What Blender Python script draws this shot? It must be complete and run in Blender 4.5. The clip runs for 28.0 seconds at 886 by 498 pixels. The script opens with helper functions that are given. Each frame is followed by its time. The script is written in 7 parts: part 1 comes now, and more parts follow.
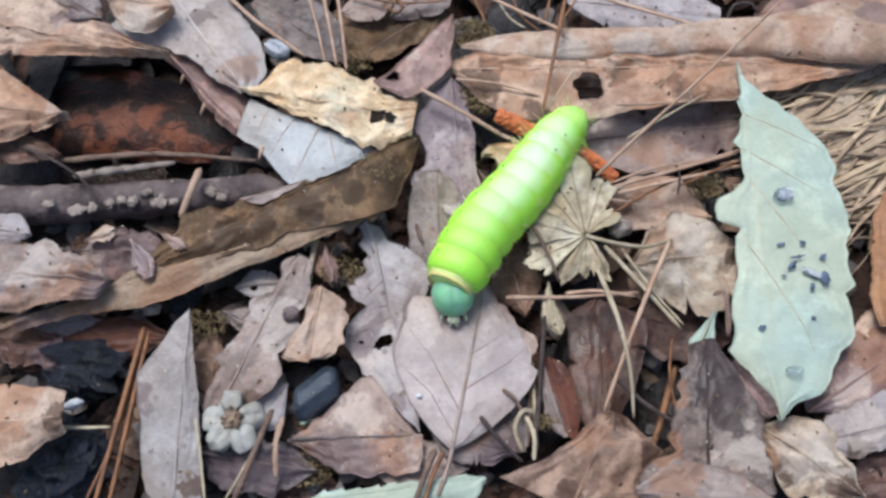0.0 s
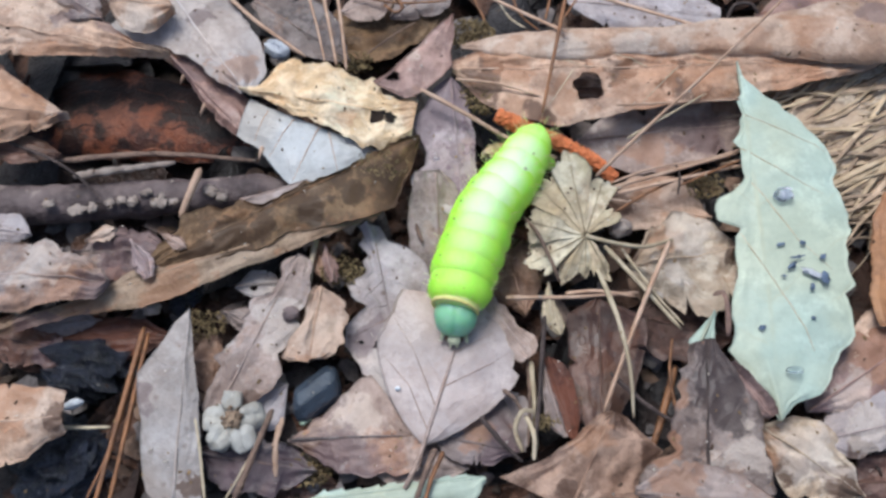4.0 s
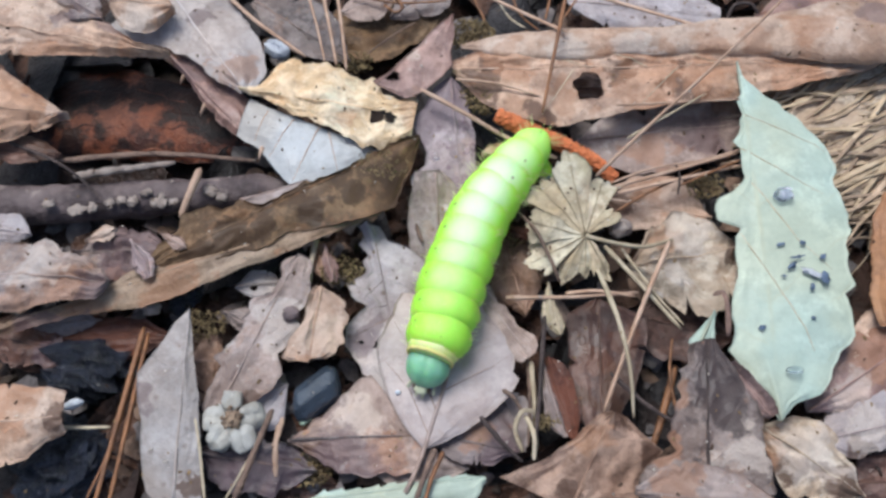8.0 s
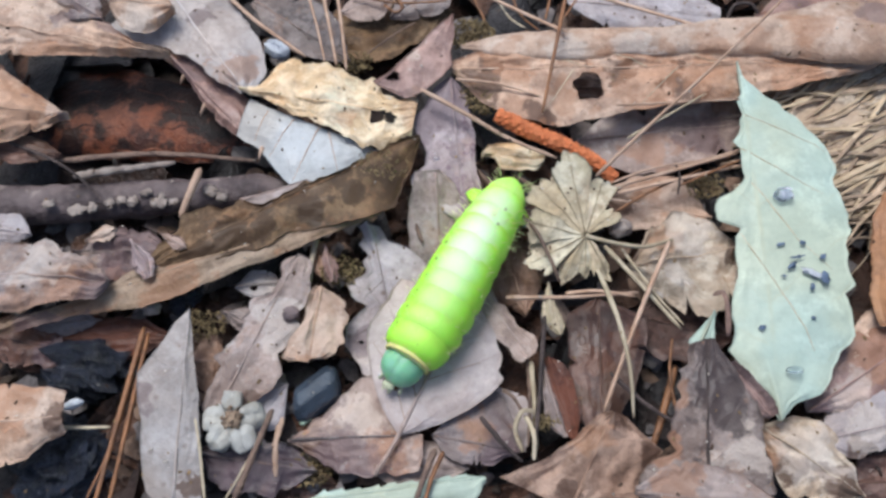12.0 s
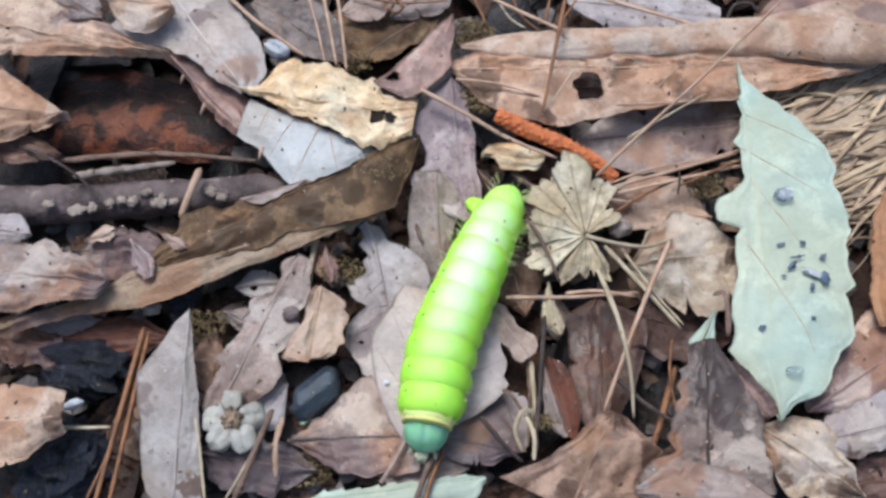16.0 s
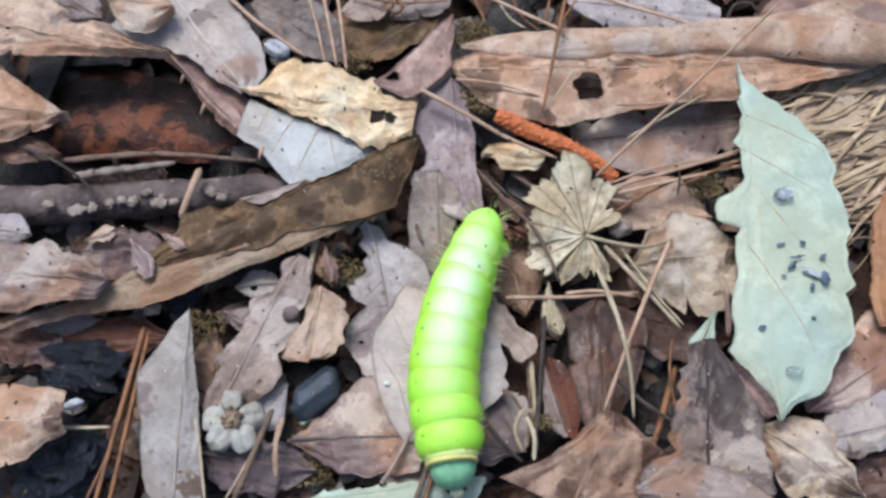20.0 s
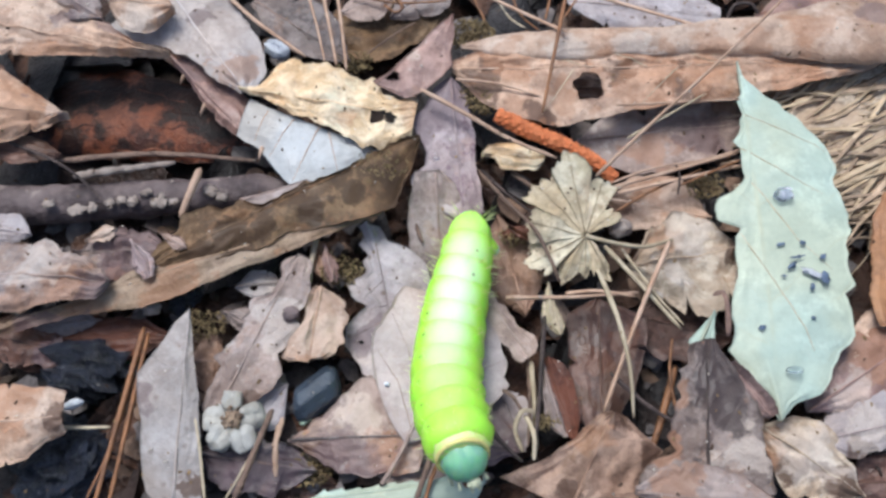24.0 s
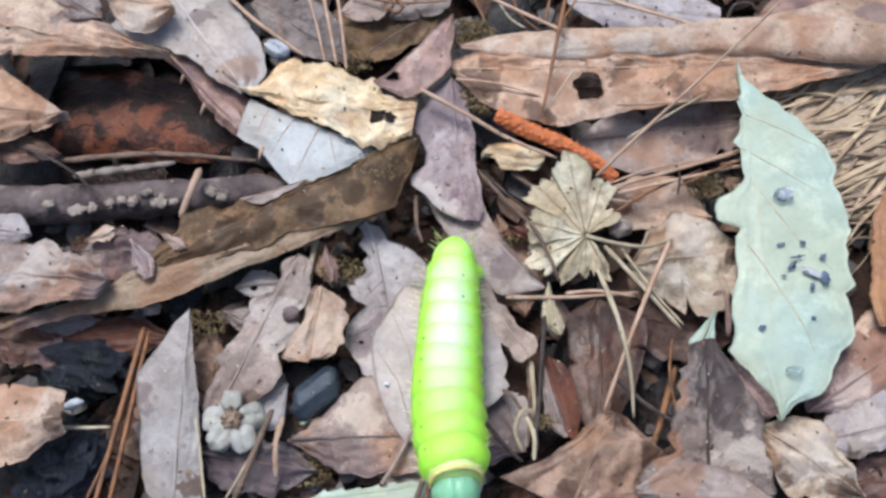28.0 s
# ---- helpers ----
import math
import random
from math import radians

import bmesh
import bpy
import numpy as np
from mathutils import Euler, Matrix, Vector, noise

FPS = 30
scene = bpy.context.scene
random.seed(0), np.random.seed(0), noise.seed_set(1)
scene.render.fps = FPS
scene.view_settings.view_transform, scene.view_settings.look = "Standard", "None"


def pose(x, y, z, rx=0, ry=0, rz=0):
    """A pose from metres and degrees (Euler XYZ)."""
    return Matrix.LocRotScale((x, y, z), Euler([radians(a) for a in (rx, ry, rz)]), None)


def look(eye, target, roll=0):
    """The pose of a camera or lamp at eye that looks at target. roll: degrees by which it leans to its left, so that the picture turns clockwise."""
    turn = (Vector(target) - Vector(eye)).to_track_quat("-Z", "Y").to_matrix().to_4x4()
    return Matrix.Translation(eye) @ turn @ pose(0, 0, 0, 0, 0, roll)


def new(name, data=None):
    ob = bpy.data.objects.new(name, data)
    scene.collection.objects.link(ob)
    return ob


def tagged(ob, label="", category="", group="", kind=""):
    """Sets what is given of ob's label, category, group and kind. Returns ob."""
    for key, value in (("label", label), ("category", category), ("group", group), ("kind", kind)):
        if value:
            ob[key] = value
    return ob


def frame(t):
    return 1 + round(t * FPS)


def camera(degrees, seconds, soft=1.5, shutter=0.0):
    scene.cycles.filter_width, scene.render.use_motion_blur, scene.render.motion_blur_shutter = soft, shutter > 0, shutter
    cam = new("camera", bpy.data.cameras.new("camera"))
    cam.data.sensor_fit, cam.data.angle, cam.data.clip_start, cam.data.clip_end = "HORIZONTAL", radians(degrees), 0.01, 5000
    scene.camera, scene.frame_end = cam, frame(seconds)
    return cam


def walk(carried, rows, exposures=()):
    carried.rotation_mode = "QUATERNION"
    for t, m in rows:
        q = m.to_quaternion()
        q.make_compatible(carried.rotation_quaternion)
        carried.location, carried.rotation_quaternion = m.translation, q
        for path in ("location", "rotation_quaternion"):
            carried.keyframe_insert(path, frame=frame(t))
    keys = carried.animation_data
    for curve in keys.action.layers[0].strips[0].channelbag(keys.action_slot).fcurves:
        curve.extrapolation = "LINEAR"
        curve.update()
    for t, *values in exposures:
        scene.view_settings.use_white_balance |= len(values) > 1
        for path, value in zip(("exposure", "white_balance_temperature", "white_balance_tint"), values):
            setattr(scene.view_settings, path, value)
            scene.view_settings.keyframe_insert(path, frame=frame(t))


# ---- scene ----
# Forest floor seen from a fixed camera, a green caterpillar crawling over leaf litter.
cam = camera(50.0, 28.0, soft=2.9)
walk(cam, [(0.0, look((0.0000, -0.1066, 0.2366), (0.0000, 0.0000, 0.0080))), (28.0, look((0.0000, -0.1066, 0.2366), (0.0000, 0.0000, 0.0080)))], exposures=[(0.0, 0.08, 6000, 6), (8.0, 0.10, 6000, 6), (17.0, 0.13, 6000, 6), (20.0, 0.09, 6000, 6), (25.0, 0.24, 6000, 6), (28.0, 0.22, 6000, 6)])

# ---- light: an overcast sky above a wood ----
SUN_EL, SUN_AZ = radians(66), radians(-35)
world = bpy.data.worlds.new("sky")
scene.world = world
world.use_nodes = True
wn = world.node_tree.nodes
sky = wn.new("ShaderNodeTexSky")
sky.sky_type, sky.sun_disc = "NISHITA", False
sky.sun_elevation, sky.sun_rotation = SUN_EL, SUN_AZ
sky.air_density, sky.dust_density, sky.ozone_density = 1.0, 4.0, 1.0
wn["Background"].inputs["Strength"].default_value = 0.12
world.node_tree.links.new(sky.outputs["Color"], wn["Background"].inputs["Color"])
lamp = bpy.data.lights.new("sun", "SUN")
lamp.energy, lamp.angle, lamp.color = 2.3, radians(26), (1.0, 0.97, 0.94)
sun = new("sun", lamp)
sun_way = Vector((math.sin(SUN_AZ) * math.cos(SUN_EL), math.cos(SUN_AZ) * math.cos(SUN_EL), math.sin(SUN_EL)))
sun.matrix_basis = look(sun_way * 3, (0, 0, 0))


# ---- materials ----
def nodes_of(name):
    m = bpy.data.materials.new(name)
    m.use_nodes = True
    return m, m.node_tree.nodes, m.node_tree.links, m.node_tree.nodes["Principled BSDF"]


def math_node(n, l, op, a, b=None, c=None, clamp=False):
    k = n.new("ShaderNodeMath")
    k.operation, k.use_clamp = op, clamp
    for i, x in enumerate((a, b, c)):
        if x is None:
            continue
        if isinstance(x, (int, float)):
            k.inputs[i].default_value = x
        else:
            l.new(x, k.inputs[i])
    return k.outputs[0]


def mixed(n, l, fac, a, b, mode="MIX"):
    k = n.new("ShaderNodeMix")
    k.data_type, k.blend_type = "RGBA", mode
    for sock, x in ((k.inputs[0], fac), (k.inputs[6], a), (k.inputs[7], b)):
        if isinstance(x, tuple):
            sock.default_value = (*x, 1)
        elif isinstance(x, (int, float)):
            sock.default_value = x
        else:
            l.new(x, sock)
    return k.outputs[2]


def noise_node(n, l, vec, scale, detail=4.0, rough=0.6):
    k = n.new("ShaderNodeTexNoise")
    k.inputs["Scale"].default_value, k.inputs["Detail"].default_value, k.inputs["Roughness"].default_value = scale, detail, rough
    l.new(vec, k.inputs["Vector"])
    return k.outputs["Fac"]


def ramp(n, l, x, lo, hi):
    k = n.new("ShaderNodeMapRange")
    k.interpolation_type = "SMOOTHSTEP"
    k.inputs["From Min"].default_value, k.inputs["From Max"].default_value = lo, hi
    l.new(x, k.inputs["Value"])
    return k.outputs[0]


def object_vector(n, l):
    """Object space moved by the object's random number, so that alike things differ."""
    tc, info = n.new("ShaderNodeTexCoord"), n.new("ShaderNodeObjectInfo")
    k = n.new("ShaderNodeVectorMath")
    k.operation = "MULTIPLY_ADD"
    l.new(info.outputs["Random"], k.inputs[0])
    k.inputs[1].default_value = (3.1, 5.3, 7.7)
    l.new(tc.outputs["Object"], k.inputs[2])
    return k.outputs[0], info.outputs["Random"]


def leaf_material(name, light, dark, vein, rough=0.6, spots=0.4, spacing=0.75, vein_show=0.22, stain_shade=(0.085, 0.042, 0.026), stains=0.35, sheen=0.45, warm=0.3, rim=0.45, mott=0.32, relief_share=0.36, rusty=(0.34, 0.165, 0.085)):
    """Dead leaf: two-tone blotches, side veins along the blade, stains, specks and a fine net of relief."""
    m, n, l, p = nodes_of(name)
    vec, rnd = object_vector(n, l)
    uv = n.new("ShaderNodeUVMap")
    uv.uv_map = "leaf"
    sep = n.new("ShaderNodeSeparateXYZ")
    l.new(uv.outputs[0], sep.inputs[0])
    side = math_node(n, l, "ABSOLUTE", sep.outputs[1])
    wob = noise_node(n, l, vec, 110, 4)
    along = math_node(n, l, "SUBTRACT", sep.outputs[0], math_node(n, l, "MULTIPLY", side, 0.85))
    along = math_node(n, l, "ADD", along, math_node(n, l, "MULTIPLY", wob, 0.6))
    saw = math_node(n, l, "FRACT", math_node(n, l, "DIVIDE", along, spacing))
    dist = math_node(n, l, "MULTIPLY", math_node(n, l, "ABSOLUTE", math_node(n, l, "SUBTRACT", saw, 0.5)), spacing)
    line = math_node(n, l, "SUBTRACT", 1.0, ramp(n, l, dist, 0.0, 0.055))
    mid = math_node(n, l, "SUBTRACT", 1.0, ramp(n, l, side, 0.02, 0.09))
    line = math_node(n, l, "MULTIPLY", math_node(n, l, "MAXIMUM", line, mid), ramp(n, l, noise_node(n, l, vec, 75, 2), 0.35, 0.6))
    blotch = ramp(n, l, noise_node(n, l, vec, 80, 6, 0.7), 0.42, 0.58)
    grain = noise_node(n, l, vec, 620, 5, 0.7)
    col = mixed(n, l, blotch, light, dark)
    col = mixed(n, l, math_node(n, l, "MULTIPLY", line, vein_show), col, vein)
    pale = ramp(n, l, noise_node(n, l, vec, 62, 6, 0.72), 0.51, 0.63)
    col = mixed(n, l, math_node(n, l, "MULTIPLY", pale, 0.45), col, tuple(min(0.85, c * 1.35 + 0.03) for c in light))
    mottle = ramp(n, l, noise_node(n, l, vec, 230, 5, 0.75), 0.50, 0.62)
    col = mixed(n, l, math_node(n, l, "MULTIPLY", mottle, mott), col, tuple(c * 0.5 for c in dark))
    st = ramp(n, l, noise_node(n, l, vec, 52, 8, 0.78), 0.50, 0.60)
    col = mixed(n, l, math_node(n, l, "MULTIPLY", st, stains), col, stain_shade)
    rust = ramp(n, l, noise_node(n, l, vec, 66, 6, 0.75), 0.52, 0.62)
    col = mixed(n, l, math_node(n, l, "MULTIPLY", rust, warm), col, (0.34, 0.17, 0.085))
    uvr = n.new("ShaderNodeUVMap")
    uvr.uv_map = "rim"
    sepr = n.new("ShaderNodeSeparateXYZ")
    l.new(uvr.outputs[0], sepr.inputs[0])
    edge = math_node(n, l, "ADD", math_node(n, l, "ABSOLUTE", sepr.outputs[1]), math_node(n, l, "MULTIPLY", math_node(n, l, "SUBTRACT", noise_node(n, l, vec, 170, 4), 0.5), 0.5))
    rimmed = ramp(n, l, edge, 0.86, 1.02)
    col = mixed(n, l, math_node(n, l, "MULTIPLY", rimmed, rim), col, tuple(c * 0.55 for c in dark))
    vor = n.new("ShaderNodeTexVoronoi")
    vor.inputs["Scale"].default_value = 260
    l.new(vec, vor.inputs["Vector"])
    few = math_node(n, l, "GREATER_THAN", n_sep(n, l, vor.outputs["Color"]), 0.72)
    speck = math_node(n, l, "MULTIPLY", math_node(n, l, "SUBTRACT", 1.0, ramp(n, l, vor.outputs["Distance"], 0.08, 0.28)), few)
    col = mixed(n, l, math_node(n, l, "MULTIPLY", speck, spots), col, stain_shade)
    fray = math_node(n, l, "MULTIPLY", math_node(n, l, "SUBTRACT", noise_node(n, l, vec, 130, 8, 0.82), 0.5), 2.6)
    for layer, first, second in (("mark", (stain_shade, 0.85), (rusty, 0.5)), ("tint", ((0.60, 0.53, 0.48), 0.45), ((0.120, 0.078, 0.090), 0.6))):
        at = n.new("ShaderNodeUVMap")
        at.uv_map = layer
        two = n.new("ShaderNodeSeparateXYZ")
        l.new(at.outputs[0], two.inputs[0])
        for k, (paint, share) in enumerate((first, second)):
            here = math_node(n, l, "MULTIPLY", ramp(n, l, math_node(n, l, "ADD", two.outputs[k], fray), 0.30, 0.75), ramp(n, l, two.outputs[k], 0.0, 0.3))
            col = mixed(n, l, math_node(n, l, "MULTIPLY", here, share), col, paint)
    cast = ramp(n, l, noise_node(n, l, vec, 33, 3, 0.6), 0.36, 0.64)
    col = mixed(n, l, 0.8, col, mixed(n, l, cast, (1.0, 0.91, 0.82), (0.93, 0.97, 1.0)), "MULTIPLY")
    col = mixed(n, l, 0.42, col, mixed(n, l, grain, (0.35, 0.35, 0.35), (0.68, 0.68, 0.68)), "OVERLAY")
    tone = n.new("ShaderNodeHueSaturation")
    l.new(col, tone.inputs["Color"])
    l.new(math_node(n, l, "MULTIPLY_ADD", rnd, 0.25, 0.88), tone.inputs["Value"])
    l.new(tone.outputs[0], p.inputs["Base Color"])
    wet = ramp(n, l, noise_node(n, l, vec, 60, 4), 0.5, 0.72)
    l.new(math_node(n, l, "SUBTRACT", math_node(n, l, "MULTIPLY_ADD", grain, 0.3, rough - 0.15), math_node(n, l, "MULTIPLY", wet, 0.2)), p.inputs["Roughness"])
    p.inputs["Specular IOR Level"].default_value = sheen
    net = n.new("ShaderNodeTexVoronoi")
    net.feature = "DISTANCE_TO_EDGE"
    net.inputs["Scale"].default_value = 520
    l.new(vec, net.inputs["Vector"])
    relief = math_node(n, l, "ADD", math_node(n, l, "MULTIPLY", line, 0.45), math_node(n, l, "MULTIPLY", grain, 0.8))
    relief = math_node(n, l, "SUBTRACT", relief, math_node(n, l, "MULTIPLY", ramp(n, l, net.outputs["Distance"], 0.0, 0.25), 0.35))
    relief = math_node(n, l, "ADD", relief, math_node(n, l, "MULTIPLY", noise_node(n, l, vec, 160, 3), 2.5))
    bump = n.new("ShaderNodeBump")
    bump.inputs["Strength"].default_value, bump.inputs["Distance"].default_value = relief_share, 0.0005
    l.new(relief, bump.inputs["Height"])
    l.new(bump.outputs[0], p.inputs["Normal"])
    return m


def n_sep(n, l, colour):
    k = n.new("ShaderNodeSeparateColor")
    l.new(colour, k.inputs[0])
    return k.outputs[0]


def rough_material(name, light, dark, rough=0.7, scale=120, bump=0.6, depth=0.0006, sheen=0.35, fleck=None, fleck_share=0.0, island=False, other=None):
    """Earth, bark, stone and stalks: two tones, grain, flecks and relief."""
    m, n, l, p = nodes_of(name)
    vec, rnd = object_vector(n, l)
    big = ramp(n, l, noise_node(n, l, vec, scale, 5, 0.65), 0.34, 0.68)
    fine = noise_node(n, l, vec, scale * 8, 4, 0.7)
    col = mixed(n, l, big, light, dark)
    if other:
        geo = n.new("ShaderNodeNewGeometry")
        turn = math_node(n, l, "FRACT", math_node(n, l, "MULTIPLY", geo.outputs["Random Per Island"], 7.31))
        col = mixed(n, l, ramp(n, l, turn, 0.35, 0.65), col, mixed(n, l, big, other, tuple(c * 0.4 for c in other)))
    if fleck:
        vor = noise_node(n, l, vec, scale * 1.7, 3, 0.6)
        col = mixed(n, l, math_node(n, l, "MULTIPLY", ramp(n, l, vor, 0.60, 0.68), fleck_share), col, fleck)
    col = mixed(n, l, 0.5, col, mixed(n, l, fine, (0.3, 0.3, 0.3), (0.72, 0.72, 0.72)), "OVERLAY")
    tone = n.new("ShaderNodeHueSaturation")
    l.new(col, tone.inputs["Color"])
    if island:
        geo = n.new("ShaderNodeNewGeometry")
        rnd = geo.outputs["Random Per Island"]
    l.new(math_node(n, l, "MULTIPLY_ADD", rnd, 0.7 if island else 0.3, 0.6 if island else 0.85), tone.inputs["Value"])
    l.new(tone.outputs[0], p.inputs["Base Color"])
    l.new(math_node(n, l, "MULTIPLY_ADD", fine, 0.3, rough - 0.15), p.inputs["Roughness"])
    p.inputs["Specular IOR Level"].default_value = sheen
    b = n.new("ShaderNodeBump")
    b.inputs["Strength"].default_value, b.inputs["Distance"].default_value = bump, depth
    l.new(math_node(n, l, "ADD", fine, math_node(n, l, "MULTIPLY", big, 1.5)), b.inputs["Height"])
    l.new(b.outputs[0], p.inputs["Normal"])
    return m


TAN = leaf_material("tan_leaf", (0.550, 0.395, 0.300), (0.375, 0.235, 0.165), (0.487, 0.370, 0.271))
BLEACHED = leaf_material("bleached_leaf", (0.54, 0.50, 0.50), (0.44, 0.395, 0.385), (0.36, 0.29, 0.26), stains=0.12, warm=0.12, rim=0.2, mott=0.15, relief_share=0.4)
BLUSH = leaf_material("blush_tan_leaf", (0.515, 0.385, 0.305), (0.395, 0.262, 0.190), (0.55, 0.42, 0.33), stains=0.2)
PINK = leaf_material("pinkish_leaf", (0.385, 0.308, 0.284), (0.280, 0.214, 0.192), (0.252, 0.185, 0.152), stains=0.3)
PALE = leaf_material("pale_grey_leaf", (0.375, 0.345, 0.340), (0.295, 0.262, 0.250), (0.238, 0.200, 0.182), stains=0.15, warm=0.12, rim=0.3, mott=0.2, relief_share=0.4)
GREY = leaf_material("grey_pink_leaf", (0.425, 0.352, 0.336), (0.378, 0.306, 0.288), (0.222, 0.169, 0.152), stains=0.10, rough=0.5, spots=0.25, warm=0.12, rim=0.3, mott=0.1, relief_share=0.28)
LILAC = leaf_material("lilac_grey_leaf", (0.425, 0.380, 0.390), (0.350, 0.308, 0.316), (0.163, 0.128, 0.128), stains=0.25, spots=0.6, warm=0.12, rim=0.3, mott=0.2, relief_share=0.4)
BROWN = leaf_material("brown_leaf", (0.365, 0.240, 0.178), (0.220, 0.132, 0.094), (0.317, 0.193, 0.122), stains=0.5)
CHOC = leaf_material("chocolate_leaf", (0.165, 0.092, 0.072), (0.070, 0.038, 0.032), (0.110, 0.062, 0.045), rough=0.48, stains=0.7, warm=0.07, sheen=0.35, rusty=(0.14, 0.06, 0.035))
RED = leaf_material("red_brown_wet_leaf", (0.140, 0.050, 0.030), (0.072, 0.029, 0.021), (0.120, 0.045, 0.030), rough=0.48, sheen=0.28, vein_show=0.1, warm=0.06)
ROSE = leaf_material("rosy_brown_leaf", (0.350, 0.232, 0.208), (0.245, 0.150, 0.132), (0.194, 0.120, 0.101), stains=0.3)
YELLOW = leaf_material("yellow_leaf", (0.800, 0.650, 0.460), (0.620, 0.440, 0.260), (0.413, 0.258, 0.126), stains=0.12, stain_shade=(0.20, 0.11, 0.05), spots=0.5)
SILVER = leaf_material("silvery_leaf", (0.430, 0.436, 0.440), (0.388, 0.390, 0.394), (0.326, 0.274, 0.252), stains=0.04, rough=0.5, spots=0.1, warm=0.04, rim=0.15, mott=0.08, relief_share=0.25)
GREEN = leaf_material("pale_green_leaf", (0.405, 0.485, 0.412), (0.370, 0.450, 0.385), (0.40, 0.40, 0.27), stains=0.04, rough=0.55, spots=0.1, stain_shade=(0.16, 0.18, 0.2), spacing=1.3, vein_show=0.3, sheen=0.4, warm=0.04, rim=0.15, mott=0.06, relief_share=0.14)
MAUVE = leaf_material("mauve_leaf", (0.244, 0.200, 0.194), (0.163, 0.127, 0.122), (0.148, 0.108, 0.099), stains=0.5, stain_shade=(0.08, 0.05, 0.06))
DRAB = leaf_material("drab_brown_leaf", (0.234, 0.192, 0.180), (0.156, 0.120, 0.112), (0.109, 0.072, 0.068), stains=0.8, stain_shade=(0.05, 0.035, 0.035))
PLUM = leaf_material("plum_stained_leaf", (0.375, 0.310, 0.320), (0.280, 0.222, 0.235), (0.178, 0.123, 0.129), stains=0.9, stain_shade=(0.15, 0.085, 0.12), spots=0.75)
OLIVE = leaf_material("olive_tan_leaf", (0.590, 0.530, 0.400), (0.430, 0.365, 0.250), (0.281, 0.218, 0.129), stains=0.15)
STRAWLEAF = leaf_material("straw_leaf", (0.600, 0.505, 0.400), (0.420, 0.325, 0.240), (0.262, 0.205, 0.140), stains=0.3)
DUSK = leaf_material("dusky_brown_leaf", (0.205, 0.130, 0.072), (0.092, 0.055, 0.030), (0.150, 0.098, 0.056), relief_share=0.22, sheen=0.25, stains=0.6, rough=0.65, stain_shade=(0.06, 0.035, 0.02))
UMBER = leaf_material("umber_leaf", (0.345, 0.248, 0.172), (0.225, 0.152, 0.098), (0.30, 0.21, 0.14), stains=0.3, warm=0.15)
ORANGELEAF = leaf_material("orange_brown_leaf", (0.407, 0.208, 0.099), (0.311, 0.154, 0.076), (0.370, 0.231, 0.152))
# near-black second tones paint in the deep shade over the bark curl
WETBARK = leaf_material("wet_red_bark", (0.170, 0.055, 0.028), (0.045, 0.016, 0.012), (0.20, 0.07, 0.04), rough=0.55, sheen=0.22, vein_show=0.1, stain_shade=(0.008, 0.005, 0.005), stains=0.75, spots=0.7, warm=0.1, rim=0.6, mott=0.5, relief_share=0.5, rusty=(0.23, 0.078, 0.040))
FRAGMENT = rough_material("leaf_fragment", (0.27, 0.17, 0.115), (0.09, 0.055, 0.04), 0.55, 160, 0.6, 0.0005, island=True, other=(0.22, 0.19, 0.185))
def ground_material():
    """Damp black earth with a mosaic of sodden leaves trodden into it."""
    m, n, l, p = nodes_of("forest_soil")
    vec, rnd = object_vector(n, l)
    cell = n.new("ShaderNodeTexVoronoi")
    cell.inputs["Scale"].default_value = 26
    cell.inputs["Randomness"].default_value = 1.0
    l.new(vec, cell.inputs["Vector"])
    tone = n_sep(n, l, cell.outputs["Color"])
    col = mixed(n, l, tone, (0.016, 0.012, 0.011), (0.075, 0.048, 0.036))
    fine = noise_node(n, l, vec, 300, 6, 0.7)
    gaps = ramp(n, l, noise_node(n, l, vec, 18, 5, 0.7), 0.42, 0.6)
    col = mixed(n, l, gaps, col, (0.016, 0.014, 0.014))
    col = mixed(n, l, 0.5, col, mixed(n, l, fine, (0.25, 0.25, 0.25), (0.75, 0.75, 0.75)), "OVERLAY")
    l.new(col, p.inputs["Base Color"])
    p.inputs["Roughness"].default_value = 0.55
    b = n.new("ShaderNodeBump")
    b.inputs["Strength"].default_value, b.inputs["Distance"].default_value = 0.9, 0.003
    l.new(math_node(n, l, "ADD", fine, tone), b.inputs["Height"])
    l.new(b.outputs[0], p.inputs["Normal"])
    return m


SOIL = ground_material()
LITTER = rough_material("dark_litter", (0.105, 0.050, 0.030), (0.026, 0.016, 0.013), 0.45, 80, 0.8, 0.001, island=True, other=(0.048, 0.042, 0.043))
CRUMB = rough_material("earth_crumb", (0.10, 0.07, 0.05), (0.03, 0.022, 0.018), 0.75, 200, 0.8, 0.0006, island=True)
BARK = rough_material("branch_bark", (0.205, 0.158, 0.155), (0.058, 0.041, 0.043), 0.6, 90, 0.45, 0.0010, fleck=(0.38, 0.31, 0.28), fleck_share=0.6)
LICHEN = rough_material("lichen", (0.41, 0.345, 0.305), (0.27, 0.215, 0.185), 0.8, 300)
NEEDLE = rough_material("pine_needle", (0.29, 0.135, 0.062), (0.14, 0.066, 0.034), 0.5, 150, 0.4, 0.0003)
PALENEEDLE = rough_material("pale_needle", (0.50, 0.35, 0.26), (0.34, 0.21, 0.14), 0.5, 150, 0.4, 0.0003)
STRAW = rough_material("straw", (0.52, 0.44, 0.32), (0.34, 0.27, 0.18), 0.55, 140, 0.4, 0.0003)
TWIG = rough_material("twig_brown", (0.24, 0.16, 0.12), (0.12, 0.08, 0.065), 0.65, 160, 0.8, 0.0005)
DARKTWIG = rough_material("dark_twig", (0.09, 0.065, 0.06), (0.04, 0.03, 0.028), 0.6, 160, 0.8, 0.0005)
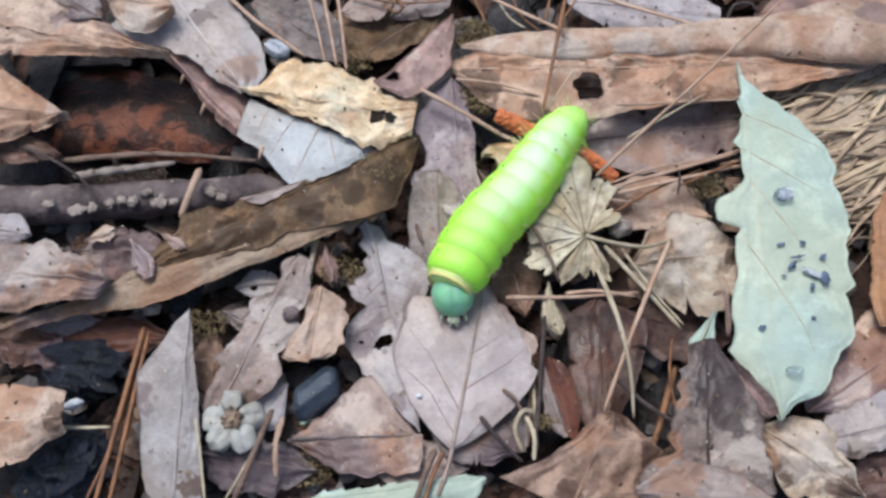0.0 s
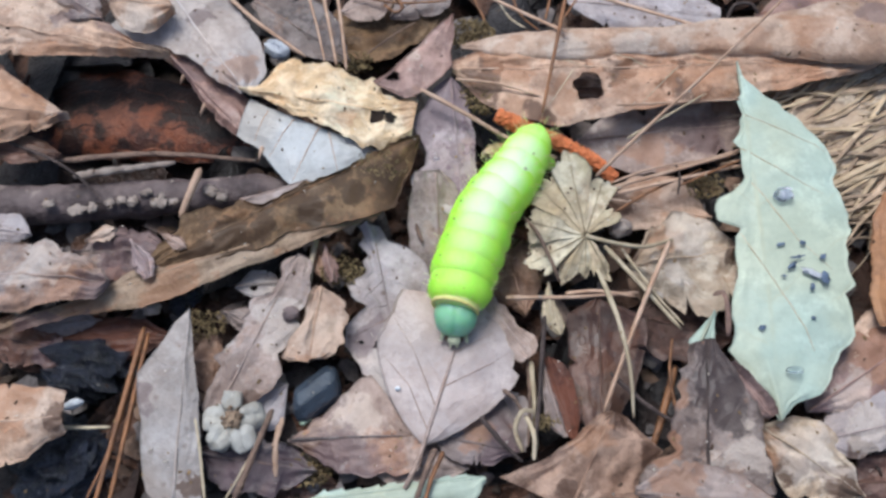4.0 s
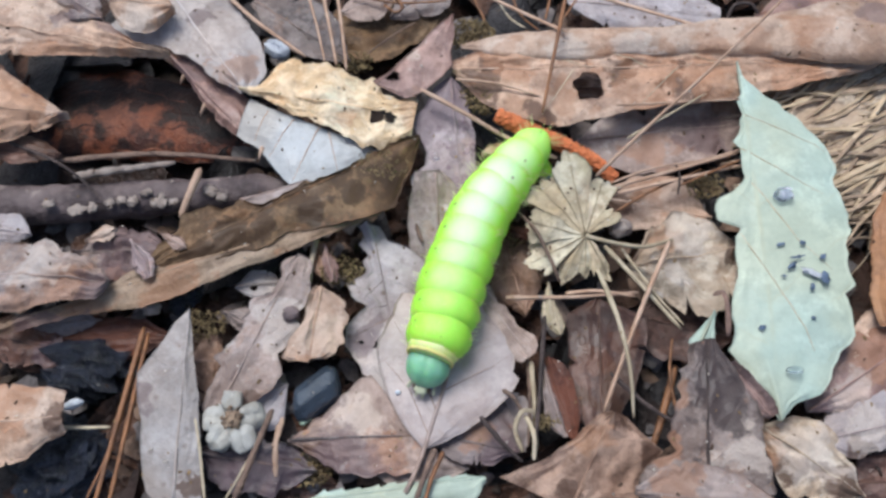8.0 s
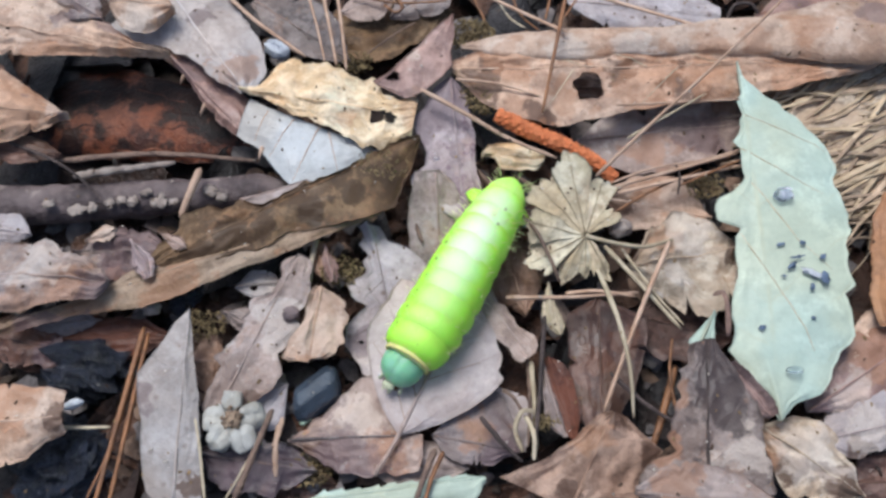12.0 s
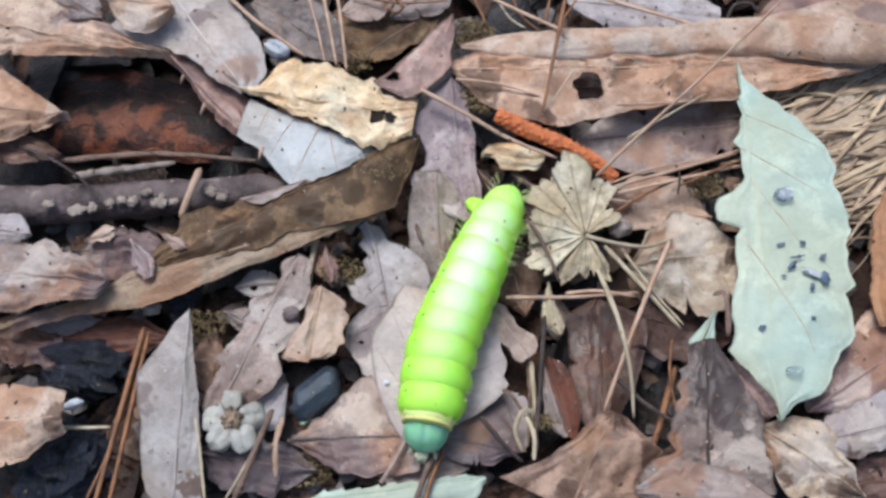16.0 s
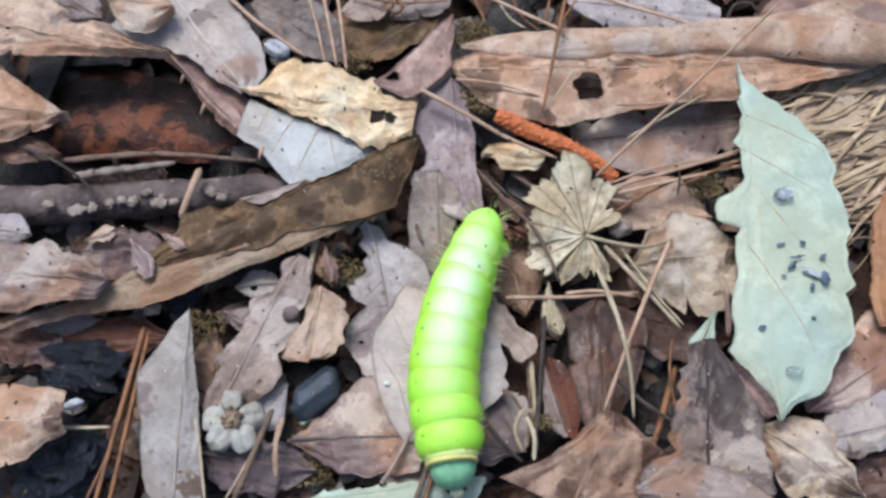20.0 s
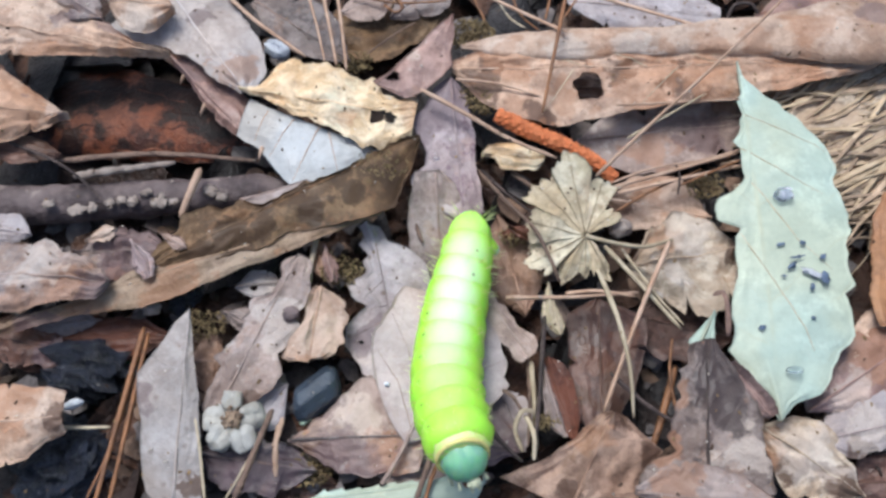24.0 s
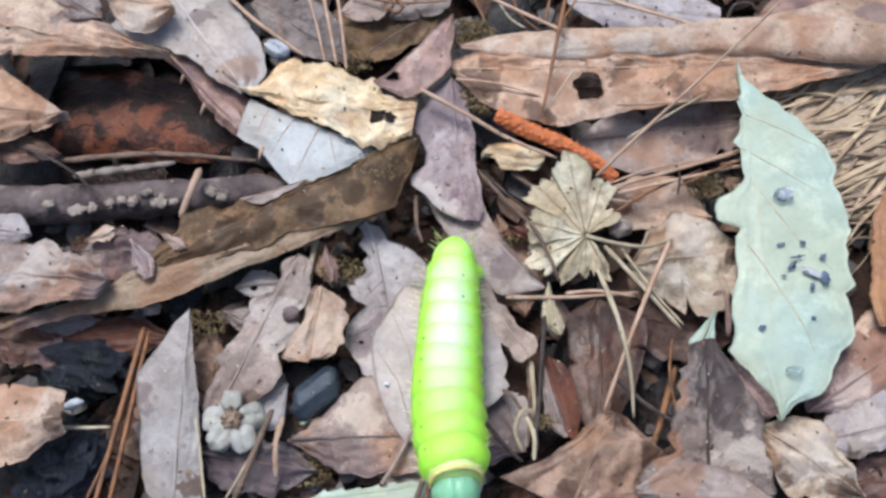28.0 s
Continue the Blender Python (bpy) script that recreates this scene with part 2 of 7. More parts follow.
ORANGE = rough_material("orange_catkin", (0.80, 0.26, 0.105), (0.64, 0.18, 0.065), 0.55, 300, 0.8, 0.0005)
STONE = rough_material("slate_stone", (0.055, 0.075, 0.105), (0.030, 0.040, 0.058), 0.34, 120, 0.5, 0.0006, sheen=0.5)
CHAR = rough_material("charred_wood", (0.022, 0.028, 0.050), (0.007, 0.008, 0.014), 0.30, 240, 0.9, 0.0010, sheen=1.0)
QUARTZ = rough_material("quartz", (0.60, 0.63, 0.68), (0.50, 0.52, 0.56), 0.45, 140, 0.4, 0.0005)
POD = rough_material("pale_pod", (0.48, 0.475, 0.45), (0.34, 0.32, 0.28), 0.55, 170, 0.6, 0.0005)
MOSS = rough_material("moss", (0.27, 0.20, 0.10), (0.13, 0.09, 0.045), 0.8, 200, 0.6, 0.0005, island=True)
GRASS = rough_material("dry_grass", (0.60, 0.47, 0.32), (0.40, 0.29, 0.18), 0.6, 120, 0.4, 0.0003, island=True, other=(0.50, 0.36, 0.25))
FLECK = rough_material("dark_fleck", (0.17, 0.23, 0.34), (0.07, 0.10, 0.16), 0.5, 200)
ROSE_STALK = rough_material("rosy_stalk", (0.30, 0.19, 0.15), (0.15, 0.09, 0.075), 0.6, 200)
GREENBIT = rough_material("green_scrap", (0.45, 0.55, 0.42), (0.30, 0.40, 0.30), 0.5, 200)


# ---- builders ----
def mesh_object(name, verts, faces, mat, parent=None, uvs=None, smooth=True):
    me = bpy.data.meshes.new(name)
    me.from_pydata([tuple(v) for v in verts], [], faces)
    me.materials.append(mat)
    if uvs is not None:
        idx = np.zeros(len(me.loops), dtype=np.int32)
        me.loops.foreach_get("vertex_index", idx)
        table = np.asarray(uvs, dtype=np.float32)[idx]
        for k, key in enumerate(("leaf", "rim", "mark", "tint")[:table.shape[1] // 2]):
            me.uv_layers.new(name=key).data.foreach_set("uv", table[:, 2 * k:2 * k + 2].ravel())
    me.polygons.foreach_set("use_smooth", [smooth] * len(me.polygons))
    me.update()
    ob = new(name, me)
    if parent:
        ob.parent = parent
    return ob


def mark_values(marks, at):
    """Shares of mould (on the bark curl also painted shade), rust, bleaching and purple at a place; marks: (kind,
    place, radius in mm).
    """
    out = [0.0, 0.0, 0.0, 0.0]
    for kind, where, r in marks:
        k = "mrbp".index(kind)
        d = math.hypot(at.x - where[0], at.y - where[1]) * 1000
        d *= 1 + 0.75 * noise.fractal(Vector((at.x * 130, at.y * 130, r)), 0.7, 2.0, 4)
        out[k] = max(out[k], min(1.0, 1.6 * max(0.0, 1 - d / (1.25 * r))))
    return tuple(out)


def curve_value(values, s):
    """Smooth value at s (0 to 1) through evenly spaced values."""
    k = len(values) - 1
    x = min(max(s, 0.0), 1.0) * k
    i = min(int(x), k - 1)
    f = x - i
    a, b = values[i], values[i + 1]
    ma = (b - values[i - 1]) / 2 if i > 0 else b - a
    mb = (values[i + 2] - a) / 2 if i + 2 <= k else b - a
    return (2 * f**3 - 3 * f**2 + 1) * a + (f**3 - 2 * f**2 + f) * ma + (-2 * f**3 + 3 * f**2) * b + (f**3 - f**2) * mb


def straight_value(values, s):
    x = min(max(s, 0.0), 1.0) * (len(values) - 1)
    i = min(int(x), len(values) - 2)
    return values[i] + (values[i + 1] - values[i]) * (x - i)


def smooth_path(points, count):
    """Evenly spread places along a smooth line through the points."""
    xs = [curve_value([p[0] for p in points], i / (count - 1)) for i in range(count)]
    ys = [curve_value([p[1] for p in points], i / (count - 1)) for i in range(count)]
    zs = [curve_value([p[2] for p in points], i / (count - 1)) for i in range(count)]
    return [Vector(v) for v in zip(xs, ys, zs)]


def tube(path, radius, sides=8, lump=0.0, flat=1.0, seed=0.0):
    """Vertices and faces of a closed tube; radius(s) in metres."""
    verts, faces, k = [], [], len(path)
    for i, p in enumerate(path):
        d = (path[min(i + 1, k - 1)] - path[max(i - 1, 0)]).normalized()
        a = Vector((0, 0, 1)).cross(d)
        a = a.normalized() if a.length > 1e-4 else Vector((1, 0, 0))
        b = d.cross(a)
        r = radius(i / (k - 1))
        for j in range(sides):
            t = 2 * math.pi * j / sides
            rr = r * (1 + lump * noise.noise(Vector((i * 0.5 + seed, math.cos(t) * 1.3, math.sin(t) * 1.3))))
            verts.append(p + a * (rr * math.cos(t)) + b * (rr * flat * math.sin(t)))
    for i in range(k - 1):
        for j in range(sides):
            j2 = (j + 1) % sides
            faces.append((i * sides + j, i * sides + j2, (i + 1) * sides + j2, (i + 1) * sides + j))
    faces.append(tuple(range(sides))[::-1])
    faces.append(tuple((k - 1) * sides + j for j in range(sides)))
    return verts, faces


def shell(grid, uvs, keep, thick):
    """A thin closed sheet from rows of places: top, underside and the rim between them."""
    ns, nv = len(grid), len(grid[0])
    top = [p for row in grid for p in row]
    count = len(top)
    nor = []
    for i in range(ns):
        for j in range(nv):
            du = grid[min(i + 1, ns - 1)][j] - grid[max(i - 1, 0)][j]
            dv = grid[i][min(j + 1, nv - 1)] - grid[i][max(j - 1, 0)]
            c = du.cross(dv)
            nor.append(c.normalized() if c.length > 1e-12 else Vector((0, 0, 1)))
    verts = top + [p - q * thick for p, q in zip(top, nor)]
    faces, edges = [], {}
    for i in range(ns - 1):
        for j in range(nv - 1):
            if not keep(i, j):
                continue
            q = (i * nv + j, (i + 1) * nv + j, (i + 1) * nv + j + 1, i * nv + j + 1)
            faces.append(q)
            for a, b in zip(q, q[1:] + q[:1]):
                if (b, a) in edges:
                    del edges[(b, a)]
                else:
                    edges[(a, b)] = True
    under = [tuple(v + count for v in q[::-1]) for q in faces]
    rim = [(a, a + count, b + count, b)[::-1] for a, b in edges]
    return verts, faces + under + rim, list(uvs) * 2


def leaf(name, label, base, tip, left, right, mat, cup=(-0.7, -0.7), wave=1.0, teeth=0, depth=0.0, rag=0.7, bites=2, holes=(), stem=0.0, arch=0.0, bend=0.0,
         vee=0.0, veins=0, rib=True, sharp=False, crease=0.45, hooks=(), lines=(), rib_mat=None, seed=1.0, roll=0.0, category="leaf", group="fallen leaves", res=(84, 13), thick=0.16, curl_tip=0.0, marks=()):
    """A leaf on the line from base to tip. left, right: half widths in mm at even steps; cup, wave, arch, bend, rag and depth in mm;
    holes: (along, across, radius in mm); marks: stains (kind, place, radius in mm)."""
    b, t = Vector(base), Vector(tip)
    length = (t - b).length
    e = (t - b) / length
    lat = Vector((0, 0, 1)).cross(e).normalized()
    nor = e.cross(lat)
    if roll:
        turn = Matrix.Rotation(radians(roll), 3, e)
        lat, nor = turn @ lat, turn @ nor

    luck = random.Random(int(seed * 977) + len(name))
    nicks = [(luck.choice((1, -1)), luck.uniform(0.12, 0.9), luck.uniform(0.012, 0.04), luck.uniform(0.12, 0.42), luck.uniform(-0.7, 0.7)) for _ in range(bites)]

    def half(side, s):
        w = (straight_value if sharp else curve_value)(left if side > 0 else right, s)
        if teeth:
            w += depth * ((s * teeth + (0.3 if side < 0 else 0)) % 1.0 - 0.5)
        w += rag * noise.fractal(Vector((s * length * 220, seed * 3.7, side * 2.0)), 0.7, 2.1, 4) * min(1.0, 6 * s + 0.2, 6 * (1 - s) + 0.2)
        for nick_side, nick_at, nick_wide, deep, lean in nicks:
            if nick_side == side:
                x = (s - nick_at) / nick_wide
                if -1 < x < 1:
                    w *= 1 - deep * max(0.0, 1 - (abs(x) * (1 + lean if x > 0 else 1 - lean)) ** 0.8)
        return max(w, 0.15) / 1000

    def place(s, v):
        side = 1 if v >= 0 else -1
        d = v * half(side, s)
        av = abs(v)
        c = cup[0] if side > 0 else cup[1]
        k = b + e * (s * length)
        h = arch * 4 * s * (1 - s) + c * av**1.8 + vee * av + curl_tip * max(0, s - 0.6) ** 2 * 6
        h += wave * noise.fractal(Vector((k.x * 70 + seed, k.y * 70 + d * 30, v * 1.6 + seed * 2)), 0.8, 2.0, 3)
        h += crease * (0.8 - 2.2 * abs(noise.noise(Vector((k.x * 95 + d * lat.x * 95 + seed, k.y * 95 + d * lat.y * 95, seed * 1.7)))))
        h += 0.2 * wave * noise.noise(Vector((s * length * 260, d * 260, seed)))
        return k + lat * (d + bend / 1000 * 4 * s * (1 - s)) + nor * (h / 1000)

    root = new(name)
    root.location = b
    tagged(root, label, category, group)
    ns, nv = res
    nv = nv * 2 + 1
    pits = [(hs * length, hv, hr / 1000) for hs, hv, hr in holes]
    grid, uvs, flat = [], [], []
    centres = [(hs, hv * half(1 if hv >= 0 else -1, hs / length), hr) for hs, hv, hr in pits]

    def hole_rim(a, hs, hr):
        return hr * (1 + 0.4 * noise.noise(Vector((math.cos(a) * 1.5, math.sin(a) * 1.5, hs * 300 + seed))))

    for i in range(ns):
        row = []
        for j in range(nv):
            s = i / (ns - 1)
            v = 2 * j / (nv - 1) - 1
            side = 1 if v >= 0 else -1
            d = v * half(side, s)
            for hs, cd, hr in centres:
                a, far = math.atan2(d - cd, s * length - hs), math.hypot(s * length - hs, d - cd)
                edge = hole_rim(a, hs, hr)
                if 1e-6 < far < edge:
                    s, d = (hs + edge * math.cos(a)) / length, cd + edge * math.sin(a)
                    v = d / half(1 if d >= 0 else -1, s)
            row.append(place(s, v) - b)
            uvs.append((s * length * 100, d * 100, s, v) + mark_values(marks, row[-1] + b))
            flat.append((s * length, d))
        grid.append(row)

    def keep(i, j):
        s0, v0 = (i + 0.5) / (ns - 1), 2 * (j + 0.5) / (nv - 1) - 1
        d0 = v0 * half(1 if v0 >= 0 else -1, s0)
        for hs, cd, hr in centres:
            if math.hypot(s0 * length - hs, d0 - cd) < hole_rim(math.atan2(d0 - cd, s0 * length - hs), hs, hr):
                return False
        return True

    verts, faces, uv2 = shell(grid, uvs, keep, thick / 1000)
    blade = mesh_object("blade", verts, faces, mat, root, uv2)
    if rib:
        path = [place(0.02 + 0.9 * i / 23, 0.0) - b + nor * (0.0001 if stem or rib_mat else -0.00008) for i in range(24)]
        if stem:
            out = [path[0] - e * (stem / 1000 * q) + lat * (0.1 * stem / 1000 * q * q) - nor * (0.0008 * q) for q in (1.0, 0.66, 0.33)]
            path = out + path
        r0 = 0.0005 if stem else 0.00042 if rib_mat else 0.00035
        v, f = tube(path, lambda s: r0 * (1 - 0.8 * s) + 0.0001, 6)
        mesh_object("midrib", v, f, rib_mat or mat, root)
    for hs, side, long, back in hooks:
        p = place(hs, side * 0.97) - b
        out = (lat * side + e * back).normalized()
        v, f = tube([p - out * 0.001, p + out * (long * 0.0004), p + out * (long * 0.0008) - nor * 0.0004, p + out * (long * 0.001) - nor * 0.0012],
                    lambda q: 0.00075 * (1.05 - q), 6)
        mesh_object("tooth", v, f, TAN, root)
    for row in lines:
        pts = list(zip(row[0::2], row[1::2]))
        path = []
        for i in range(17):
            q = i / 16 * (len(pts) - 1)
            k = min(int(q), len(pts) - 2)
            (sa, va), (sb, vb) = pts[k], pts[k + 1]
            da, db = va * half(1 if va >= 0 else -1, sa), vb * half(1 if vb >= 0 else -1, sb)
            s1, d1 = sa + (sb - sa) * (q - k), da + (db - da) * (q - k)
            v1 = d1 / half(1 if d1 >= 0 else -1, s1)
            path.append(place(s1, max(-0.98, min(0.98, v1))) - b - nor * 0.00002)
        v, f = tube(path, lambda s: 0.0002 * (1 - 0.5 * s), 5)
        mesh_object("vein", v, f, rib_mat or OLIVE, root)
    for k in range(veins):
        s0 = 0.06 + 0.74 * k / max(1, veins - 1) if veins > 1 else 0.3
        for side in (1, -1):
            path = []
            for i in range(9):
                q = i / 8
                s1 = min(0.97, s0 + 0.17 * q + 0.03 * q * q + (0.02 if side < 0 else 0))
                path.append(place(s1, side * q * 0.93) - b + nor * 0.00012)
            v, f = tube(path, lambda s: 0.00016 * (1 - 0.75 * s), 5)
            mesh_object("vein", v, f, rib_mat or mat, root)
    return root


def rolled(name, label, a, b, left, right, mat, turn=(160, 380), wave=0.8, rag=8.0, teeth=0, depth=0.0, bend=0.0, arch=0.0, seed=1.0, spiral=0.0,
           category="leaf", group="fallen leaves", res=(64, 30), thick=0.4, holes=(), rise=1.0, marks=()):
    """A leaf or bark rolled round the line from a to b: an open arc between two angles (90 is up); left and right give its half width in mm."""
    p0, p1 = Vector(a), Vector(b)
    length = (p1 - p0).length
    e = (p1 - p0) / length
    lat = Vector((0, 0, 1)).cross(e).normalized()
    nor = e.cross(lat)
    root = new(name)
    root.location = p0
    tagged(root, label, category, group)
    ns, nv = res
    grid, uvs = [], []
    for i in range(ns):
        s = i / (ns - 1)
        wl, wr = curve_value(left, s), curve_value(right, s)
        c, r = (wl - wr) / 2, max(0.3, (wl + wr) / 2)
        lo = turn[0] + rag * noise.fractal(Vector((s * length * 180, seed, 1.0)), 0.8, 2.0, 4)
        hi = turn[1] + rag * noise.fractal(Vector((s * length * 180, seed, 9.0)), 0.8, 2.0, 4)
        if teeth:
            lo -= depth * ((s * teeth) % 1.0 - 0.5)
            hi += depth * ((s * teeth) % 1.0 - 0.5)
        row = []
        for j in range(nv):
            q = j / (nv - 1)
            ang = radians(lo + (hi - lo) * q)
            rr = r * (1 - spiral * q) + wave * noise.fractal(Vector((s * length * 60 + seed, math.cos(ang), math.sin(ang))), 0.8, 2.0, 3)
            x = c + rr * math.cos(ang) + bend * 4 * s * (1 - s)
            z = rise * rr * math.sin(ang) + arch * 4 * s * (1 - s)
            row.append(e * (s * length) + lat * (x / 1000) + nor * (z / 1000))
            uvs.append((s * length * 100, (q - 0.5) * r * radians(hi - lo) * 0.1, s, 2 * q - 1) + mark_values(marks, row[-1] + p0))
        grid.append(row)

    def keep(i, j):
        s, q = (i + 0.5) / (ns - 1), (j + 0.5) / (nv - 1)
        return not any(math.hypot((s - hs) * length * 1000, (q - hq) * 30) < hr for hs, hq, hr in holes)

    verts, faces, uv2 = shell(grid, uvs, keep, thick / 1000)
    mesh_object("blade", verts, faces, mat, root, uv2)
    if category == "bark":
        for j0, s0, s1 in ((6, 0.15, 0.6), (10, 0.3, 0.95), (13, 0.05, 0.5), (17, 0.4, 0.9), (20, 0.1, 0.7), (24, 0.3, 0.85)):
            path = [grid[int((s0 + (s1 - s0) * i / 19) * (ns - 1))][min(nv - 1, j0 + int(1.5 * math.sin(i * 0.4 + j0)))] for i in range(20)]
            v, f = tube(path, lambda s: 0.0009 * math.sin(math.pi * (0.06 + 0.88 * s)), 6, 0.5, 0.5, j0)
            mesh_object("ridge", v, f, mat, root)
    if category == "leaf":
        path = [grid[int(i * (ns - 1) / 29)][nv // 2] for i in range(30)]
        v, f = tube(path, lambda s: 0.00045 * (1 - 0.6 * s), 6)
        mesh_object("midrib", v, f, mat, root)
    return root


def stick(name, label, points, r0, r1, mat, lump=0.15, flat=1.0, category="twig", group="", count=24, sides=8, seed=0.0):
    """A stalk, needle or twig through the points; radii in mm. A mesh of its own."""
    path = smooth_path(points, count)
    base = path[0].copy()
    v, f = tube([p - base for p in path], lambda s: (r0 + (r1 - r0) * s) / 1000 * (0.82 + 0.12 * noise.noise(Vector((s * 6, seed, 3.0)))) * min(1.0, 0.55 + 6 * s, 0.55 + 6 * (1 - s)), sides, lump, flat, seed)
    ob = mesh_object(name, v, f, mat)
    ob.location = base
    return tagged(ob, label, category, group)


def ball(radii, rings=14, sides=20, lump=0.0, freq=1.5, seed=0.0, power=2.0, flat_base=None):
    """Vertices and faces of a lumpy rounded body with the given radii in mm."""
    verts, faces = [], []
    for i in range(rings + 1):
        a = math.pi * i / rings - math.pi / 2
        for j in range(sides):
            t = 2 * math.pi * j / sides
            d = Vector((math.cos(a) * math.cos(t), math.cos(a) * math.sin(t), math.sin(a)))
            if power != 2.0:
                d /= (abs(d.x) ** power + abs(d.y) ** power + abs(d.z) ** power) ** (1 / power)
            k = 1 + lump * noise.fractal(d * freq + Vector((seed, seed * 2, 0)), 0.7, 2.0, 3)
            verts.append(Vector((d.x * radii[0], d.y * radii[1], d.z * radii[2])) * (k / 1000))
    for i in range(rings):
        for j in range(sides):
            j2 = (j + 1) % sides
            faces.append((i * sides + j, i * sides + j2, (i + 1) * sides + j2, (i + 1) * sides + j))
    return verts, faces


def pebble(name, label, at, radii, mat, turn=0.0, lump=0.25, power=2.6, seed=0.0, category="stone", group="", freq=1.3):
    v, f = ball(radii, 16, 24, lump, freq, seed, power)
    ob = mesh_object(name, v, f, mat)
    ob.matrix_basis = pose(*at, 0, 0, turn)
    return tagged(ob, label, category, group)


# ---- ground ----
HOLLOW = (-0.1364, -0.0588, 0.0270, 0.0714)


def ground_height(x, y):
    r = math.hypot(x, y)
    h = 0.005 * noise.fractal(Vector((x * 22, y * 22, 0.3)), 0.8, 2.0, 4) + 0.002 * noise.noise(Vector((x * 140, y * 140, 2.0)))
    return -0.013 + h * (1 if r < 1 else 1 / r) + 0.02 * min(1.0, r) * noise.noise(Vector((x * 2.5, y * 2.5, 5.0)))


def ground_sheet():
    k = 130
    line = [math.sinh((2 * i / k - 1) * 8.0) * 0.06 for i in range(k + 1)]
    verts = [(x, y, ground_height(x, y)) for y in line for x in line]
    faces = [(j * (k + 1) + i, j * (k + 1) + i + 1, (j + 1) * (k + 1) + i + 1, (j + 1) * (k + 1) + i) for j in range(k) for i in range(k)]
    return tagged(mesh_object("ground", verts, faces, SOIL), "dark damp forest soil under leaf litter", "ground", kind="structure")


ground_sheet()


def in_hollow(x, y):
    """The deep gaps: between the tan leaf, the bark and the branch, and under the yellow leaf."""
    return HOLLOW[0] < x < HOLLOW[1] and HOLLOW[2] < y < HOLLOW[3] or math.hypot(x + 0.0180, y - 0.0540) < 0.026


def litter_layer():
    """The older leaves under the top layer and round the clearing, too many to count."""
    rng = random.Random(7)
    verts, faces = [], []
    for q in range(3400):
        if q < 520:
            x, y = rng.uniform(-0.19, 0.19), rng.uniform(-0.14, 0.17)
        else:
            a, r = rng.uniform(0, 6.283), 0.15 + 1.35 * rng.random() ** 1.1
            x, y = r * math.cos(a), r * math.sin(a)
        grow = 1.0 if q < 520 else 1.5
        if in_hollow(x, y):
            continue
        long, wide = rng.uniform(0.022, 0.042) * grow, rng.uniform(0.010, 0.019) * grow
        turn = pose(0, 0, 0, rng.uniform(-16, 16), rng.uniform(-16, 16), rng.uniform(0, 360))
        z = ground_height(x, y) + rng.uniform(0.000, 0.004)
        cup, seed, start = rng.uniform(-6, 5), rng.random() * 50, len(verts)
        k, w = (11, 7) if q < 520 else (7, 5)
        for i in range(k):
            s = i / (k - 1)
            prof = math.sin(math.pi * min(1, s * 1.05 + 0.02)) ** 0.75
            for j in range(w):
                v = 2 * j / (w - 1) - 1
                d = v * wide * prof * (1 + 0.35 * noise.noise(Vector((s * 7, v, seed))))
                h = cup / 1000 * v * v + 0.003 * noise.noise(Vector((s * 3 + seed, v * 1.5, seed)))
                verts.append(turn @ Vector(((s - 0.5) * 2 * long, d, h)) + Vector((x, y, z)))
        for i in range(k - 1):
            for j in range(w - 1):
                a = start + i * w + j
                faces.append((a, a + w, a + w + 1, a + 1))
    ob = mesh_object("leaf_litter", verts, faces, LITTER)
    return tagged(ob, "layer of older dark brown decaying leaves", "leaf litter", kind="stuff")


def crumb_layer():
    rng = random.Random(11)
    verts, faces = [], []
    for q in range(1400):
        x, y = rng.uniform(-0.15, 0.15), rng.uniform(-0.10, 0.13)
        r = rng.uniform(0.4, 1.6)
        if in_hollow(x, y):
            continue
        z = ground_height(x, y) + rng.uniform(0.002, 0.008)
        v, f = ball((r * rng.uniform(0.8, 1.8), r, r * 0.8), 5, 7, 0.5, 2.0, rng.random() * 40)
        m, start = pose(x, y, z, rng.uniform(0, 90), 0, rng.uniform(0, 360)), len(verts)
        verts += [m @ p for p in v]
        faces += [tuple(a + start for a in g) for g in f]
    ob = mesh_object("soil_crumbs", verts, faces, CRUMB)
    return tagged(ob, "crumbs of dark earth and rotted leaf", "soil", kind="stuff")


litter_layer()
crumb_layer()

# ---- upper part of the clearing ----
leaf("dry_leaf", "purplish brown leaf pressed into the litter", (-0.1198, 0.0832, 0.0180), (-0.0968, 0.0664, 0.0200),
     (0.0, 5.3, 6.3, 5.2, 0.0), (0.0, 4.2, 5.2, 4.1, 0.0), MAUVE, seed=2.0)
leaf("dry_leaf", "curled tan leaf with a drooping rim", (-0.1402, 0.0671, 0.0200), (-0.0772, 0.0568, 0.0170),
     (11.7, 13.7, 12.1, 9.7, 6.2, 1.5, 0.0), (7.6, 8.7, 7.9, 5.7, 2.7, 1.1, 0.0), TAN, cup=(1.0, -2.5), seed=3.0, wave=1.6, marks=(("p", (-0.1030, 0.0708, 0.0180), 7), ("p", (-0.0949, 0.0657, 0.0180), 5), ("r", (-0.1141, 0.0515, 0.0180), 8), ("r", (-0.1015, 0.0515, 0.0180), 8), ("r", (-0.0906, 0.0526, 0.0180), 7), ("m", (-0.1215, 0.0492, 0.0180), 5),))
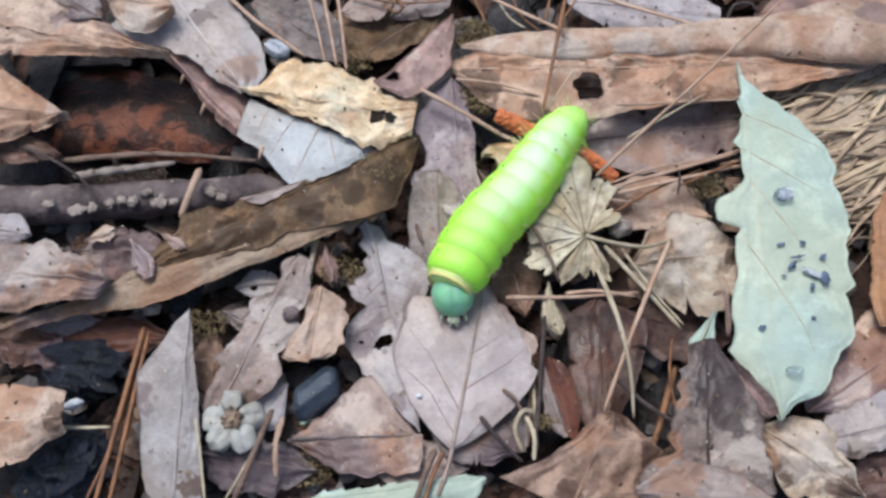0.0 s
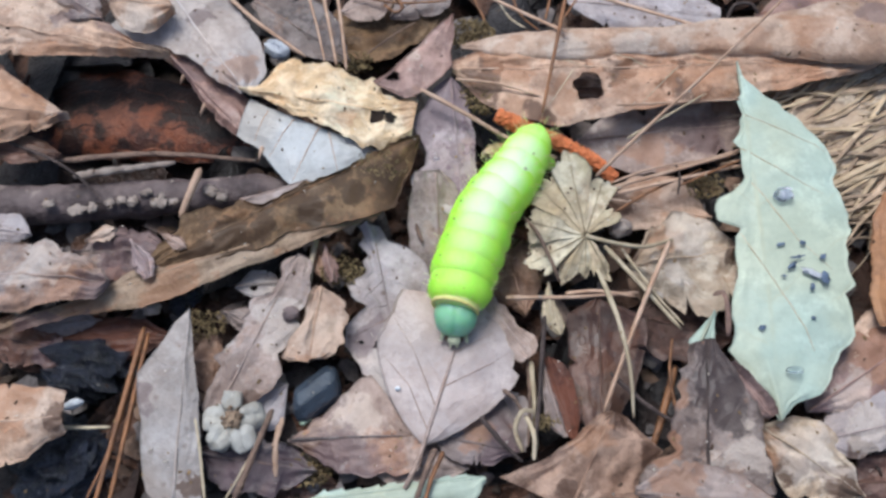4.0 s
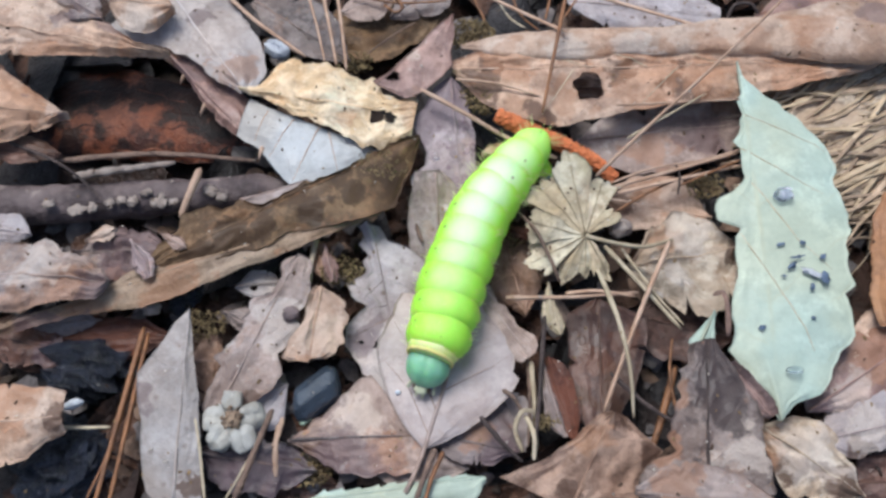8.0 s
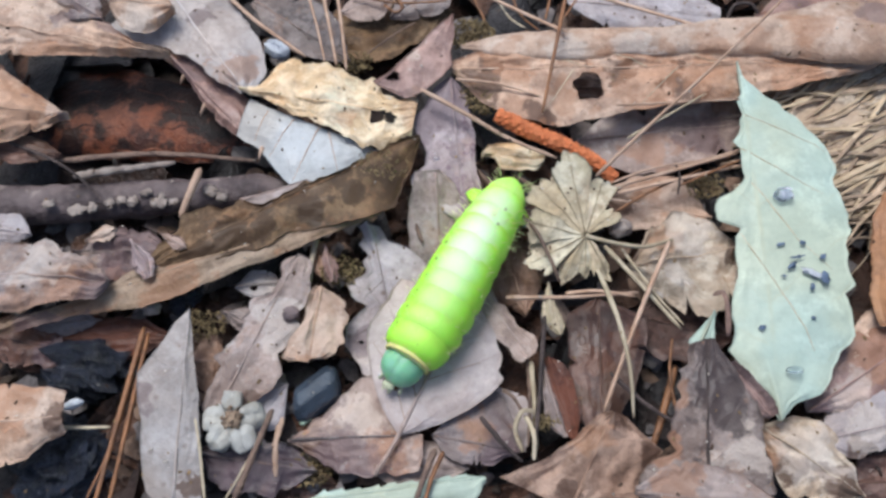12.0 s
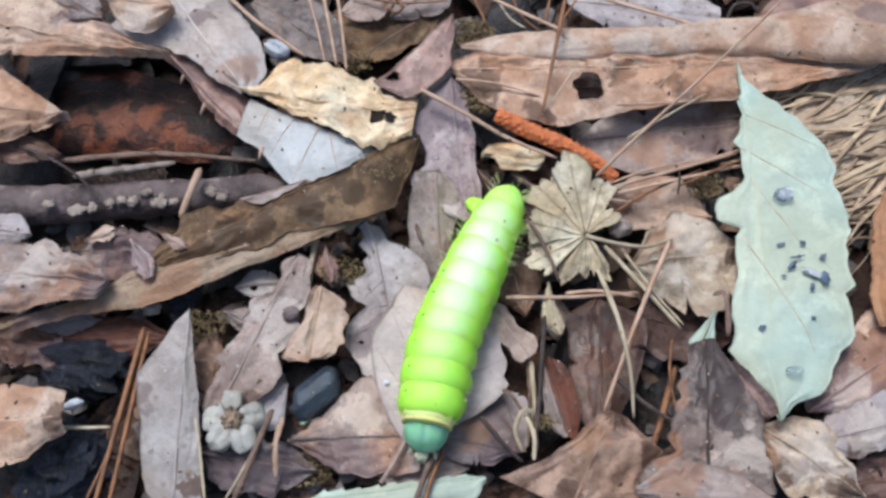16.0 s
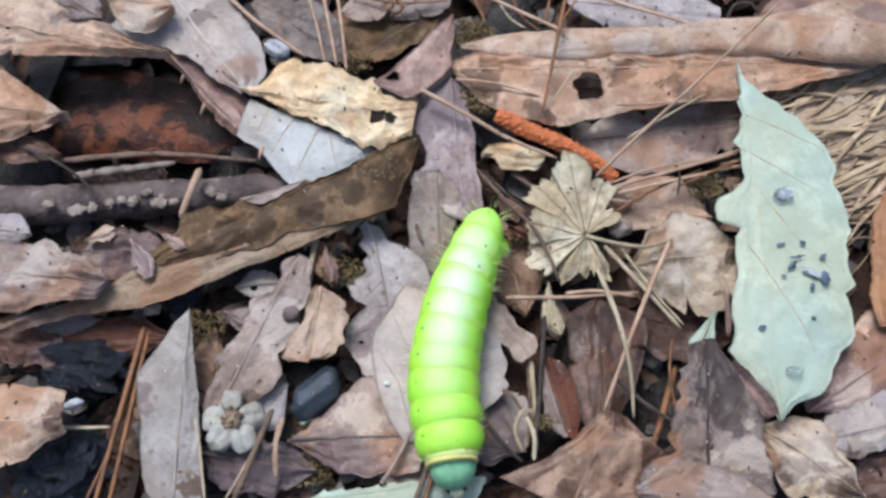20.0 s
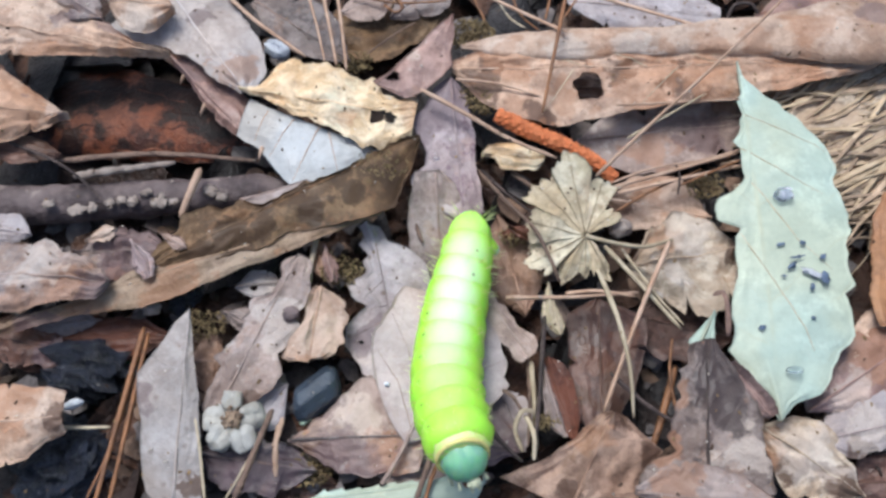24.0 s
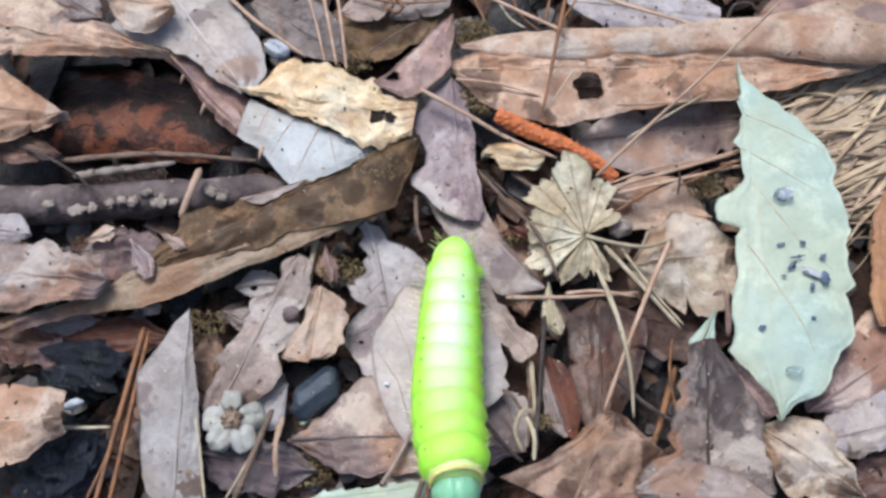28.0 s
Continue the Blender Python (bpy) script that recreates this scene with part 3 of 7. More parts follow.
leaf("dry_leaf", "rounded pale brown leaf over a paler one", (-0.0950, 0.0717, 0.0230), (-0.0761, 0.0691, 0.0220),
     (2.0, 6.8, 7.6, 5.9, 0.0), (1.0, 6.6, 7.8, 7.0, 0.0), BLUSH, seed=4.0, cup=(-2, -3), crease=0.2, marks=(("r", (-0.0793, 0.0655, 0.0220), 4), ("b", (-0.0867, 0.0675, 0.0220), 5),))
leaf("dry_leaf", "broad pale grey leaf with a torn rim", (-0.0806, 0.0805, 0.0150), (-0.0558, 0.0463, 0.0140),
     (0.2, 4.7, 9.2, 13.5, 13.6, 13.6, 13.4, 13.1, 13.0, 13.0, 12.0, 10.6, 9.2, 4.0), (20.4, 20.4, 20.3, 17.6, 13.6, 10.1, 9.7, 6.9, 6.3, 6.0, 5.1, 4.0, 2.3, 1.0), BLEACHED, seed=5.0, cup=(-2.5, -1.0), sharp=True, bites=0, rag=0.6, wave=1.2, marks=(("p", (-0.0776, 0.0562, 0.0150), 3), ("p", (-0.0712, 0.0712, 0.0150), 3), ("r", (-0.0581, 0.0533, 0.0150), 7),))
leaf("dry_leaf", "orange-tan leaf ending in a blunt tip", (-0.1383, 0.0376, 0.0200), (-0.1035, 0.0382, 0.0150),
     (7.4, 15.9, 15.0, 10.2, 5.6, 0.0), (7.2, 12.5, 9.9, 6.9, 3.7, 0.0), TAN, seed=6.0, wave=1.6, cup=(-2.5, -3.0), marks=(("b", (-0.1055, 0.0405, 0.0170), 5), ("p", (-0.1075, 0.0300, 0.0170), 7), ("r", (-0.1168, 0.0387, 0.0170), 10), ("r", (-0.1137, 0.0471, 0.0170), 6),))
# the m marks along its upper side paint the shade under the tan leaf
rolled("bark_curl", "wet red-brown curl of dead bark", (-0.1300, 0.0528, -0.0090), (-0.0522, 0.0430, -0.0070),
     (11.1, 16.2, 18.2, 16.9, 12.7, 5.9), (9.8, 11.6, 12.0, 11.2, 9.6, 6.9), WETBARK, turn=(5, 176), wave=1.4, seed=7.0, category="bark", group="", rag=5, rise=0.4, marks=(("m", (-0.1109, 0.0563, -0.0020), 10), ("m", (-0.0992, 0.0573, -0.0020), 8), ("m", (-0.0856, 0.0573, -0.0020), 9), ("m", (-0.0733, 0.0533, -0.0020), 10), ("m", (-0.0611, 0.0493, -0.0020), 10), ("m", (-0.1185, 0.0513, -0.0020), 9), ("r", (-0.0969, 0.0473, -0.0020), 5), ("r", (-0.0878, 0.0483, -0.0020), 5), ("r", (-0.0788, 0.0434, -0.0020), 4), ("m", (-0.1099, 0.0405, -0.0020), 6), ("m", (-0.1005, 0.0438, -0.0020), 3), ("m", (-0.0916, 0.0517, -0.0020), 3), ("m", (-0.0829, 0.0469, -0.0020), 2.5), ("r", (-0.1059, 0.0463, -0.0020), 3), ("m", (-0.0941, 0.0395, -0.0020), 3),))
leaf("toothed_leaf", "purple-brown leaf with hooked teeth", (-0.0817, 0.0630, 0.0120), (-0.0537, 0.0334, 0.0080),
     (3.4, 6.8, 8.4, 8.7, 6.6, 1.0), (0.0, 0.7, 1.3, 2.6, 2.3, 0.3), ROSE, seed=8.0, rag=0.5, cup=(-1, -2.0), hooks=((0.27, -1, 2.6, 0.5), (0.55, -1, 3.0, 0.5)), marks=(("p", (-0.0730, 0.0539, 0.0100), 6), ("r", (-0.0795, 0.0609, 0.0100), 4),))
leaf("toothed_leaf", "silvery grey toothed leaf, underside up", (-0.0561, 0.0392, 0.0120), (-0.0181, 0.0289, 0.0100),
     (6.3, 5.7, 5.1, 4.6, 4.1, 3.8, 3.5, 3.2, 2.8, 2.5, 2.2, 1.8, 1.4, 0.9, 0.5), (5.3, 6.7, 7.1, 8.4, 10.6, 12.7, 14.6, 16.3, 15.2, 13.7, 11.7, 9.6, 6.7, 3.5, 0), SILVER, seed=9.0, rag=0.15, wave=0.5, crease=0.2, cup=(-0.6, -1.8), rib_mat=BLUSH, bites=0, sharp=True, veins=0, rib=False, lines=((0.16, 0.8, 0.14, -0.85), (0.36, 0.85, 0.28, -0.9), (0.55, 0.9, 0.50, -0.9), (0.62, 0.9, 0.78, -0.9)), hooks=((0.21, -1, 2.8, 0.05),))
leaf("holed_leaf", "yellow-tan leaf with two small black holes", (-0.0077, 0.0386, 0.0130), (-0.0570, 0.0464, 0.0150),
     (6.1, 6.7, 8.1, 9.4, 9.3, 10.6, 12.2, 11.8, 11.3, 11.5, 12.0, 11.2, 10.5, 10.0, 9.6, 9.2, 8.6, 7.9, 7.2, 7.0, 7.0, 6.8, 6.2, 5.7, 5.5, 5.3, 5.2, 4.6, 4.0, 3.5, 3.2, 2.8, 2.2, 1.5, 1.0, 1.0, 0.9, 0.6, 0.3, 0.0), (5.2, 6.5, 6.9, 6.0, 4.7, 4.1, 4.9, 5.2, 5.4, 8.9, 10.0, 10.9, 9.8, 9.6, 9.7, 9.9, 10.1, 10.9, 11.9, 12.0, 12.2, 13.1, 13.4, 12.9, 12.8, 13.4, 13.2, 12.6, 13.5, 13.8, 13.1, 11.7, 10.6, 8.1, 6.2, 4.3, 2.3, 2.3, 1.4, 0.2), YELLOW, seed=10.0, cup=(-1.5, -1.5), rag=0.7, wave=1.8, crease=1.3, holes=((0.208, 0.14, 2.4), (0.135, 0.21, 1.5), (0.547, 0.78, 0.6)), res=(130, 26), sharp=True, bites=0, marks=(("r", (-0.0085, 0.0407, 0.0140), 5), ("r", (-0.0272, 0.0379, 0.0140), 4),))
leaf("dry_leaf", "rosy brown leaf with a notch", (-0.0183, 0.0468, 0.0160), (0.0029, 0.0690, 0.0190),
     (1.8, 1.1, 0.3, 0, 0, 0, 0, 0, 0, 0, 0, 0, 0, 0.2), (0, 9.0, 10.0, 10.5, 10.9, 10.9, 10.8, 10.7, 10.7, 7.9, 6.5, 5.1, 2.3, 0), ROSE, seed=11.0, wave=1.2, holes=((0.167, -0.15, 1.5), (0.119, -0.06, 0.9)), sharp=True, bites=0, rag=0.5, marks=(("b", (-0.0102, 0.0576, 0.0170), 5),))
leaf("dry_leaf", "dark brown leaf among pine needles", (-0.0388, 0.0746, 0.0000), (0.0028, 0.0854, -0.0000),
     (0.0, 10.9, 13.1, 12.1, 8.8, 0.0), (0.0, 8.5, 12.7, 10.6, 6.4, 0.0), DUSK, seed=12.0, wave=2.0)
leaf("dry_leaf", "grey-brown leaf under pine needles", (-0.0581, 0.0865, 0.0040), (-0.0277, 0.0640, 0.0030),
     (2.0, 8.8, 11.7, 7.7, 0.0), (1.9, 5.7, 7.6, 5.7, 0.0), DRAB, seed=12.5)
leaf("dry_leaf", "small tan leaf behind the rosy leaf", (-0.0318, 0.0821, 0.0040), (-0.0147, 0.0887, 0.0040),
     (0.0, 4.3, 4.3, 0.0), (0.0, 6.4, 6.4, 0.0), PINK, seed=12.7)
leaf("dry_leaf", "grey-brown leaf at the back rim", (-0.0163, 0.0808, 0.0030), (0.0028, 0.0953, 0.0040),
     (0.0, 6.2, 6.2, 0.0), (0.0, 6.1, 8.2, 0.0), DRAB, seed=12.8)
leaf("dry_leaf", "plum-stained mauve leaf with dark specks", (0.0021, 0.0518, 0.0130), (0.0057, 0.0076, 0.0100),
     (0.6, 2.6, 4.1, 4.3, 4.5, 4.9, 5.3, 5.1, 4.9, 4.7, 4.8, 5.2, 5.5, 5.5, 5.4, 4.2), (0.1, 5.0, 6.2, 8.1, 11.4, 11.6, 10.6, 9.2, 8.7, 9.2, 13.3, 13.5, 10.0, 8.0, 5.4, 0), PLUM, seed=13.0, cup=(-1.0, -1.2), wave=0.8, crease=0.2, sharp=True, bites=0, rag=0.4, marks=(("p", (-0.0030, 0.0429, 0.0120), 11), ("p", (0.0034, 0.0477, 0.0120), 8), ("p", (-0.0061, 0.0337, 0.0120), 6), ("b", (-0.0067, 0.0150, 0.0120), 7), ("m", (0.0076, 0.0049, 0.0120), 4),))
rolled("dry_leaf", "long tan leaf rolled along its upper rim", (0.0051, 0.0626, 0.0120), (0.1393, 0.0679, 0.0160),
     (0.6, 2.8, 3.5, 3.5, 3.5, 3.4, 3.9, 4.4, 6.0, 7.7, 9.0, 10.2), (1.0, 4.6, 5.8, 5.7, 5.6, 5.9, 7.0, 8.3, 10.6, 12.9, 13.3, 13.7), BLUSH, turn=(-25, 172), wave=1.0, seed=14.0, rise=0.5, rag=6, marks=(("b", (0.0365, 0.0601, 0.0150), 6), ("b", (0.0542, 0.0601, 0.0150), 6), ("r", (0.0884, 0.0627, 0.0150), 5), ("r", (0.0476, 0.0581, 0.0150), 4), ("r", (0.0638, 0.0587, 0.0150), 4), ("r", (0.0760, 0.0601, 0.0150), 4), ("r", (0.1033, 0.0647, 0.0150), 6), ("p", (0.1237, 0.0691, 0.0150), 6), ("m", (0.0763, 0.0631, 0.0150), 1.5), ("r", (0.0187, 0.0611, 0.0150), 4),))
leaf("holed_leaf", "broad tan leaf with one large hole", (0.0026, 0.0537, 0.0130), (0.1257, 0.0563, 0.0140),
     (2.9, 6.4, 6.5, 6.5, 6.4, 6.1, 5.6, 5.1, 4.6, 4.1, 3.6, 3.1, 2.6, 2.1, 2.0, 2.2, 2.4, 2.5), (0, 9.7, 14.6, 17.1, 19.0, 17.6, 16.3, 14.4, 13.3, 12.4, 11.5, 10.7, 9.4, 8.0, 6.4, 4.8, 3.2, 0), TAN, seed=15.0, wave=1.1, res=(200, 40), cup=(0.5, -0.8), rib=True, lines=((0.30, 0.05, 0.22, 0.9), (0.45, 0.05, 0.36, 0.9), (0.28, -0.05, 0.20, -0.85), (0.52, -0.05, 0.43, -0.85), (0.62, 0.05, 0.55, 0.9)), holes=((0.312, -0.37, 4.3),), sharp=True, rag=0.4, bites=0, marks=(("m", (0.0105, 0.0482, 0.0140), 7), ("m", (0.0141, 0.0544, 0.0140), 5), ("r", (0.0186, 0.0555, 0.0140), 8), ("r", (0.0341, 0.0440, 0.0140), 6), ("m", (0.0275, 0.0379, 0.0140), 5), ("r", (0.0582, 0.0482, 0.0140), 12), ("r", (0.0761, 0.0521, 0.0140), 10), ("m", (0.0505, 0.0521, 0.0140), 5), ("m", (0.0677, 0.0482, 0.0140), 5), ("r", (0.1017, 0.0521, 0.0140), 8),))
leaf("dry_leaf", "dull pinkish leaf below the holed leaf", (0.0382, 0.0364, 0.0030), (0.0897, 0.0425, 0.0040),
     (0.0, 7.6, 9.5, 9.9, 7.6, 0.0), (0.0, 11.0, 12.9, 11.1, 9.3, 0.0), PINK, seed=16.0, marks=(("r", (0.0586, 0.0343, 0.0050), 8), ("p", (0.0750, 0.0371, 0.0050), 7), ("b", (0.0510, 0.0390, 0.0050), 6),))
leaf("dry_leaf", "brown leaf under the hole", (0.0296, 0.0573, 0.0010), (0.0580, 0.0552, 0.0010),
     (0.0, 6.1, 6.1, 0.0), (0.0, 6.0, 6.0, 0.0), BROWN, seed=16.5)
leaf("dry_leaf", "dusky pinkish leaf rolled at its rim", (0.0904, 0.0712, 0.0150), (0.1398, 0.0659, 0.0140),
     (0.0, 12.6, 16.9, 19.1, 16.9, 10.4), (0.0, 6.1, 10.2, 11.2, 10.1, 8.1), ROSE, seed=17.0, wave=1.4, marks=(("p", (0.1095, 0.0699, 0.0140), 9), ("r", (0.0851, 0.0720, 0.0140), 6), ("b", (0.1218, 0.0659, 0.0140), 6),))
leaf("dry_leaf", "grey-purple leaf at the back of the clearing", (0.0372, 0.0848, 0.0060), (0.0839, 0.0784, 0.0060),
     (6.6, 11.0, 11.0, 11.0, 4.3), (0.0, 7.7, 8.6, 6.4, 2.1), LILAC, seed=18.0)
leaf("dry_leaf", "dark brown leaf in the gap behind", (0.0581, 0.0586, 0.0020), (0.1066, 0.0535, 0.0050),
     (0.0, 6.1, 8.2, 8.2, 0.0), (0.0, 12.0, 13.9, 8.0, 0.0), BROWN, seed=19.0)
leaf("dry_leaf", "straw-coloured leaf under dry grass", (0.0932, 0.0340, 0.0070), (0.1400, 0.0390, 0.0080),
     (0.0, 14.9, 20.8, 20.8, 11.2), (0.0, 16.0, 21.2, 22.9, 14.3), STRAWLEAF, seed=19.5, wave=2.0)

# ---- left part ----
stick("branch", "grey-brown fallen branch with pale lichen flecks", [(-0.1326, 0.0155, 0.0020), (-0.1041, 0.0163, 0.0030), (-0.0761, 0.0181, 0.0030), (-0.0434, 0.0212, 0.0020)], 7.2, 5.8, BARK, 0.12, 0.9, "branch", count=60, sides=24)
stick("bark_strip", "thin strip of pale bark beside a branch", [(-0.1013, 0.0216, 0.0090), (-0.0888, 0.0231, 0.0100), (-0.0739, 0.0259, 0.0090)], 1.7, 1.0, LICHEN, 0.6, 0.6, "bark", seed=4)
stick("bark_strip", "dark strip of bark beside a branch", [(-0.1082, 0.0282, 0.0060), (-0.0797, 0.0299, 0.0070), (-0.0515, 0.0287, 0.0050)], 1.2, 0.8, TWIG, 0.5, 0.6, "bark", seed=4.5)
stick("twig", "short pale brown broken twig on a branch", [(-0.0701, 0.0082, 0.0100), (-0.0680, 0.0142, 0.0120), (-0.0662, 0.0226, 0.0110)], 1.2, 1.5, PALENEEDLE, 0.2, seed=5)
stick("twig", "thin dark stalk across the branch", [(-0.1226, 0.0334, 0.0080), (-0.1065, 0.0246, 0.0130), (-0.0983, 0.0194, 0.0120), (-0.0916, 0.0130, 0.0110)], 0.6, 0.4, DARKTWIG, 0.2, seed=6)
leaf("dry_leaf", "dark grey scrap of leaf below a branch tip", (-0.1295, 0.0306, 0.0090), (-0.1055, 0.0282, 0.0090),
     (0.0, 4.7, 5.4, 4.3, 0.0), (0.0, 2.5, 3.5, 2.5, 0.0), CHOC, seed=20.0)
leaf("dry_leaf", "blue-grey scrap of leaf by the branch", (-0.1239, 0.0059, 0.0100), (-0.1097, 0.0038, 0.0090),
     (0.0, 4.9, 5.6, 0.0), (0.0, 3.9, 3.2, 0.0), LILAC, seed=21.0)
leaf("dry_leaf", "pale pink rim of leaf behind the rolled leaf", (-0.0540, 0.0118, 0.0130), (-0.0363, 0.0183, 0.0130),
     (1.0, 0.7, 0.3, 0.3, 0.2, 0.2, 0.2, 0.3), (0.0, 2.9, 4.3, 4.2, 3.0, 2.5, 1.8, 0), PINK, seed=21.5, sharp=True, rag=0.3, wave=0.5)
leaf("rolled_leaf", "long dusky brown leaf with a wavy rim", (-0.0063, 0.0305, 0.0150), (-0.0756, -0.0053, 0.0100),
     (0.3, 2.0, 3.8, 5.7, 7.6, 9.0, 10.3, 11.9, 13.1, 15.2, 15.3, 15.1, 14.9, 14.9, 14.8, 14.3, 13.9, 13.4, 13.0, 12.5, 12.0, 11.5, 11.0, 10.5, 9.8, 9.2, 8.5, 8.9, 9.2, 9.6, 9.5, 9.3, 8.9, 7.8, 7.2, 7.0, 6.9, 6.7, 6.2, 5.3, 5.3, 5.2, 4.4, 3.7, 3.0, 2.3, 2.2, 0.3), (0.1, 0, 0.1, 1.2, 0.4, 1.4, 1.0, 0.5, 1.6, 1.1, 0.5, 1.1, 1.0, 0.2, 0.0, 0.1, 0, 0.9, 1.2, 1.0, 2.3, 1.9, 1.6, 1.9, 1.7, 1.3, 1.4, 0.9, 1.2, 2.4, 4.9, 5.6, 4.9, 5.3, 5.6, 7.6, 7.8, 8.1, 8.4, 8.8, 9.2, 6.1, 5.5, 4.5, 4.0, 3.9, 2.5, 1.4), DUSK, seed=22.0, rag=0.7, arch=1.0, wave=0.9, crease=0.7, res=(120, 16), cup=(-1.0, 0.8), sharp=True, bites=0, marks=(("m", (-0.0157, 0.0194, 0.0150), 6), ("m", (-0.0228, 0.0143, 0.0150), 4), ("m", (-0.0355, 0.0092, 0.0150), 4), ("m", (-0.0463, 0.0047, 0.0150), 5), ("m", (-0.0562, 0.0001, 0.0150), 6), ("m", (-0.0646, -0.0031, 0.0150), 6), ("m", (-0.0394, 0.0126, 0.0150), 5), ("m", (-0.0278, 0.0203, 0.0150), 4),))
leaf("dry_leaf", "long umber-tan leaf folded under a dusky leaf", (-0.0119, 0.0134, 0.0125), (-0.1143, -0.0217, 0.0075),
     (0, 3.0, 3.5, 4.0, 4.7, 5.3, 5.4, 5.9, 6.6, 7.0, 7.2, 5.6, 3.9, 3.3, 2.7, 2.4), (3.3, 4.6, 5.9, 6.2, 6.3, 6.5, 6.6, 7.1, 7.6, 7.3, 3.2, 1.2, 0, 0, 1.1, 0.7), UMBER, seed=23.0, res=(90, 14), rag=0.4, wave=0.6, cup=(-1.0, 0.0), sharp=True, bites=0, marks=(("r", (-0.0704, -0.0136, 0.0100), 10), ("r", (-0.0913, -0.0198, 0.0100), 9), ("p", (-0.1033, -0.0247, 0.0100), 10), ("p", (-0.0930, -0.0267, 0.0100), 7), ("m", (-0.1115, -0.0267, 0.0100), 8), ))
leaf("dry_leaf", "crumpled pinkish tan leaf", (-0.1166, -0.0094, 0.0130), (-0.0851, -0.0118, 0.0150),
     (10.2, 10.1, 10.1, 10.4, 11.6, 10.4, 7.9, 7.4, 7.5, 5.6, 3.5, 0.2), (0, 9.7, 9.2, 8.7, 8.3, 7.8, 7.2, 6.6, 6.0, 5.4, 4.8, 0.2), PINK, seed=24.0, cup=(-3, -2), sharp=True, bites=0, rag=0.8, wave=2.4, crease=1.3, marks=(("r", (-0.0952, -0.0137, 0.0140), 8), ("r", (-0.1072, -0.0183, 0.0140), 8), ("p", (-0.0875, -0.0153, 0.0140), 6), ("b", (-0.1053, -0.0050, 0.0140), 7),))
leaf("dry_leaf", "dark wine-brown crumpled leaf", (-0.0976, -0.0011, 0.0090), (-0.0676, -0.0019, 0.0090),
     (0.0, 6.6, 6.9, 4.9, 0.0), (0.0, 7.1, 8.1, 4.9, 0.0), DRAB, seed=25.0, wave=2.6, rag=1.4, crease=1.8, marks=(("p", (-0.0825, -0.0019, 0.0090), 11), ("p", (-0.0755, 0.0014, 0.0090), 8), ("r", (-0.0860, -0.0084, 0.0090), 5),))
leaf("leaf_scrap", "small pink scrap beside the branch", (-0.0938, 0.0003, 0.0120), (-0.0854, 0.0036, 0.0130),
     (0.0, 2.1, 2.4, 0.0), (0.0, 1.7, 2.0, 0.0), BLUSH, seed=25.1, wave=1.2, rib=False, res=(30, 8))
leaf("leaf_scrap", "plum-coloured scrap in the crumpled litter", (-0.0813, 0.0003, 0.0130), (-0.0759, -0.0100, 0.0120),
     (0.0, 2.5, 3.1, 1.4), (0.0, 2.0, 2.2, 1.1), PLUM, seed=25.2, wave=1.6, crease=1.2, res=(40, 10))
leaf("leaf_scrap", "pale scrap at the rim of a dusky leaf", (-0.0741, 0.0024, 0.0120), (-0.0669, -0.0017, 0.0120),
     (0.0, 1.8, 2.1, 0.0), (0.0, 1.5, 1.5, 0.0), PINK, seed=25.3, wave=1.2, rib=False, res=(30, 8))
leaf("leaf_scrap", "dark mauve scrap in the soil", (-0.0578, -0.0159, 0.0030), (-0.0495, -0.0194, 0.0040),
     (0.0, 3.0, 3.3, 0.0), (0.0, 2.4, 2.7, 0.0), DRAB, seed=25.4, wave=1.2, res=(40, 10))
leaf("leaf_scrap", "brown twisted scrap among stalks", (-0.0317, 0.0019, 0.0060), (-0.0286, -0.0096, 0.0080),
     (0.0, 1.2, 1.8, 0.9), (0.0, 1.2, 1.5, 0.9), ROSE, seed=25.5, wave=1.6, crease=1.0, res=(40, 10))
leaf("leaf_scrap", "rusty scrap beside the moss", (0.0177, 0.0074, 0.0070), (0.0275, 0.0036, 0.0060),
     (0.0, 1.7, 2.0, 0.7), (0.0, 1.4, 1.7, 0.7), RED, seed=25.6, wave=1.2, rib=False, res=(30, 8))
leaf("dry_leaf", "dark red-brown leaf below the rolled leaf", (-0.1111, -0.0220, -0.0010), (-0.0690, -0.0224, 0.0000),
     (0.0, 6.4, 6.4, 5.7, 0.0), (0.0, 7.8, 7.8, 4.7, 0.0), RED, seed=26.0)
leaf("dry_leaf", "dark rotted leaf in a hollow", (-0.1222, -0.0229, -0.0030), (-0.0905, -0.0245, -0.0030),
     (0.0, 6.3, 6.3, 0.0), (0.0, 6.2, 6.2, 0.0), CHOC, seed=27.0)
leaf("dry_leaf", "mauve scrap of leaf in a hollow", (-0.1078, -0.0196, 0.0010), (-0.0903, -0.0172, 0.0010),
     (0.0, 2.9, 3.3, 0.0), (0.0, 2.6, 2.6, 0.0), MAUVE, seed=27.5)
leaf("dry_leaf", "pale tan leaf with a square torn end", (-0.1194, -0.0490, 0.0100), (-0.0917, -0.0463, 0.0130),
     (8.6, 11.5, 10.6, 9.5, 8.3, 6.5), (9.7, 11.1, 10.5, 9.1, 5.6, 3.4), BLUSH, seed=28.0, rag=0.7, wave=1.2, cup=(-2, -3), marks=(("m", (-0.0921, -0.0461, 0.0120), 3), ("m", (-0.0923, -0.0529, 0.0120), 4), ("r", (-0.1053, -0.0400, 0.0120), 8),))
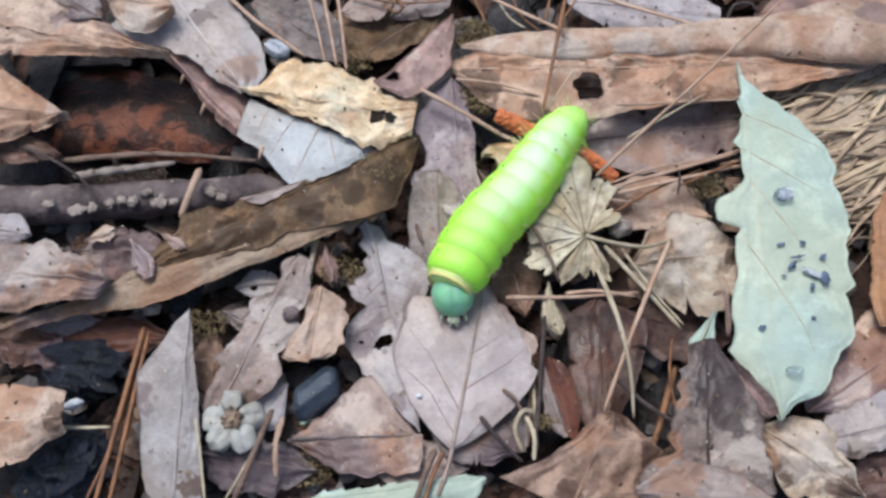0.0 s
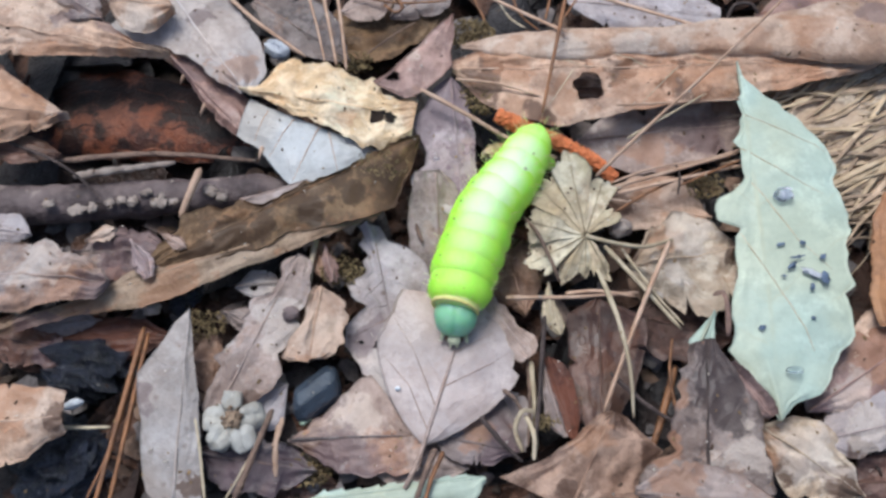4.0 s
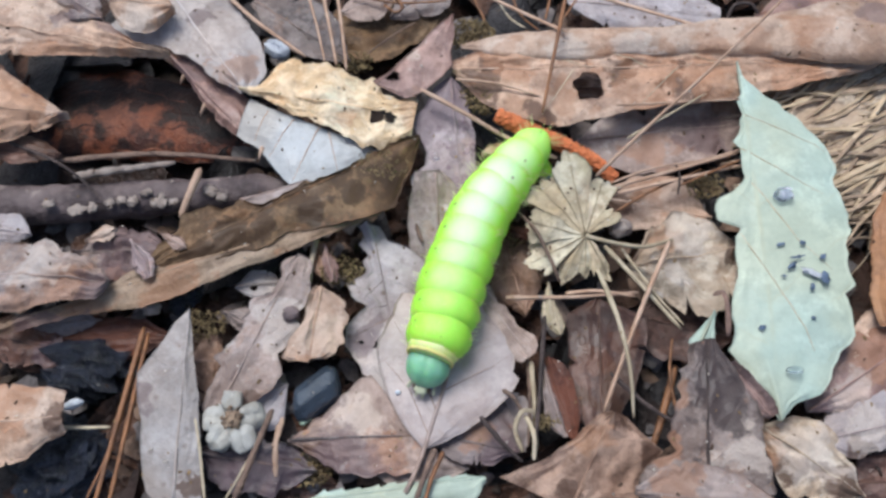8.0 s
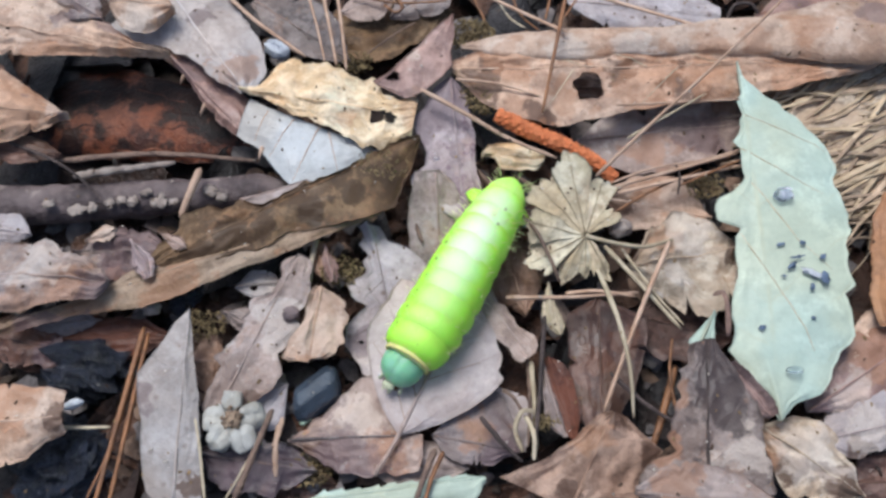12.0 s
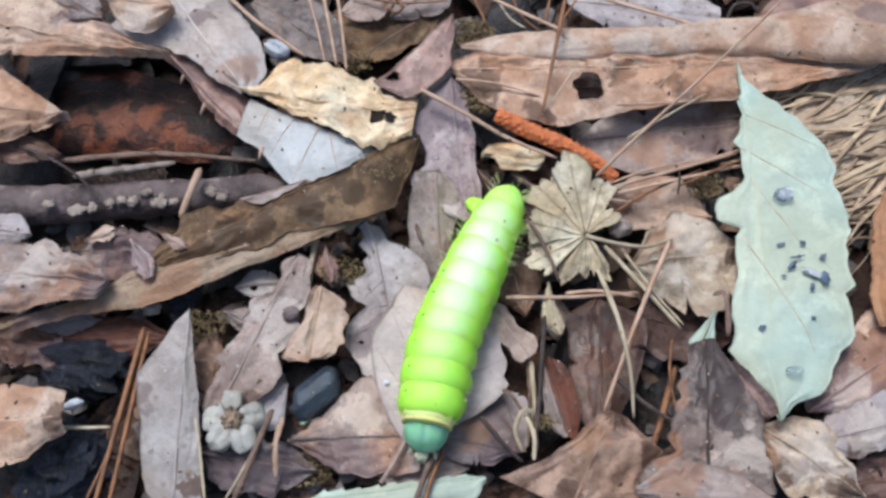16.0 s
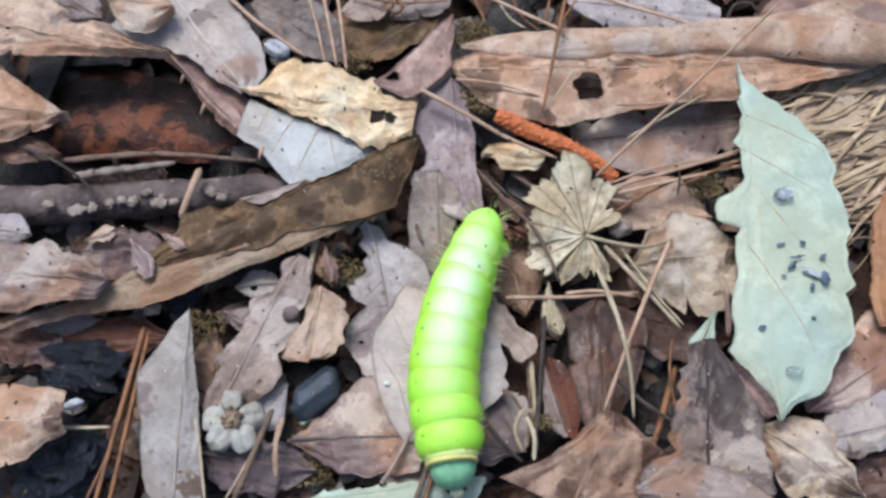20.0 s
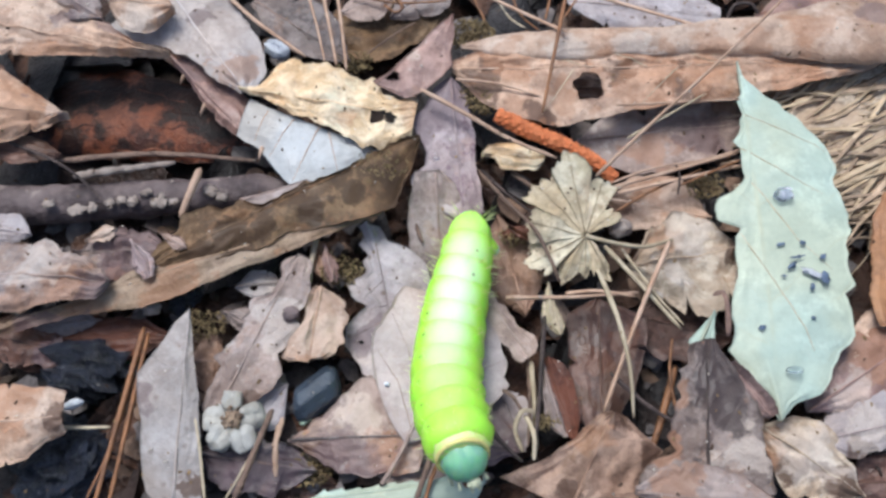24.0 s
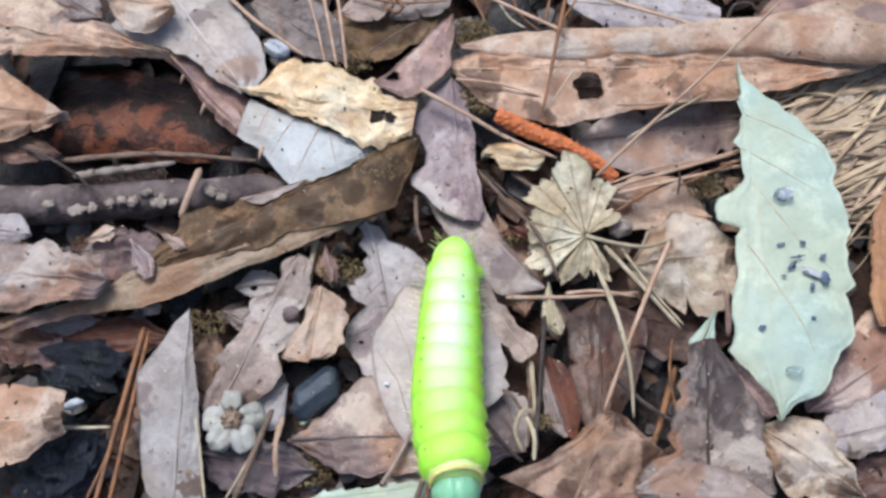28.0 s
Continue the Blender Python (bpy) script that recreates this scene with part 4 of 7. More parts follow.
leaf("dry_leaf", "narrow pale grey-pink leaf, upright and flat", (-0.0638, -0.0667, 0.0080), (-0.0647, -0.0181, 0.0110),
     (3.6, 6.9, 8.0, 8.6, 9.2, 9.3, 9.7, 10.4, 11.2, 11.7, 12.0, 9.8, 7.2, 5.3, 3.5, 0.1), (6.8, 6.4, 6.1, 5.8, 5.4, 5.1, 4.7, 4.4, 4.0, 3.4, 2.8, 2.1, 1.5, 1.0, 0.6, 0.2), PALE, seed=29.0, wave=0.5, crease=0.12, cup=(-1, -0.5), sharp=True, bites=0, rag=0.3, marks=(("p", (-0.0743, -0.0391, 0.0100), 3), ("m", (-0.0575, -0.0625, 0.0100), 2.5)))
stick("straw_stalk", "straw stalk along a pale leaf", [(-0.0597, -0.0468, 0.0120), (-0.0582, -0.0534, 0.0110), (-0.0560, -0.0663, 0.0090)], 0.4, 0.5, STRAW, 0.2, 0.8, "stalk", seed=2.5)
leaf("lobed_leaf", "brown lobed leaf with wavy rim", (-0.0567, -0.0446, 0.0050), (-0.0378, -0.0019, 0.0090),
     (3.9, 5.0, 4.7, 4.8, 5.2, 5.0, 4.8, 5.0, 5.2, 4.8, 4.7, 7.9, 7.6, 6.6, 6.2, 5.8, 5.3, 4.7, 4.7, 4.7, 5.1, 5.8, 5.6, 5.2, 6.0, 6.5, 6.2, 4.1, 2.8, 2.1, 2.1, 2.2, 1.9, 1.9, 2.6, 3.1, 3.2, 2.9, 1.6, 0), (0, 1.3, 3.3, 4.9, 5.6, 6.4, 7.1, 7.8, 8.6, 9.3, 9.9, 10.1, 10.3, 10.5, 10.3, 9.5, 8.1, 7.2, 7.5, 7.8, 8.3, 9.0, 9.5, 9.5, 9.4, 7.8, 6.7, 6.8, 7.5, 8.2, 8.1, 7.8, 7.4, 6.6, 5.9, 5.1, 4.8, 4.6, 4.2, 3.3), PINK, seed=30.0, wave=1.0, crease=0.25, rag=0.5, res=(110, 14), sharp=True, bites=0, marks=(("m", (-0.0484, -0.0397, 0.0070), 3), ("b", (-0.0414, -0.0187, 0.0070), 8),))
leaf("dry_leaf", "small pinkish leaf with a ragged end", (-0.0313, -0.0122, 0.0120), (-0.0338, -0.0318, 0.0090),
     (0, 1.7, 3.4, 5.0, 5.9, 6.8, 7.0, 6.8, 7.2, 7.8, 8.1, 8.0, 8.0, 7.8, 7.6, 7.4, 7.5, 8.0, 8.6, 8.5, 7.1, 6.8, 6.6, 6.3, 5.4, 4.2, 0.0, 0), (1.2, 1.7, 2.5, 2.6, 2.6, 2.6, 2.8, 3.0, 3.2, 3.2, 3.0, 2.8, 3.0, 3.3, 3.7, 4.0, 4.4, 4.8, 5.2, 5.6, 6.0, 6.3, 6.6, 6.8, 7.0, 7.2, 7.4, 5.3), BLUSH, seed=31.0, wave=1.5, crease=0.5, rag=0.5, res=(90, 14), sharp=True, bites=0, marks=(("r", (-0.0337, -0.0319, 0.0100), 4), ))
leaf("dry_leaf", "pale scrap of leaf in the soil", (-0.0555, -0.0088, 0.0030), (-0.0428, -0.0075, 0.0030),
     (0.0, 4.0, 4.3, 0.0), (0.0, 3.3, 3.6, 0.0), PALE, seed=32.0, holes=((0.4, -0.2, 0.9),))
leaf("dry_leaf", "grey leaf partly buried below pods", (-0.0571, -0.0496, 0.0010), (-0.0394, -0.0356, 0.0030),
     (0.0, 7.6, 9.1, 7.6, 0.0), (0.0, 5.9, 7.4, 6.0, 0.0), LILAC, seed=33.0)
leaf("dry_leaf", "wine-brown leaf in the dark hollow", (-0.1208, -0.0211, 0.0010), (-0.0957, -0.0277, 0.0020),
     (0.0, 5.1, 6.0, 4.5, 0.0), (0.0, 4.4, 5.3, 4.4, 0.0), CHOC, seed=34.4, wave=2.0, rag=1.4, marks=(("r", (-0.1102, -0.0227, 0.0010), 6), ("p", (-0.1022, -0.0258, 0.0010), 5),))
leaf("dry_leaf", "dull mauve-brown leaf trodden in below pods", (-0.0612, -0.0529, 0.0030), (-0.0310, -0.0577, 0.0030),
     (0.0, 5.5, 6.4, 6.1, 4.1, 0.0), (0.0, 6.8, 8.1, 7.6, 5.4, 0.0), MAUVE, seed=34.2, wave=1.6, rag=1.4, marks=(("m", (-0.0529, -0.0598, 0.0030), 6), ("m", (-0.0393, -0.0571, 0.0030), 6), ("p", (-0.0463, -0.0557, 0.0030), 7),))
leaf("dry_leaf", "dark leaf buried under stalks", (-0.0516, -0.0584, -0.0040), (-0.0259, -0.0600, -0.0030),
     (0.0, 5.6, 7.1, 5.6, 0.0), (0.0, 5.5, 6.9, 5.5, 0.0), CHOC, seed=34.0)
leaf("dry_leaf", "brown scrap between two pale leaves", (-0.0345, 0.0059, 0.0030), (-0.0291, -0.0079, 0.0040),
     (0.0, 2.1, 2.7, 0.0), (0.0, 3.0, 3.6, 0.0), BROWN, seed=34.5)
leaf("dry_leaf", "brown leaf behind the narrow pale leaf", (-0.0668, -0.0286, 0.0000), (-0.0565, -0.0286, 0.0000),
     (0.0, 6.2, 7.8, 0.0), (0.0, 6.1, 7.6, 0.0), BROWN, seed=34.7)

# ---- middle ----
leaf("dry_leaf", "lilac-grey leaf with a dark midrib", (-0.0210, 0.0099, 0.0040), (-0.0059, -0.0485, 0.0050),
     (0, 3.2, 3.6, 4.0, 4.1, 4.3, 6.7, 8.4, 9.9, 11.0, 11.7, 12.4, 12.7, 12.7, 12.8, 12.8, 12.8, 12.1, 11.1, 10.1, 9.1, 8.2, 7.4, 6.6, 5.8, 5.2, 4.6, 4.0, 3.4, 2.8, 2.6, 2.5, 2.4, 2.2, 2.1, 1.9, 1.8, 1.6, 1.5, 1.3, 1.2, 1.0, 0.9, 0.7, 0.6, 0.4), (2.4, 1.7, 1.4, 1.3, 3.5, 3.0, 2.2, 1.6, 3.3, 3.5, 3.3, 4.3, 9.1, 9.0, 8.8, 8.7, 8.0, 6.3, 5.1, 7.8, 9.2, 11.4, 11.9, 12.5, 13.3, 12.9, 12.2, 12.1, 11.7, 10.9, 10.5, 10.5, 9.3, 8.2, 7.8, 7.4, 6.7, 6.0, 5.3, 4.5, 3.8, 3.1, 2.3, 1.4, 0.5, 0), LILAC, seed=35.0, wave=0.9, crease=0.25, rib_mat=DRAB, rag=0.4, rib=False, lines=((0.12, 0.2, 0.30, 0.05, 0.48, 0.0), (0.30, 0.05, 0.36, -0.7), (0.42, 0.0, 0.42, -0.7), (0.48, 0.0, 0.52, -0.8)), holes=((0.582, -0.21, 1.6), (0.592, -0.38, 1.1), (0.551, -0.66, 0.5)), res=(120, 14), sharp=True, bites=0, marks=(("p", (-0.0210, -0.0241, 0.0050), 5), ("b", (-0.0135, -0.0302, 0.0050), 10), ("p", (-0.0118, -0.0420, 0.0050), 5),))
leaf("dry_leaf", "pale pinkish leaf with a dark vein", (-0.0385, -0.0502, 0.0040), (-0.0050, -0.0494, 0.0060),
     (0, 0.6, 1.4, 2.4, 2.5, 5.3, 6.1, 5.9, 7.1, 8.3, 9.2, 10.9, 11.5, 12.1, 13.7, 14.7, 15.5, 15.6, 15.8, 14.4, 13.0, 11.4, 9.3, 7.2, 5.6, 4.1, 2.7, 1.1, 0, 0), (0.2, 0.7, 1.3, 2.0, 3.0, 3.9, 4.6, 5.5, 6.6, 6.8, 7.1, 8.3, 8.6, 8.6, 8.5, 8.8, 9.2, 9.6, 9.5, 9.3, 9.0, 8.8, 9.2, 9.6, 9.4, 9.1, 8.9, 8.7, 8.6, 5.0), PINK, seed=36.0, wave=1.1, rib=True, rib_mat=DRAB, rag=0.5, res=(90, 18), sharp=True, bites=0, marks=(("p", (-0.0253, -0.0558, 0.0050), 9), ("m", (-0.0307, -0.0577, 0.0050), 7), ("r", (-0.0143, -0.0554, 0.0050), 6), ("p", (-0.0183, -0.0588, 0.0050), 7), ("p", (-0.0317, -0.0398, 0.0050), 5), ("b", (-0.0216, -0.0442, 0.0050), 7),))
leaf("dry_leaf", "lower tan leaf at the edge of a hollow", (-0.0201, -0.0555, 0.0020), (0.0064, -0.0568, 0.0020),
     (1.4, 5.6, 7.0, 5.6, 0.0), (0.0, 4.1, 4.7, 4.1, 0.0), PINK, seed=37.0)
leaf("dry_leaf", "grey-mauve leaf under the round leaf", (-0.0026, -0.0492, 0.0050), (0.0196, -0.0531, 0.0040),
     (0.0, 8.6, 12.9, 14.4, 10.0, 0.0), (0.0, 4.2, 5.6, 5.0, 2.8, 0.0), MAUVE, seed=38.0, marks=(("r", (0.0092, -0.0477, 0.0050), 5), ("p", (0.0140, -0.0533, 0.0050), 6),))
SPRUNG_LEAF = leaf("dry_leaf", "pinkish grey leaf that springs loose beneath the caterpillar", (-0.0014, 0.0213, 0.0060), (0.0264, -0.0104, 0.0060),
     (1.2, 4.4, 6.2, 6.0, 5.2, 3.9, 3.1, 2.6, 1.8, 1.4, 1.4, 1.3, 1.1, 1.0), (5.7, 6.2, 7.1, 8.0, 8.3, 8.2, 8.2, 8.3, 9.0, 9.7, 10.0, 9.8, 5.5, 0), PINK, seed=39.0, wave=0.7, crease=0.2, sharp=True, bites=0, rag=0.4, marks=(("p", (0.0174, -0.0039, 0.0060), 5),))
leaf("dry_leaf", "grey-pink leaf with a round torn end", (0.0080, -0.0100, 0.0070), (0.0223, -0.0294, 0.0070),
     (3.2, 3.5, 3.5, 3.4, 3.2, 3.1, 2.8, 2.6, 2.9, 3.3, 3.3, 3.3, 3.2, 2.9, 2.6, 2.7, 2.9, 3.3, 3.7, 4.1, 3.9, 3.6, 3.2, 1.5), (0.9, 1.8, 2.7, 3.6, 4.5, 5.4, 6.2, 6.3, 6.4, 6.5, 6.6, 6.7, 6.3, 5.9, 5.5, 4.1, 4.0, 3.7, 3.1, 3.5, 3.8, 3.7, 3.5, 2.7), PINK, seed=40.0, wave=0.9, rag=0.5, sharp=True, bites=0)
leaf("dry_leaf", "pale hidden leaf below the hollow", (0.0126, -0.0344, -0.0010), (0.0207, -0.0520, -0.0010),
     (0.0, 5.9, 5.8, 0.0), (0.0, 5.8, 5.8, 0.0), GREY, seed=41.0)
leaf("dry_leaf", "dark brown leaf beside the stalks", (0.0151, 0.0138, 0.0010), (0.0218, -0.0164, 0.0010),
     (0.0, 4.7, 6.2, 6.2, 0.0), (0.0, 4.7, 6.2, 6.1, 0.0), BROWN, seed=42.0)
leaf("holed_leaf", "small yellow leaf scrap with a hole", (0.0107, 0.0288, 0.0090), (0.0281, 0.0273, 0.0090),
     (0, 3.3, 3.9, 4.5, 4.4, 4.3, 4.1, 3.6, 3.0, 0), (0.7, 0.8, 1.4, 4.0, 4.2, 3.9, 3.9, 3.8, 3.7, 1.1), YELLOW, seed=43.0, wave=1.5, crease=1.0, holes=(), sharp=True, bites=0, rag=0.5)
leaf("dry_leaf", "black-brown rotten leaf in a gap", (0.0108, 0.0255, -0.0040), (0.0313, 0.0128, -0.0040),
     (0.0, 7.3, 9.0, 0.0), (0.0, 5.4, 7.1, 0.0), CHOC, seed=44.0)
leaf("dry_leaf", "chocolate brown leaf with wet sheen", (0.0411, -0.0128, 0.0040), (0.0395, -0.0484, 0.0030),
     (0.8, 13.1, 12.7, 12.3, 11.4, 10.3, 8.8, 6.5, 4.0, 0), (1.8, 8.2, 8.2, 8.3, 8.3, 7.7, 6.8, 5.8, 4.8, 3.6), CHOC, seed=45.0, wave=0.9, crease=0.4, sharp=True, rag=0.5, marks=(("r", (0.0399, -0.0299, 0.0040), 5), ("m", (0.0464, -0.0388, 0.0040), 8), ("r", (0.0461, -0.0253, 0.0040), 4), ("m", (0.0336, -0.0388, 0.0040), 5),))
leaf("dry_leaf", "narrow wet red-brown leaf", (0.0269, -0.0294, 0.0070), (0.0322, -0.0506, 0.0050),
     (0, 2.7, 4.0, 4.3, 4.2, 4.1, 3.9, 3.0, 2.1, 1.2), (1.4, 1.8, 2.1, 2.5, 2.8, 2.6, 2.5, 2.0, 1.6, 0), RED, seed=46.0, wave=0.3, rib=False, crease=0.1, sharp=True, bites=0, rag=0.5)
leaf("dry_leaf", "pale pink rim of a narrow leaf", (0.0250, -0.0312, 0.0080), (0.0299, -0.0500, 0.0060),
     (0, 0.2, 0.3, 0.4, 0.5, 0.7, 0.8, 0.9), (0.3, 1.0, 1.8, 2.5, 2.8, 3.2, 2.4, 0), PINK, seed=47.0, sharp=True, bites=0, rag=0.5)
leaf("dry_leaf", "brown leaf beside the red leaf", (0.0305, -0.0470, 0.0020), (0.0454, -0.0172, 0.0030),
     (0.0, 2.8, 4.3, 4.3, 0.0), (0.0, 5.6, 7.1, 5.7, 0.0), CHOC, seed=47.5)
leaf("dry_leaf", "large brown leaf with an upturned rim", (0.0303, -0.0677, 0.0060), (0.0407, -0.0455, 0.0140),
     (18.7, 16.5, 14.6, 12.7, 10.8, 9.5, 8.3, 7.0, 5.7, 4.9, 4.2, 3.4, 2.4, 0), (0, 4.0, 8.4, 12.7, 14.5, 13.5, 12.6, 12.0, 12.4, 13.0, 13.8, 14.6, 8.4, 3.6), BROWN, seed=48.0, wave=1.6, cup=(-3, -4), crease=0.9, res=(90, 44), sharp=True, rag=0.5, bites=0, marks=(("m", (0.0301, -0.0628, 0.0100), 3), ("r", (0.0348, -0.0518, 0.0100), 4), ("m", (0.0495, -0.0548, 0.0100), 3), ("m", (0.0413, -0.0469, 0.0100), 3), ("m", (0.0161, -0.0641, 0.0100), 3),))
leaf("serrated_leaf", "pale blue-green leaf with toothed rim", (-0.0322, -0.0651, 0.0060), (0.0103, -0.0599, 0.0070),
     (0, 1.9, 1.7, 1.5, 1.4, 1.4, 1.4, 1.4, 1.4, 1.4, 1.2, 0), (1.4, 1.9, 2.5, 3.1, 3.6, 4.2, 4.8, 5.3, 5.9, 5.8, 5.7, 1.0), GREEN, seed=49.0, teeth=10, depth=0.7, wave=0.5, sharp=True, rag=0.4, bites=0)

# ---- right part ----
leaf("dry_leaf", "pale crumpled tan leaf", (0.0489, -0.0039, 0.0060), (0.0801, 0.0002, 0.0080),
     (0.0, 6.6, 11.6, 14.3, 8.2, 0.0), (0.0, 9.6, 15.8, 17.6, 13.3, 0.0), STRAWLEAF, seed=50.0, wave=3.0, rag=1.4, crease=2.0, marks=(("m", (0.0785, -0.0007, 0.0080), 5), ("r", (0.0597, 0.0035, 0.0080), 4), ("b", (0.0662, 0.0069, 0.0080), 9), ("b", (0.0617, -0.0064, 0.0080), 5)))
leaf("dry_leaf", "dark brown leaf under the pale leaf", (0.0509, -0.0152, -0.0020), (0.0770, -0.0220, -0.0010),
     (0.0, 8.3, 8.3, 6.6, 0.0), (0.0, 9.7, 9.7, 8.0, 0.0), CHOC, seed=51.0)
leaf("dry_leaf", "drab leaf behind the lobed leaf", (0.0450, 0.0181, 0.0030), (0.0738, 0.0114, 0.0040),
     (0.0, 9.1, 10.9, 9.0, 0.0), (0.0, 7.1, 7.1, 7.0, 0.0), BLUSH, seed=52.0, marks=(("r", (0.0574, 0.0206, 0.0050), 6), ("m", (0.0491, 0.0153, 0.0050), 5),))
leaf("serrated_leaf", "large pale green leaf with toothed rim and droplets", (0.0816, -0.0473, 0.0120), (0.0827, 0.0541, 0.0170),
     (0.4, 1.3, 1.3, 2.2, 4.1, 6.1, 7.9, 9.7, 11.2, 9.8, 9.1, 9.1, 9.7, 9.2, 8.8, 8.6, 7.9, 6.9, 6.6, 7.0, 7.1, 6.7, 6.3, 4.5, 10.7, 11.0, 11.0, 9.9, 5.6, 3.4, 2.2, 2.5, 2.6, 2.5, 2.4, 4.2, 2.4, 1.5, 1.6, 0.7, 1.1, 1.6, 0.2, 0, 0, 0, 0, 0), (0.5, 2.3, 4.2, 10.5, 12.4, 13.8, 14.3, 15.9, 16.7, 19.8, 21.1, 21.0, 20.9, 20.9, 20.4, 19.8, 22.9, 22.2, 21.7, 21.6, 22.2, 22.0, 22.6, 24.0, 23.5, 24.0, 23.3, 22.8, 22.4, 21.5, 21.3, 22.7, 22.6, 21.8, 21.6, 20.4, 19.0, 16.8, 15.4, 14.1, 11.2, 10.2, 7.1, 5.4, 3.5, 1.5, 0.9, 0.3), GREEN, seed=53.0, wave=0.6, crease=0.12, cup=(-1.0, -1.5), arch=2.0, rib=False, lines=((0.723, 0.95, 0.645, -0.40, 0.59, -0.8), (0.638, 0.95, 0.459, -0.42, 0.381, -0.79), (0.474, 0.85, 0.225, -0.39, 0.17, -0.6), (0.824, 0.55, 0.739, -0.86, 0.72, -0.95)), rag=0.25, res=(170, 18), sharp=True, bites=0)
leaf("serrated_leaf", "small pale green leaf behind a brown stalk", (0.0640, -0.0285, 0.0080), (0.0694, -0.0183, 0.0100),
     (1.2, 2.5, 2.2, 1.8, 1.3, 0.8, 0.3, 0), (0.1, 1.4, 2.5, 3.0, 2.3, 1.7, 1.0, 0.3), GREEN, seed=54.0, sharp=True, bites=0, rag=0.5)
leaf("dry_leaf", "drab brown leaf with a dark stained midrib", (0.0626, -0.0656, 0.0090), (0.0649, -0.0277, 0.0150),
     (7.7, 9.7, 12.8, 15.8, 16.2, 15.6, 15.1, 13.9, 12.5, 9.0, 6.9, 8.0, 8.9, 9.6, 9.0, 8.5, 8.6, 8.4, 7.4, 7.4, 7.4, 6.9, 6.1, 6.3, 6.5, 6.3, 5.7, 5.7, 6.2, 4.6, 4.0, 4.1, 4.2, 3.8, 3.5, 0.5), (6.1, 11.8, 15.2, 15.1, 15.1, 15.0, 14.9, 14.8, 14.8, 14.2, 13.1, 13.2, 13.5, 13.2, 12.9, 12.5, 12.4, 12.6, 12.8, 12.3, 11.8, 11.5, 11.2, 10.9, 9.8, 8.9, 8.4, 7.8, 7.2, 6.2, 5.2, 4.4, 3.6, 2.9, 2.3, 1.9), DRAB, seed=55.0, wave=1.4, crease=0.7, cup=(-2, 1), rib=True, rib_mat=DARKTWIG, rag=0.5, res=(110, 16), sharp=True, bites=0, marks=(("m", (0.0685, -0.0296, 0.0120), 9), ("m", (0.0687, -0.0369, 0.0120), 9), ("m", (0.0672, -0.0440, 0.0120), 6), ("m", (0.0717, -0.0266, 0.0120), 6), ("m", (0.0630, -0.0616, 0.0120), 4), ("r", (0.0569, -0.0412, 0.0120), 4), ("r", (0.0531, -0.0550, 0.0120), 5), ("b", (0.0725, -0.0550, 0.0120), 6), ("m", (0.0665, -0.0206, 0.0120), 4), ("m", (0.0702, -0.0468, 0.0120), 4),))
leaf("dry_leaf", "narrow rosy brown flap curled beside the green leaf", (0.0696, -0.0342, 0.0150), (0.0789, -0.0468, 0.0130),
     (0.8, 1.2, 1.5, 1.7, 1.8, 1.7, 1.5, 0.7), (0.2, 1.4, 1.9, 2.3, 2.7, 2.5, 2.4, 0.4), ROSE, seed=55.5, cup=(2.5, -2), wave=1.4, sharp=True, bites=0)
stick("twig", "pale curled leaf stalk above a drab leaf", [(0.0674, -0.0168, 0.0170), (0.0696, -0.0167, 0.0180), (0.0703, -0.0207, 0.0180), (0.0702, -0.0273, 0.0160)], 0.7, 0.9, ROSE_STALK, 0.4, 0.35, seed=20)
leaf("dry_leaf", "pale brown leaf at the lower rim", (0.0439, -0.0654, 0.0170), (0.0773, -0.0681, 0.0160),
     (1.3, 7.3, 7.8, 5.9, 0.0), (0.0, 5.1, 5.1, 5.1, 0.0), PINK, seed=56.0, wave=1.6, marks=(("r", (0.0549, -0.0632, 0.0120), 6), ))
leaf("dry_leaf", "straw-coloured leaf with dark folds", (0.0777, -0.0470, 0.0050), (0.1006, -0.0644, 0.0060),
     (0.0, 7.6, 10.6, 9.9, 5.9, 0.0), (0.0, 5.4, 8.8, 10.2, 5.8, 0.0), STRAWLEAF, seed=57.0, wave=2.2, crease=2.0, marks=(("b", (0.0889, -0.0536, 0.0060), 9), ("m", (0.0841, -0.0580, 0.0060), 4), ("m", (0.0950, -0.0620, 0.0060), 5), ("r", (0.0795, -0.0522, 0.0060), 4),))
leaf("dry_leaf", "pinkish brown leaf under the green leaf", (0.0913, -0.0432, 0.0040), (0.1206, -0.0248, 0.0070),
     (1.3, 12.3, 15.1, 12.4, 4.1), (0.0, 5.3, 8.0, 9.3, 6.7), ROSE, seed=58.0, wave=1.4, marks=(("r", (0.1078, -0.0263, 0.0060), 8), ("b", (0.1009, -0.0401, 0.0060), 7), ("p", (0.0949, -0.0423, 0.0060), 4),))
leaf("dry_leaf", "mauve-grey leaf with a dark lower rim", (0.0919, -0.0501, 0.0030), (0.1196, -0.0452, 0.0060),
     (0.0, 6.9, 9.8, 9.8, 6.9), (0.0, 5.4, 5.4, 4.1, 2.7), LILAC, seed=59.0, marks=(("m", (0.1026, -0.0561, 0.0050), 6), ("b", (0.1055, -0.0477, 0.0050), 6),))
leaf("dry_leaf", "bright orange-brown leaf standing on edge", (0.1154, -0.0229, 0.0100), (0.1189, 0.0139, 0.0140),
     (4.3, 6.4, 5.3, 5.9, 4.5, 1.5), (2.9, 4.3, 4.4, 4.4, 3.0, 1.2), ORANGELEAF, seed=60.0)
